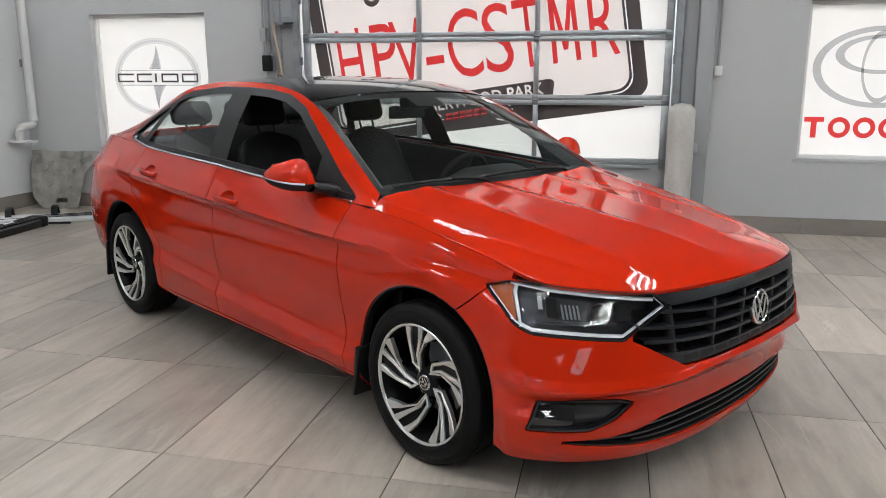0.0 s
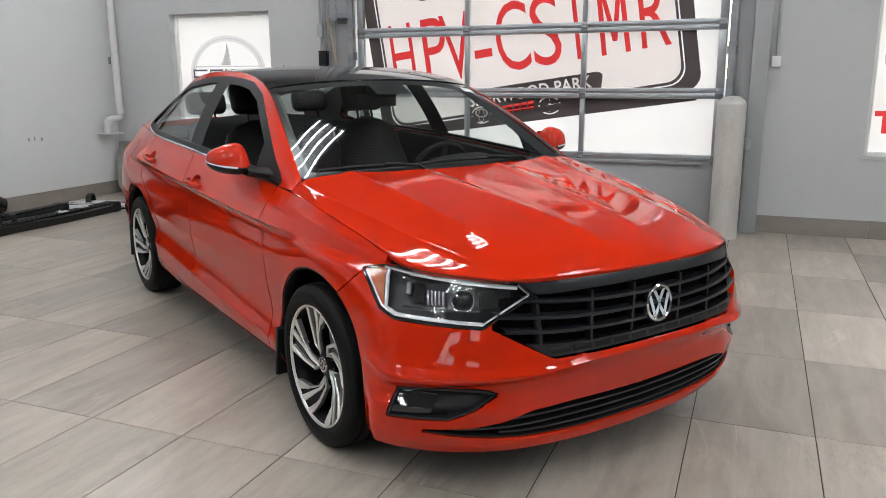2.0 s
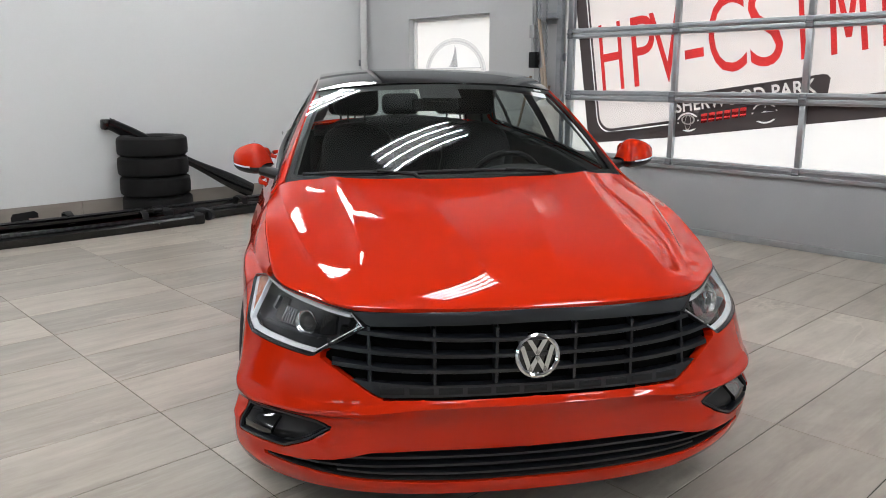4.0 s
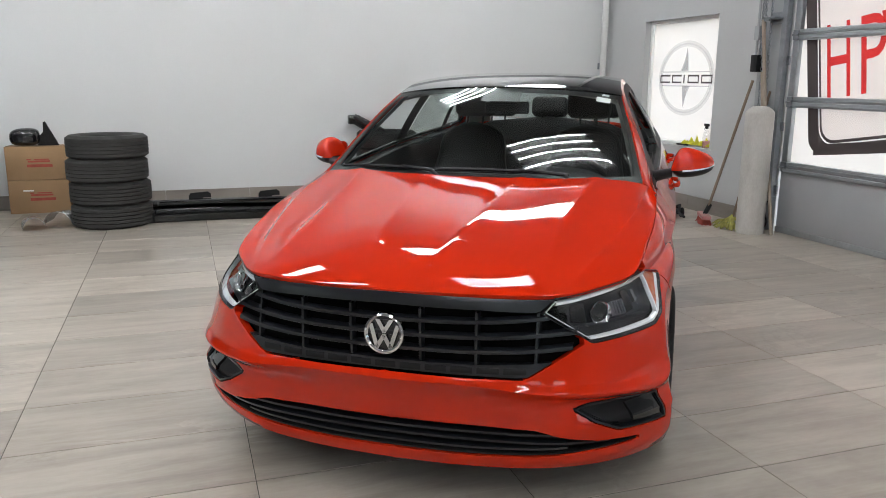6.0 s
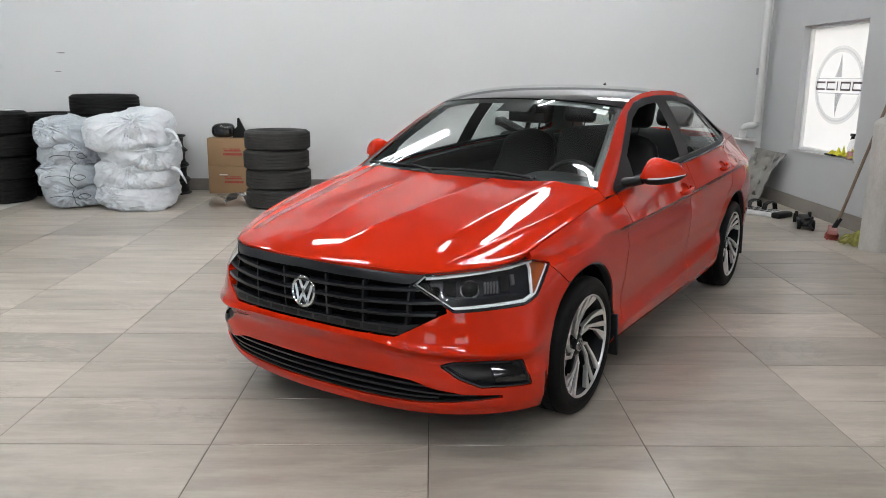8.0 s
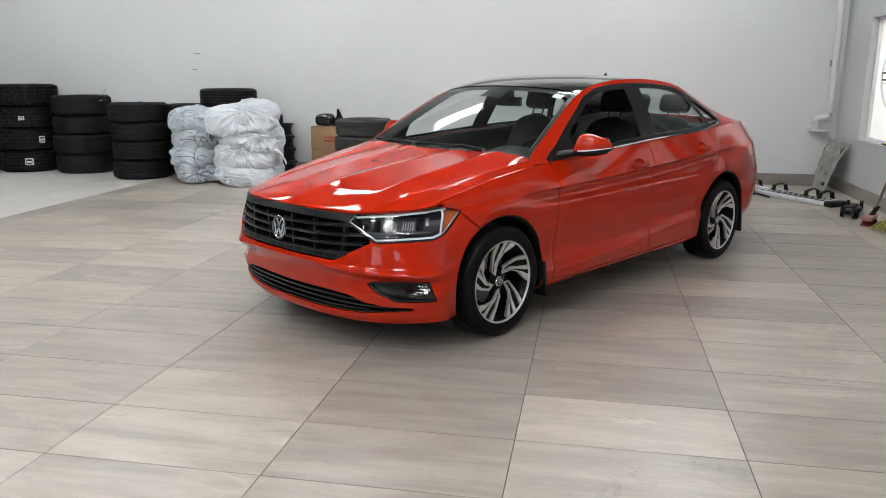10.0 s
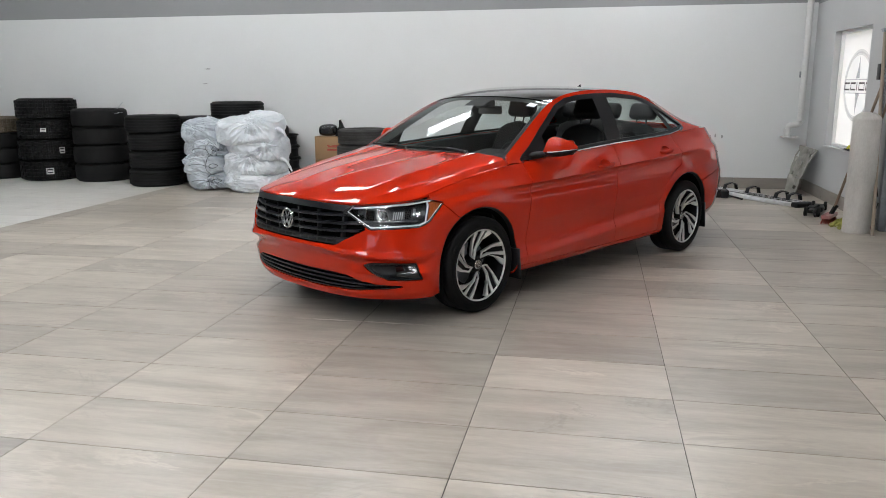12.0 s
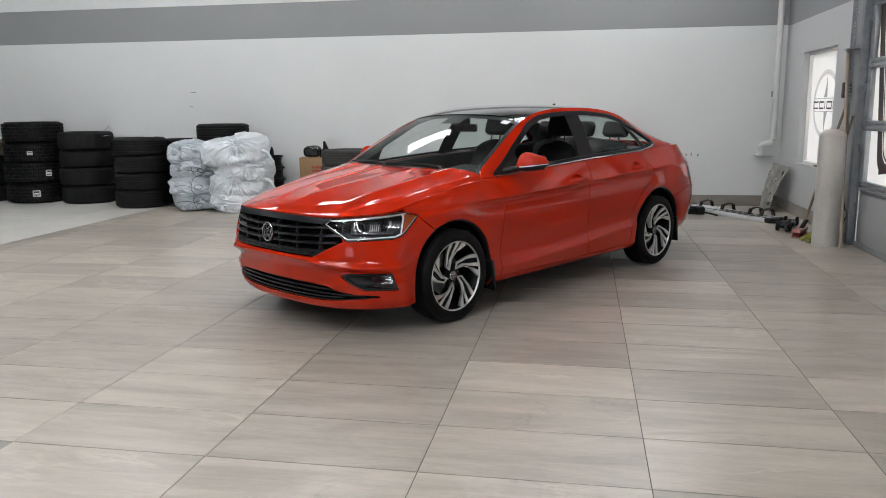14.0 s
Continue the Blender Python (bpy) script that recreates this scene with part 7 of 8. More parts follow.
def paper_label(ob, facing, r, z, w, h):
    """A small white label on a tyre's tread that faces a direction (degrees)."""
    bm = bmesh.new()
    turn = ob.matrix_world.to_euler().z
    a0 = radians(facing) - turn
    rows = [[((r + 0.004) * math.cos(a0 + w / r * (i / 4 - 0.5)), (r + 0.004) * math.sin(a0 + w / r * (i / 4 - 0.5)), zz) for i in range(5)] for zz in (z - h / 2, z + h / 2)]
    grid_mesh(bm, rows)
    p = part("paper_label", bm, M_PAPER, ob, "small white paper label", 0)
    bm = bmesh.new()
    for k, (lo, hi) in enumerate(((0.62, 0.85), (0.2, 0.35))):
        rows = [[((r + 0.006) * math.cos(a0 + w * 0.7 / r * (i / 4 - 0.5)), (r + 0.006) * math.sin(a0 + w * 0.7 / r * (i / 4 - 0.5)), z - h / 2 + h * q) for i in range(5)] for q in (lo, hi)]
        grid_mesh(bm, rows)
    part("print_bars", bm, M_INK, p, smooth=0)


def bag(x, y, z, r, h, seed, group, knot=None, mat=None, lift=0.0, scrawl=False, tail=False):
    """A tyre wrapped in a thin plastic bag: a slack puck with sharp folds that run to a gathered knot."""
    rnd = random.Random(seed)
    bm = bmesh.new()
    nu, nv = 240, 100
    turn, rise = knot if knot else (rnd.uniform(-60, 60), rnd.uniform(-0.3, 0.3))
    kd = Vector((math.cos(radians(turn)), math.sin(radians(turn)), rise)).normalized()
    sd = kd.cross(Vector((0, 0, 1))).normalized()
    ud = sd.cross(kd)
    off = Vector((rnd.uniform(0, 40), rnd.uniform(0, 40), rnd.uniform(0, 40)))
    rows = []
    for j in range(nv + 1):
        ph = math.pi * (j / nv - 0.5)
        row = []
        for i in range(nu):
            th = 2 * math.pi * i / nu
            cp, sp = math.cos(ph), math.sin(ph)
            rr = r * abs(cp)**0.40
            p = Vector((rr * math.cos(th), rr * math.sin(th), h / 2 * math.copysign(abs(sp)**0.70, sp)))
            flat_ = Vector((p.x / r, p.y / r, p.z / h))
            d = p.normalized()
            away = (flat_ - Vector((kd.x, kd.y, kd.z * 0.6))).length
            ang = math.atan2(d.dot(ud) * r / h * 0.7, d.dot(sd))
            around = Vector((math.cos(ang), math.sin(ang), 0.35 * away))
            ridge = max(0.0, 1 - 2.6 * abs(noise.noise(around * 3.1 + off)))**2 + 0.6 * max(0.0, 1 - 2.8 * abs(noise.noise(around * 6.3 - off)))**2
            star = (ridge - 0.25) * 0.036 * math.exp(-1.15 * away) * min(1, away / 0.12)
            q = flat_ * 1.7 + off + Vector((noise.noise(flat_ * 2.2 + off), noise.noise(flat_ * 2.2 - off), 0)) * 0.6
            folds = abs(noise.noise(q * 1.1)) * 0.045 + abs(noise.noise(q * 2.6)) * 0.016 + abs(noise.noise(Vector((q.x * 5, q.y * 5, q.z * 9)))) * 0.007
            big = noise.noise(flat_ * 1.3 + off) * 0.06
            p += d * (0.045 + big - folds + star)
            p += kd * (0.05 * math.exp(-(away / 0.09)**2) - 0.035 * math.exp(-((away - 0.2) / 0.14)**2))
            p.z += lift * 0.5 * (math.cos(th - 2.2) + 1) * max(0, sp)
            p.z = max(p.z, -h / 2 + 0.004)
            row.append(p)
        rows.append(row + row[:1])
    grid_mesh(bm, rows)
    bmesh.ops.remove_doubles(bm, verts=bm.verts[:], dist=0.0008)
    bmesh.ops.recalc_face_normals(bm, faces=bm.faces[:])
    tree = BVHTree.FromBMesh(bm)
    ob = part("wrapped_tyre", bm, mat or M_BAG, None, smooth=40)
    ob.matrix_world = pose(x, y, z + h / 2, rnd.uniform(-3, 3), rnd.uniform(-3, 3), 0)
    tagged(ob, "tyre wrapped in a crumpled white plastic bag" if mat is None else "tyre in a greyish plastic bag with black marker lines", "wrapped tyre", group)
    if tail:
        bm = bmesh.new()
        rows_ = []
        for k in range(15):
            w = k / 14
            c = Vector((0.16 + 0.02 * w, r * 0.98 + 0.17 * w, 0.05 - 0.13 * w + 0.05 * math.sin(3 * w)))
            f = 0.020 + 0.030 * w + 0.008 * math.sin(9 * w)
            rows_.append([c + Vector((f * math.cos(a), 0.4 * f * math.cos(a + 1), f * (1 + 0.3 * math.sin(3 * a + 4 * w)) * math.sin(a))) for a in [2 * math.pi * q / 14 for q in range(15)]])
        grid_mesh(bm, rows_)
        bmesh.ops.recalc_face_normals(bm, faces=bm.faces[:])
        part("twisted_end", bm, mat or M_BAG, ob, "loose twisted end of the bag")
    if scrawl:
        bm = bmesh.new()
        for cy, cz, a, b, k0, k1 in ((0.22, 0.0, 0.12, 0.14, 1.2, 4.2), (-0.02, -0.05, 0.16, 0.05, 0.4, 2.6), (0.20, -0.02, 0.05, 0.03, 0, 6.6)):
            pts = []
            for k in range(19):
                w = k0 + (k1 - k0) * k / 18
                hit = tree.ray_cast(Vector((2, cy + a * math.cos(w) * (1 + 0.1 * math.sin(3 * w + seed)), cz + b * math.sin(w))), Vector((-1, 0, 0)))[0]
                if hit is not None:
                    pts.append(hit + Vector((0.002, 0, 0)))
            if len(pts) > 3:
                tube(bm, pts, 0.0032, 5)
        part("marker_lines", bm, M_INK, ob, "black hand-drawn marker lines")
    return ob


def tyres_and_bags():
    lug = tyre_stack(-5.80, -3.79, 0.44, 0.325, 4, "lug", M_RUBBER_OLD, "chunky black off-road tyre stacked flat by the wall", 3)
    for k, (a, w, h) in enumerate(((35, 0.11, 0.10), (62, 0.085, 0.10), (28, 0.08, 0.06))):
        paper_label(lug[k], a, 0.447, 0.16, w, h)
    tyre_stack(-5.80, -2.84, 0.415, 0.285, 4, "plain", M_RUBBER_OLD, "worn black tyre stacked flat by the wall", 5)
    tyre_stack(-5.36, -1.62, 0.40, 0.265, 4, "road", M_RUBBER_OLD, "ribbed black tyre stacked flat by the wall", 7)
    tyre_stack(-5.97, -1.22, 0.335, 0.255, 4, "plain", M_RUBBER_OLD, "worn black tyre stacked behind a ribbed stack", 8, 0.01)
    tyre_stack(-5.87, -4.72, 0.41, 0.25, 3, "plain", M_RUBBER_OLD, "worn black tyre stacked flat by the wall", 9)
    tyre_stack(-5.87, -4.71, 0.40, 0.25, 1, "lug", M_RUBBER_BROWN, "dusty brown off-road tyre on a stack", 11, z=0.74)
    tyre_stack(-5.90, -0.52, 0.40, 0.25, 5, "road", M_RUBBER_OLD, "ribbed black tyre stacked behind the bags", 13)
    tyre_stack(-5.95, -0.06, 0.33, 0.222, 4, "plain", M_RUBBER_OLD, "worn black tyre stacked behind the bags", 15)
    tyre_stack(-5.16, 1.715, 0.372, 0.222, 4, "road", M_RUBBER_GREY, "dusty grey ribbed tyre in a short stack", 17, 0.012)
    tyre_stack(-5.94, 4.70, 0.352, 0.208, 4, "plain", M_RUBBER_OLD, "black tyre in a short stack by the wall", 19, 0.014)
    # bare rims on the floor behind the bags
    rim = bmesh.new()
    lathe(rim, [(0.20, 0.0), (0.215, 0.0), (0.22, 0.012), (0.19, 0.03), (0.18, 0.08), (0.19, 0.15), (0.22, 0.17), (0.218, 0.182), (0.20, 0.18)], 40)
    lathe(rim, [(0.02, 0.12), (0.18, 0.10)], 40)
    oriented_round(rim)
    rim = tagged(part("wheel_rim", rim, M_BLACK), "dull black steel wheel rim stacked flat", "wheel rim", "stacked rims")
    rim.matrix_world = pose(-6.06, 0.20, 0)
    for k in range(1, 4):
        copy_thing(rim, pose(-6.06 + 0.01 * (k % 2), 0.20 - 0.012 * k, 0.184 * k))
    for k, (dx, dy, kn) in enumerate(((0.0, 0.02, (20, 0.1)), (0.02, 0.0, (-50, 0.2)), (-0.01, 0.03, (40, 0.0)), (0.0, -0.02, (-20, 0.3)))):
        bag(-5.16 + dx, -0.63 + dy, 0.225 * k, 0.335, 0.275, 20 + k, "bagged tyres, lower pile", kn, M_BAG_GREY, 0.03 if k == 3 else 0, k in (0, 1, 2))
    for k, (dx, dy, z, r, h, kn, up) in enumerate(((0.0, 0.0, 0.0, 0.40, 0.30, (-35, 0.0), 0), (-0.01, -0.01, 0.23, 0.42, 0.33, (12, 0.35), 0), (0.02, 0.04, 0.45, 0.41, 0.36, (35, 0.15), 0), (0.03, -0.06, 0.66, 0.46, 0.34, (25, 0.35), 0.10))):
        bag(-5.00 + dx, 0.17 + dy, z, r, h, 40 + k, "bagged tyres, tall pile", kn, None, up, False, k in (1, 3))
    # clear wrap and a wire left on top of a stack
    bm = bmesh.new()
    tube(bm, [(-5.9, -2.62, 1.05), (-5.88, -2.60, 1.10), (-5.85, -2.5, 1.15), (-5.83, -2.42, 1.22)], 0.006, 6)
    tagged(part("wire", bm, M_ALU), "bent grey wire on top of a tyre stack", "wire")
    bm = bmesh.new()
    for k in range(3):
        rows = [[(-5.86 + 0.05 * u + 0.02 * k, -2.72 + 0.06 * v + 0.05 * k, 1.052 + 0.05 * abs(noise.noise(Vector((u, v, k * 3.1))))) for v in range(5)] for u in range(5)]
        grid_mesh(bm, rows)
    tagged(part("plastic_wrap", bm, M_BAG), "crumpled clear plastic wrap on a tyre stack", "plastic wrap")
    bm = bmesh.new()
    box(bm, (-5.50, -1.50, 1.058), (-5.25, -1.33, 1.063), 0.001, segs=1)
    box(bm, (-5.35, -1.88, 1.058), (-5.20, -1.62, 1.062), 0.001, segs=1)
    tagged(part("paper_sheet", bm, M_PAPER), "white paper sheets on a tyre stack", "paper")


def boxes_and_parts():
    for k in range(2):
        z = 0.352 * k
        c = thing("cardboard_box", "brown cardboard carton with red print by the wall", "box", (0, 0, 0), 0, "cartons")
        bm = bmesh.new()
        box(bm, (-6.30, 0.66, z + 0.001), (-6.03, 1.24, z + 0.350), 0.006)
        part("carton", bm, M_CARD, c)
        bm = bmesh.new()
        box(bm, (-6.19, 0.655, z + 0.3485), (-6.14, 1.245, z + 0.3525), 0.001, segs=1)
        part("tape", bm, M_TAPE, c)
        bm = bmesh.new()
        for a, b, lo, hi in ((0.86, 1.10, 0.135, 0.165), (0.87, 1.08, 0.185, 0.205), (0.86, 0.90, 0.21, 0.222), (0.93, 1.07, 0.21, 0.222)):
            box(bm, (-6.0305, a, z + lo), (-6.0285, b, z + hi))
        part("print_bars", bm, M_REDINK, c, "faded red printed bars", 0)
        if k == 0:
            bm = bmesh.new()
            box(bm, (-6.0305, 0.80, z + 0.235), (-6.027, 0.90, z + 0.25))
            part("torn_tape", bm, M_PAPER, c, smooth=0)
    # spare door mirror on the cartons
    mir = thing("spare_mirror", "loose glossy black door mirror lying on the cartons", "car mirror", (-6.13, 0.90, 0.706), 0)
    bm = bmesh.new()
    g = bmesh.ops.create_uvsphere(bm, u_segments=32, v_segments=18, radius=1)
    for v in g["verts"]:
        x, y, z = v.co
        v.co = Vector((0.085 * math.copysign(abs(x)**0.75, x), 0.145 * math.copysign(abs(y)**0.6, y) - 0.05, 0.092 * math.copysign(abs(z)**0.6, z) + 0.092))
        v.co.z -= 0.02 * max(0, -v.co.y / 0.19)**2 * (v.co.z > 0.09)
    part("shell", bm, M_GLOSSBLACK, mir)
    bm = bmesh.new()
    prism(bm, round_outline(-0.135, 0.03, 0.05, 0.145, 0.03), -0.088, -0.080, "x")
    part("mirror_glass", bm, M_CHROME, mir)
    bm = bmesh.new()
    prism(bm, [(0.07, 0.0), (0.27, 0.0), (0.25, 0.05), (0.155, 0.25), (0.135, 0.24), (0.13, 0.14), (0.08, 0.09)], -0.012, 0.022, "x")
    part("foot", bm, M_BLACK_SHINY, mir)
    # two bright curved heat shields on the floor
    for k, (x, y, turn, l, w) in enumerate(((-5.10, 1.02, 12, 0.34, 0.17), (-5.22, 1.26, -6, 0.40, 0.22))):
        bm = bmesh.new()
        rows = []
        for i in range(13):
            a = math.pi * (0.08 + 0.84 * i / 12)
            rows.append([(l * (t - 0.5), -w * 0.62 * math.cos(a), w * 0.75 * math.sin(a) * (0.7 + 0.3 * t) + 0.004) for t in [q / 8 for q in range(9)]])
        grid_mesh(bm, rows)
        bmesh.ops.recalc_face_normals(bm, faces=bm.faces[:])
        bmesh.ops.solidify(bm, geom=bm.faces[:], thickness=0.004)
        ob = tagged(part("metal_shield", bm, M_SHIELD), "curved bright metal shield lying on the floor", "metal part", "metal shields")
        ob.matrix_world = pose(x, y, 0, 0, 0, turn)


def running_board(name, a, b, width, height, mats, brackets, label, group="", flip=1):
    """A long step bar on the floor, with end caps and mounting brackets."""
    a, b = Vector(a), Vector(b)
    d = (b - a)
    L = d.length
    turn = math.degrees(math.atan2(d.y, d.x))
    t = thing(name, label, "running board", a, turn, group)
    bm = bmesh.new()
    sec = [(-width / 2, 0.012), (-width / 2 + 0.012, 0), (width / 2 - 0.012, 0), (width / 2, 0.012), (width / 2, height * 0.55), (width / 2 - 0.02, height), (width * 0.1, height * 0.94), (-width * 0.3, height), (-width / 2, height * 0.7)]
    rows = []
    for k in range(13):
        x = 0.05 + (L - 0.1) * k / 12
        rows.append([(x, p[0], p[1] + 0.006 * math.sin(k * 0.6)) for p in sec + sec[:1]])
    grid_mesh(bm, rows)
    bmesh.ops.recalc_face_normals(bm, faces=bm.faces[:])
    part("bar", bm, mats[0], t)
    for x0, x1 in ((-0.02, 0.09), (L - 0.09, L + 0.02)):
        bm = bmesh.new()
        box(bm, (x0, -width / 2 - 0.006, 0), (x1, width / 2 + 0.006, height * 1.06), 0.022, segs=3)
        part("end_cap", bm, mats[1], t)
    for k in range(3):
        bm = bmesh.new()
        y = -width * 0.34 + width * 0.27 * k
        box(bm, (0.1, y - 0.010, height * 0.93), (L - 0.1, y + 0.010, height * 1.03), 0.003)
        part("tread_strip", bm, mats[1], t)
    for x in brackets:
        bm = bmesh.new()
        y = flip * width * 0.3
        pts = [(x, y - flip * 0.09, height), (x, y - flip * 0.07, height + 0.06), (x, y + flip * 0.02, height + 0.085), (x, y + flip * 0.10, height + 0.06), (x, y + flip * 0.12, height - 0.01)]
        for p, q in zip(pts, pts[1:]):
            mid = (Vector(p) + Vector(q)) / 2
            ln = (Vector(q) - Vector(p)).length
            ang = math.degrees(math.atan2(q[2] - p[2], q[1] - p[1]))
            box(bm, (-0.03, -ln / 2 - 0.004, -0.005), (0.03, ln / 2 + 0.004, 0.005), 0.003, Matrix.Translation(mid) @ Matrix.Rotation(radians(ang), 4, "X"))
        part("bracket", bm, mats[1], t)
    return t


def floor_parts():
    black = (M_BLACK_SHINY, M_BLACK)
    running_board("running_board", (-5.16, 2.02, 0), (-5.10, 4.76, 0), 0.17, 0.10, black, (2.2,), "black plastic running board lying by the wall", "running boards")
    rear = running_board("running_board", (-5.42, 2.00, 0), (-5.32, 4.55, 0), 0.16, 0.14, black, (1.6,), "black running board with metal brackets", "running boards", -1)
    # upright slotted mounting plates on the rear board
    for x in (0.55, 1.25):
        bm = bmesh.new()
        prism(bm, [(x - 0.11, 0.12), (x - 0.11, 0.22), (x - 0.09, 0.25), (x + 0.08, 0.262), (x + 0.11, 0.24), (x + 0.11, 0.20), (x + 0.03, 0.20), (x + 0.03, 0.17), (x - 0.04, 0.17), (x - 0.05, 0.12)], -0.06, -0.052, "y")
        part("bracket", bm, M_BLACK, rear, "upright slotted plate")
    running_board("running_board", (-5.285, 2.06, 0.14), (-5.20, 4.40, 0.10), 0.13, 0.05, black, (), "black plastic running board lying across two others", "running boards")
    running_board("running_board", (-5.30, 4.86, 0), (-5.34, 6.62, 0), 0.17, 0.10, black, (0.5,), "black plastic running board lying by the wall", "running boards")
    running_board("running_board", (-5.52, 4.50, 0), (-5.60, 6.20, 0), 0.13, 0.13, black, (), "black plastic running board lying by the wall", "running boards")
    running_board("running_board", (-5.99, 6.50, 0), (-4.58, 7.40, 0), 0.25, 0.060, (M_ALU_LIGHT, M_BLACK), (0.30, 0.72, 1.22, 1.42), "silver aluminium running board with black brackets", "running boards")
    bm = bmesh.new()
    tube(bm, [(-5.75, 6.55, 0.012), (-5.55, 6.58, 0.012), (-5.35, 6.70, 0.012), (-5.12, 6.78, 0.012)], 0.012, 8)
    tagged(part("hose", bm, M_BLACK), "short black hose on the floor", "hose")
    bm = bmesh.new()
    lathe(bm, [(0.03, 0), (0.055, 0.0), (0.055, 0.06), (0.03, 0.06)], 20, pose(-5.20, 4.93, 0.055, 90, 0, 30))
    lathe(bm, [(0.0005, 0.02), (0.03, 0.02)], 20, pose(-5.20, 4.93, 0.055, 90, 0, 30))
    tagged(part("caster_wheel", bm, M_BLACK), "small dark wheel beside the running boards", "wheel")
    for k, (x, y) in enumerate(((-5.33, 5.85), (-5.35, 6.12))):
        bm = bmesh.new()
        rows = [[(x + 0.018 * u, y + 0.03 * v, 0.104 + 0.03 * abs(noise.noise(Vector((u * 0.7, v * 0.7, k * 5.0))))) for v in range(5)] for u in range(5)]
        grid_mesh(bm, rows)
        tagged(part("plastic_scrap", bm, M_BAG), "scrap of clear plastic on a running board", "plastic wrap")
    # long black fender liner leaning on the wall behind the tyre stack
    bm = bmesh.new()
    rows = []
    for k in range(15):
        t = k / 14
        c = Vector((-6.21, 4.36, 0.93)).lerp(Vector((-6.03, 5.86, 0.10)), t)
        w = 0.055 + 0.012 * math.sin(9 * t) + 0.02 * max(0, t - 0.6) / 0.4
        rows.append([c + Vector((0.05 * math.cos(a), 0.35 * w * math.sin(a), w * math.sin(a) + 0.02)) for a in [math.pi * (q / 8 - 0.5) for q in range(9)]])
    grid_mesh(bm, rows)
    bmesh.ops.recalc_face_normals(bm, faces=bm.faces[:])
    bmesh.ops.solidify(bm, geom=bm.faces[:], thickness=0.006)
    box(bm, (-6.29, 4.30, 0.88), (-6.19, 4.44, 0.99), 0.02, segs=2)
    box(bm, (-6.10, 5.70, 0.0), (-5.98, 6.12, 0.045), 0.015, segs=2)
    for v in bm.verts:
        v.co.z = max(v.co.z, 0.0)
    tagged(part("trim_panel", bm, M_BLACK_SHINY), "long black plastic body trim leaning on the wall", "trim panel")
    # grey engine under-tray leaning in the corner
    bm = bmesh.new()
    out = [(-0.44, 0.66), (0.44, 0.66), (0.42, 0.60), (0.26, 0.40), (0.22, 0.02), (-0.22, 0.0), (-0.36, 0.12), (-0.42, 0.42)]
    nx, nz = 40, 30
    rows = [[(-0.46 + 0.92 * i / nx, 0.03 * math.exp(-((i / nx - 0.5) / 0.22)**4) + 0.018 * noise.noise(Vector((i * 0.22, j * 0.25, 1.0))) + 0.016 * (1 if 0.35 < i / nx < 0.62 and 0.62 < j / nz < 0.88 else 0), -0.01 + 0.68 * j / nz) for i in range(nx + 1)] for j in range(nz + 1)]
    grid_mesh(bm, rows)
    slots = [[(0.20, 0.50), (0.36, 0.58), (0.34, 0.62), (0.18, 0.55)], [(-0.38, 0.50), (-0.30, 0.50), (-0.30, 0.60), (-0.36, 0.60)], [(-0.10, 0.08), (0.08, 0.08), (0.06, 0.13), (-0.08, 0.13)]]
    gone = [f for f in bm.faces if not inside((f.calc_center_median().x, f.calc_center_median().z), out) or any(inside((f.calc_center_median().x, f.calc_center_median().z), s) for s in slots)]
    bmesh.ops.delete(bm, geom=gone, context="FACES")
    for v in bm.verts:
        if v.is_boundary:
            p = (v.co.x, v.co.z)
            near = [nearest(p, o + o[:1]) for o in [out] + slots]
            q = min(near, key=lambda c: (c[0] - p[0])**2 + (c[1] - p[1])**2)
            v.co.x, v.co.z = q
    for x, z, r in ((-0.22, 0.46, 0.022), (0.12, 0.44, 0.022), (-0.15, 0.28, 0.018), (0.10, 0.25, 0.018)):
        lathe(bm, [(0.0005, 0.012), (r, 0.012), (r, 0.0)], 16, pose(x, -0.02, z, 90, 0, 0))
    bmesh.ops.solidify(bm, geom=bm.faces[:], thickness=0.006)
    ob = tagged(part("under_tray", bm, M_TRAY, smooth=35), "dusty grey plastic engine under-tray leaning in the corner", "car part")
    ob.matrix_world = pose(-5.80, 7.50, 0.005, -17, 0, 0)
    # dark bundle of parts by the skirting
    bundle = thing("roller_dolly", "small black wheeled dolly on the floor", "dolly", (-4.15, 7.42, 0), -22)
    bm = bmesh.new()
    box(bm, (-0.30, -0.05, 0.035), (0.28, 0.05, 0.075), 0.012)
    box(bm, (-0.08, -0.085, 0.03), (0.10, 0.085, 0.085), 0.02)
    part("frame", bm, M_BLACK, bundle)
    for x, y in ((-0.30, -0.07), (-0.30, 0.06), (0.26, -0.07), (0.26, 0.06), (-0.16, -0.09)):
        bm = bmesh.new()
        lathe(bm, [(0.018, -0.016), (0.048, -0.016), (0.052, -0.010), (0.052, 0.010), (0.048, 0.016), (0.018, 0.016)], 20, pose(x, y, 0.052, 90, 0, 0))
        oriented_round(bm)
        part("wheel", bm, M_RUBBER, bundle)
    bm = bmesh.new()
    tube(bm, [(0.1, 0.0, 0.08), (0.2, 0.05, 0.12), (0.3, 0.02, 0.06), (0.42, 0.05, 0.03)], 0.014, 8)
    part("strap", bm, M_BLACK, bundle)


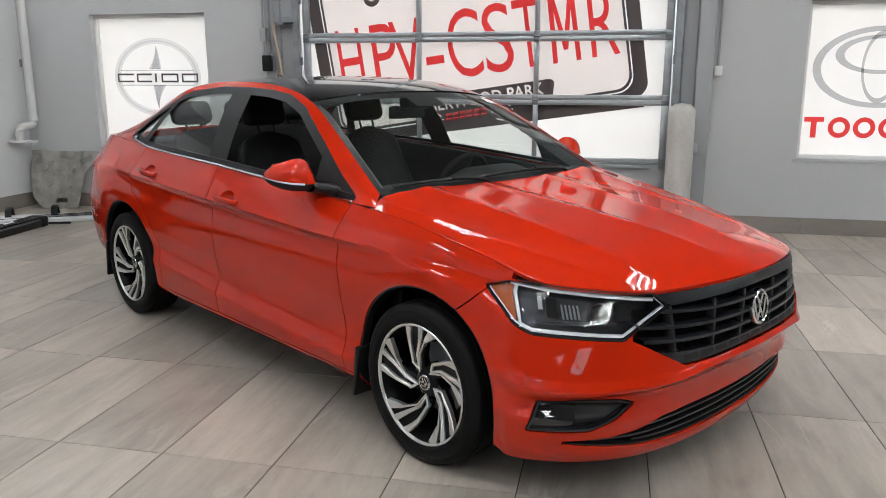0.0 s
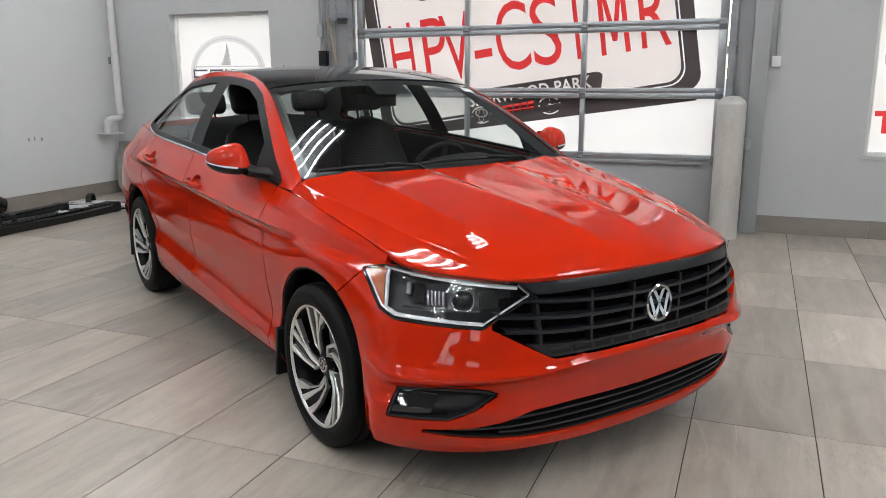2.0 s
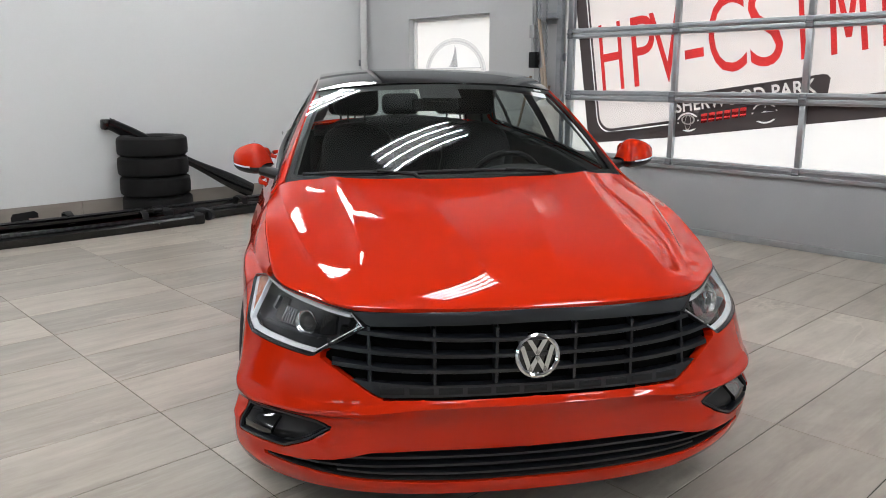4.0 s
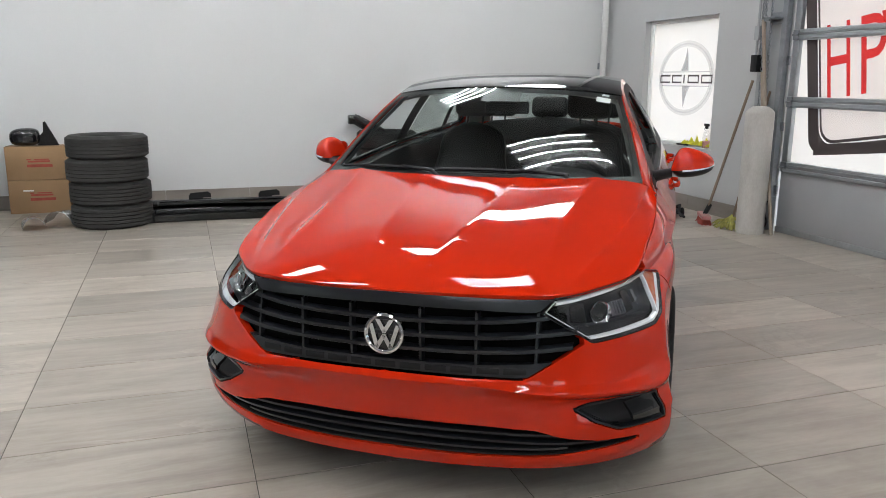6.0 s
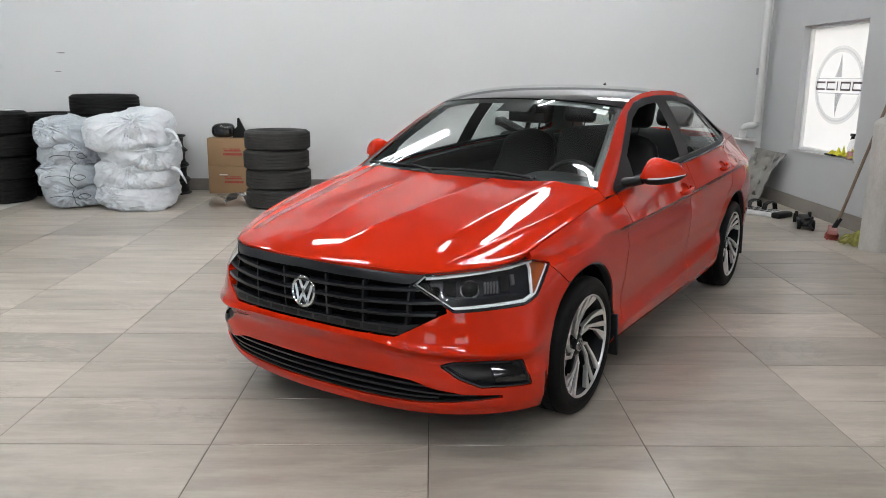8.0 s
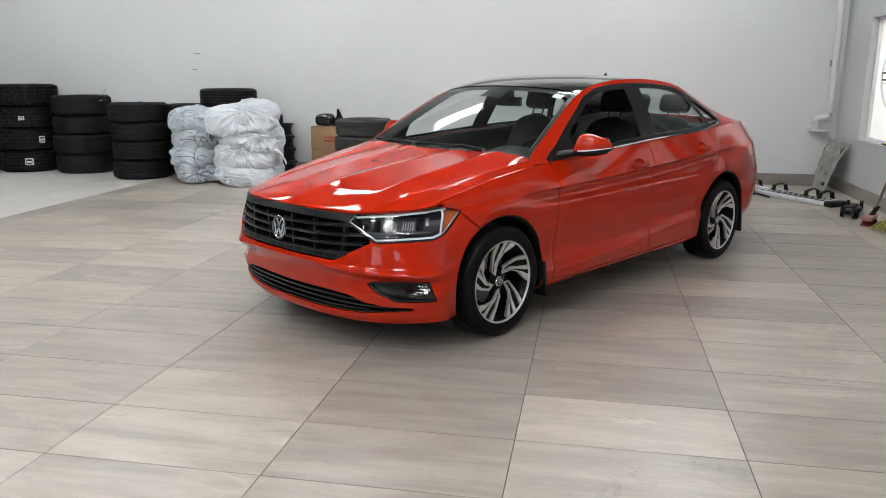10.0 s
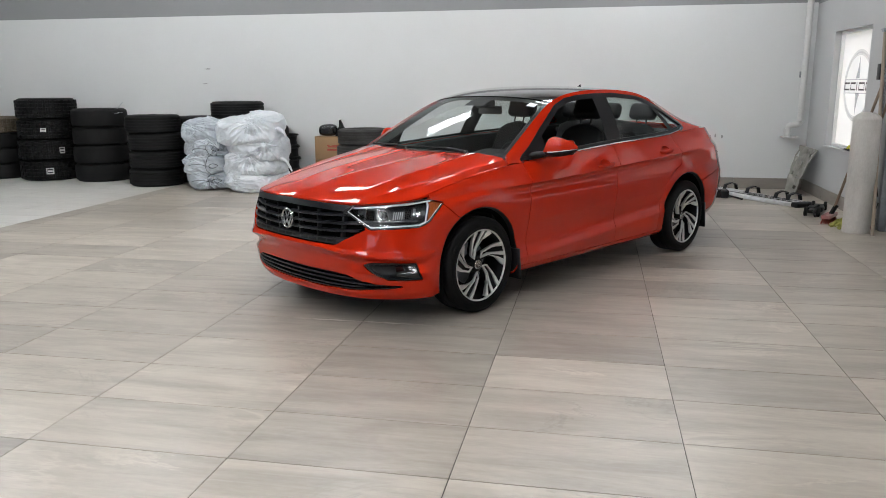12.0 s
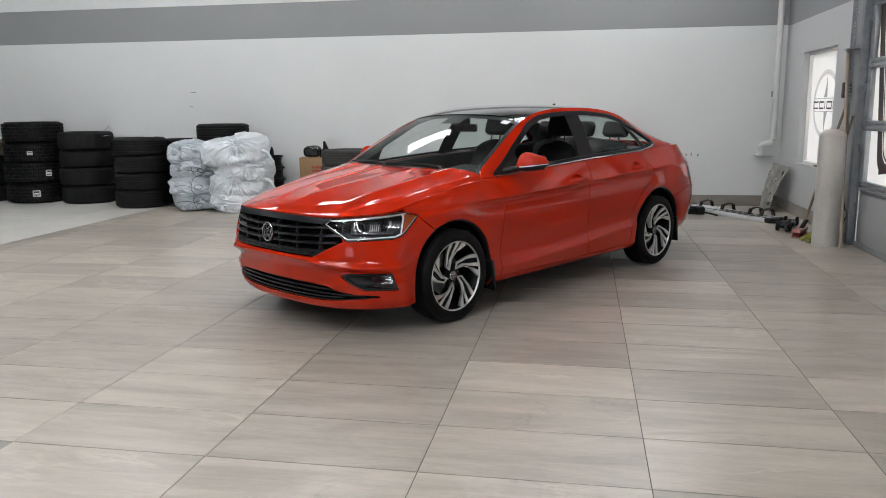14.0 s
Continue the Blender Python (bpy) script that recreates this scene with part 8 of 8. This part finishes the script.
def corner_tools():
    # scrubbing brush with a long handle
    brush = thing("floor_brush", "worn red floor brush with wooden handle leaning on the wall", "brush", (0, 0, 0))
    m = pose(-3.54, 7.40, 0, 0, 0, -28)
    bm = bmesh.new()
    box(bm, (-0.17, -0.045, 0.055), (0.17, 0.045, 0.095), 0.008, m)
    part("head", bm, M_REDWORN, brush, "worn red and grey head")
    bm = bmesh.new()
    rnd = random.Random(4)
    for k in range(220):
        x, y = rnd.uniform(-0.16, 0.16), rnd.uniform(-0.035, 0.035)
        p = m @ Vector((x, y, 0.06))
        q = m @ Vector((x + rnd.uniform(-0.02, 0.02), y * 1.6 + rnd.uniform(-0.015, 0.015), 0.001))
        s = Vector((0.006, 0, 0))
        bm.faces.new([bm.verts.new(v) for v in (p - s, p + s, q + s, q - s)])
    part("bristles", bm, M_REDINK, brush, "red bristles", 0)
    bm = bmesh.new()
    rod(bm, m @ Vector((-0.02, 0.02, 0.09)), (-3.385, 7.722, 1.42), 0.014, n=10)
    part("handle", bm, M_WOOD, brush)
    bm = bmesh.new()
    rod(bm, m @ Vector((-0.015, 0.0, 0.07)), m @ Vector((-0.03, 0.055, 0.19)), 0.024, n=10)
    part("socket", bm, M_BLACK, brush)
    # string mop
    mop = thing("string_mop", "yellow-green string mop leaning behind the bollard", "mop", (0, 0, 0))
    bm = bmesh.new()
    for k in range(70):
        a = rnd.uniform(0, 2 * math.pi)
        l = rnd.uniform(0.10, 0.24)
        c = Vector((-3.22, 7.48, 0.06))
        pts = [c + Vector((math.cos(a) * l * t, 0.7 * math.sin(a) * l * t, 0.05 * (1 - t) - 0.045 * t + 0.02 * math.sin(5 * t + k))) for t in (0, 0.35, 0.7, 1)]
        for p in pts:
            p.z = max(0.008, p.z)
        tube(bm, pts, 0.008, 5, False)
    part("strings", bm, M_MOP, mop, "dirty yellow-green strings")
    bm = bmesh.new()
    rod(bm, (-3.22, 7.48, 0.06), (-3.13, 7.72, 1.32), 0.012, n=8)
    part("handle", bm, M_WOOD, mop)
    bm = bmesh.new()
    box(bm, (-3.30, 7.45, 0.05), (-3.14, 7.51, 0.085), 0.01)
    part("clamp", bm, M_TRACK, mop)
    for pts in ([(-2.80, 7.60, 0.0), (-2.92, 7.62, 0.5), (-3.09, 7.64, 1.2), (-3.235, 7.655, 1.99)], [(-3.15, 7.62, 0.0), (-3.15, 7.655, 0.5), (-3.14, 7.665, 1.1), (-3.20, 7.67, 1.50)]):
        bm = bmesh.new()
        tube(bm, pts, [0.017, 0.016, 0.015, 0.018], 10)
        tagged(part("wooden_pole", bm, M_WOOD_PALE), "pale wooden pole leaning beside the door", "pole", "wooden poles")
    # bollards
    for x, y, r, h in ((0.775, 7.42, 0.118, 1.215), (-2.98, 7.50, 0.128, 1.19)):
        post = thing("bollard", "round cream plastic-sleeved bollard beside the door", "bollard", (x, y, 0), 0, "bollards")
        bm = bmesh.new()
        lathe(bm, [(r, h - 0.07), (r, 0.012), (r * 0.99, 0.0)], 48)
        oriented_round(bm)
        part("sleeve", bm, M_BOLLARD, post)
        bm = bmesh.new()
        lathe(bm, [(0.0005, h), (r * 0.55, h - 0.006), (r * 0.86, h - 0.035), (r * 0.97, h - 0.055), (r * 1.004, h - 0.066), (r * 1.004, h - 0.074), (r * 0.99, h - 0.075)], 48)
        oriented_round(bm)
        part("cap", bm, M_BOLLARD, post)
    # chain hoist: two loops of chain, a control box and a bracket
    hoist = thing("chain_hoist", "galvanised door chain with a small black box", "chain hoist", (0, 0, 0))
    def chain(x, y, z0, z1, name):
        bm = bmesh.new()
        n = int((z1 - z0) / 0.034)
        for k in range(n):
            z = z0 + 0.034 * k
            m = pose(x + 0.006 * math.sin(z * 2), y, z + 0.02, 90, 0, 90 * (k % 2) + 20)
            ring_ = []
            for q in range(10):
                a = 2 * math.pi * q / 10
                c = Vector((0.011 * math.cos(a), 0.022 * math.sin(a), 0))
                d = Vector((math.cos(a), math.sin(a), 0))
                ring_.append([bm.verts.new(m @ (c + d * 0.0045 * math.cos(b) + Vector((0, 0, 0.0045 * math.sin(b))))) for b in (0, 2.1, 4.2)])
            for q in range(10):
                for j in range(3):
                    bm.faces.new((ring_[q][j], ring_[(q + 1) % 10][j], ring_[(q + 1) % 10][(j + 1) % 3], ring_[q][(j + 1) % 3]))
        part(name, bm, M_TRACK, hoist)
    chain(-3.24, 7.69, 0.35, 4.4, "chain")
    chain(-3.15, 7.68, 0.62, 4.4, "chain")
    chain(-3.29, 7.70, 1.62, 4.4, "chain")
    bm = bmesh.new()
    box(bm, (-3.37, 7.66, 1.50), (-3.28, 7.735, 1.66), 0.008)
    part("control_box", bm, M_BLACK, hoist, "small black box on the column")
    bm = bmesh.new()
    box(bm, (-3.20, 7.60, 1.975), (-3.02, 7.74, 1.985), 0.002, segs=1)
    box(bm, (-3.20, 7.728, 1.93), (-3.02, 7.736, 2.04), 0.002, segs=1)
    box(bm, (-3.16, 7.60, 1.955), (-3.10, 7.62, 1.99), 0.002, segs=1)
    part("bracket", bm, M_TRACK, hoist)
    bm = bmesh.new()
    box(bm, (-3.40, 7.70, 1.80), (-3.335, 7.742, 1.93), 0.004)
    rod(bm, (-3.37, 7.72, 1.66), (-3.37, 7.72, 5.2), 0.012, n=8)
    part("conduit", bm, M_JAMB, hoist)
    lock = thing("door_bottom_roller", "door bottom bracket with roller and slack cable", "door hardware", (0, 0, 0))
    bm = bmesh.new()
    box(bm, (-3.12, 7.60, 0.30), (-2.96, 7.68, 0.36), 0.006)
    box(bm, (-2.985, 7.70, 0.02), (-2.965, 7.765, 0.34), 0.003)
    part("bracket", bm, M_TRACK, lock)
    bm = bmesh.new()
    pts = [(-3.02 + 0.07 * math.cos(a), 7.66, 0.10 + 0.075 * math.sin(a)) for a in [2 * math.pi * k / 20 for k in range(21)]]
    tube(bm, pts, 0.008, 6, False)
    tube(bm, [(-3.0, 7.66, 0.17), (-2.98, 7.68, 0.3), (-3.03, 7.67, 0.45)], 0.006, 6)
    part("cable", bm, M_BLACK, lock)
    # electrical bits right of the door
    for name, lo, hi, mat, label in (("switch_box", (1.06, 7.735, 1.455), (1.135, 7.789, 1.545), M_WHITE, "small white switch box on the wall"),
                                     ("sensor_box", (0.885, 7.60, 0.755), (0.945, 7.668, 0.845), M_ALU, "small grey sensor box on the door column")):
        bm = bmesh.new()
        box(bm, lo, hi, 0.008)
        tagged(part(name, bm, mat), label, "switch box")
    bm = bmesh.new()
    rod(bm, (1.095, 7.772, 1.54), (1.095, 7.772, 5.2), 0.011, n=8)
    tagged(part("conduit", bm, M_JAMB), "thin grey conduit running up the wall", "conduit")
    # drain pipe in the corner
    bm = bmesh.new()
    tube(bm, [(-6.13, 7.64, 5.2), (-6.13, 7.64, 1.0), (-6.135, 7.638, 0.955), (-6.14, 7.62, 0.93), (-6.155, 7.60, 0.918), (-6.18, 7.555, 0.912), (-6.20, 7.52, 0.90), (-6.21, 7.503, 0.87), (-6.212, 7.50, 0.83), (-6.212, 7.50, 0.745)], 0.042, 16)
    for p, q in (((-6.13, 7.64, 1.02), (-6.13, 7.64, 0.97)), ((-6.212, 7.50, 0.86), (-6.212, 7.50, 0.81)), ((-6.13, 7.64, 2.9), (-6.13, 7.64, 2.97))):
        rod(bm, p, q, 0.049, n=18)
    box(bm, (-6.329, 7.44, 0.735), (-6.10, 7.64, 0.752), 0.004)
    tagged(part("drain_pipe", bm, M_PIPE), "white painted drain pipe with an elbow in the corner", "pipe")
    bm = bmesh.new()
    box(bm, (-6.185, 7.585, 1.55), (-6.168, 7.61, 1.63), 0.004)
    tagged(part("pipe_tag", bm, M_TRACK), "small dark clip on the drain pipe", "clip")
    # on the window sill
    bm = bmesh.new()
    for k in range(3):
        rows = [[(-4.62 + 0.16 * k + 0.24 * u / 14, 7.80 + 0.09 * v / 8, 0.70 + 0.012 + 0.11 * abs(noise.noise(Vector((u * 0.33, v * 0.4, k * 4.7 + 2)))) * math.sin(math.pi * u / 14) * math.sin(math.pi * (v + 0.5) / 9) * 1.8) for v in range(9)] for u in range(15)]
        grid_mesh(bm, rows)
    tagged(part("cleaning_cloth", bm, M_CLOTH), "crumpled yellow cleaning cloth on the window sill", "cloth")
    bm = bmesh.new()
    box(bm, (-4.66, 7.795, 0.695), (-4.50, 7.85, 0.715), 0.006)
    tagged(part("scraper", bm, M_BLACK), "flat black scraper on the window sill", "tool")
    bottle = thing("spray_bottle", "clear spray bottle with pink liquid on the window sill", "bottle", (-4.17, 7.83, 0.695))
    bm = bmesh.new()
    lathe(bm, [(0.0005, 0.0), (0.036, 0.0), (0.04, 0.01), (0.04, 0.13), (0.03, 0.17), (0.014, 0.20), (0.013, 0.215)], 24)
    oriented_round(bm)
    part("body", bm, M_BOTTLE, bottle)
    bm = bmesh.new()
    lathe(bm, [(0.0005, 0.004), (0.037, 0.004), (0.037, 0.08), (0.0005, 0.08)], 24)
    part("liquid", bm, M_PINK, bottle)
    bm = bmesh.new()
    box(bm, (-0.045, -0.012, 0.235), (0.03, 0.012, 0.265), 0.006)
    rod(bm, (0, 0, 0.21), (0, 0, 0.24), 0.016, n=12)
    rod(bm, (-0.025, 0, 0.235), (-0.04, 0, 0.20), 0.005, n=6)
    part("spray_head", bm, M_BLACK, bottle)
    # scuff marks on the white wall
    bm = bmesh.new()
    rnd2 = random.Random(8)
    for y, z, w, h in ((6.50, 0.74, 0.035, 0.055), (6.57, 0.745, 0.03, 0.06), (6.66, 0.735, 0.035, 0.05), (6.10, 0.66, 0.02, 0.02), (-1.2, 1.73, 0.14, 0.018), (-1.25, 1.50, 0.12, 0.014)):
        pts = [(XW + 0.002, y + w * 0.5 * math.cos(a) * rnd2.uniform(0.6, 1.1), z + h * 0.5 * math.sin(a) * rnd2.uniform(0.6, 1.1)) for a in [2 * math.pi * k / 9 for k in range(9)]]
        bm.faces.new([bm.verts.new(p) for p in pts])
    tagged(part("wall_scuffs", bm, M_SCUFF, smooth=0), "grey scuff marks on the white wall", "scuff marks", kind="structure")


M_PAPER = material("white_paper", (0.72, 0.72, 0.70), rough=0.8, vary=0.08)
M_INK = material("black_ink", (0.03, 0.03, 0.03), rough=0.8)
M_REDINK = material("faded_red_print", (0.36, 0.06, 0.04), rough=0.8, vary=0.3, scale=20)
M_RUBBER_BROWN = material("dusty_tyre", (0.10, 0.08, 0.055), rough=0.85, vary=0.4, scale=10)
M_RUBBER_GREY = material("dusty_grey_tyre", (0.036, 0.035, 0.033), rough=0.8, dark=(0.017, 0.0166, 0.016), scale=7, fine=70, bump=0.2)
M_CARD = material("cardboard", (0.30, 0.185, 0.095), rough=0.85, vary=0.14, scale=5, fine=90, bump=0.05)
M_TAPE = material("clear_tape", (0.42, 0.32, 0.20), rough=0.3, vary=0.1)
M_SHIELD = material("bright_sheet_metal", (0.70, 0.71, 0.72), rough=0.25, metal=0.65, vary=0.35, scale=14, bump=0.2)
M_BLACK_SHINY = material("semi_gloss_black", (0.006, 0.006, 0.0065), rough=0.16, vary=0.3, scale=9)
M_ALU_LIGHT = material("pale_aluminium", (0.82, 0.83, 0.84), rough=0.3, metal=0.3, vary=0.2, scale=12)
M_TRAY = material("dusty_grey_plastic", (0.30, 0.29, 0.26), rough=0.6, dark=(0.17, 0.162, 0.148), scale=7, fine=40, bump=0.2)
M_REDWORN = material("worn_red_plastic", (0.38, 0.30, 0.27), rough=0.6, dark=(0.36, 0.03, 0.04), scale=6, fine=30)
M_WOOD = material("worn_wood", (0.24, 0.17, 0.12), rough=0.6, vary=0.35, scale=10, stretch=(6, 6, 0.6))
M_WOOD_PALE = material("pale_wood", (0.40, 0.33, 0.26), rough=0.6, vary=0.3, scale=8, stretch=(6, 6, 0.6))
M_MOP = material("mop_strings", (0.40, 0.39, 0.10), rough=0.9, vary=0.5, scale=18)
M_PIPE = material("white_painted_pipe", (0.56, 0.56, 0.55), rough=0.45, vary=0.07)
M_CLOTH = material("yellow_cloth", (0.66, 0.62, 0.04), rough=0.9, vary=0.35, scale=20, fine=120, bump=0.2)
M_BOTTLE = glass("clear_bottle", (0.93, 0.93, 0.93))
M_PINK = material("pink_liquid", (0.7, 0.35, 0.33), rough=0.2)
M_SCUFF = material("scuff_grey", (0.33, 0.33, 0.33), rough=0.8, vary=0.3)


def bag_material(name, light, dark):
    m = material(name, light, rough=0.36, dark=dark, scale=5, fine=30, bump=0.22)
    b = m.node_tree.nodes["Principled BSDF"]
    b.inputs["Subsurface Weight"].default_value = 0.15
    b.inputs["Subsurface Radius"].default_value = (0.02, 0.02, 0.02)
    return m


M_BAG = bag_material("white_bag_plastic", (0.74, 0.77, 0.80), (0.60, 0.64, 0.69))
M_BAG_GREY = bag_material("greyish_bag_plastic", (0.52, 0.565, 0.60), (0.40, 0.44, 0.48))
tyres_and_bags()
boxes_and_parts()
floor_parts()
corner_tools()

floor()
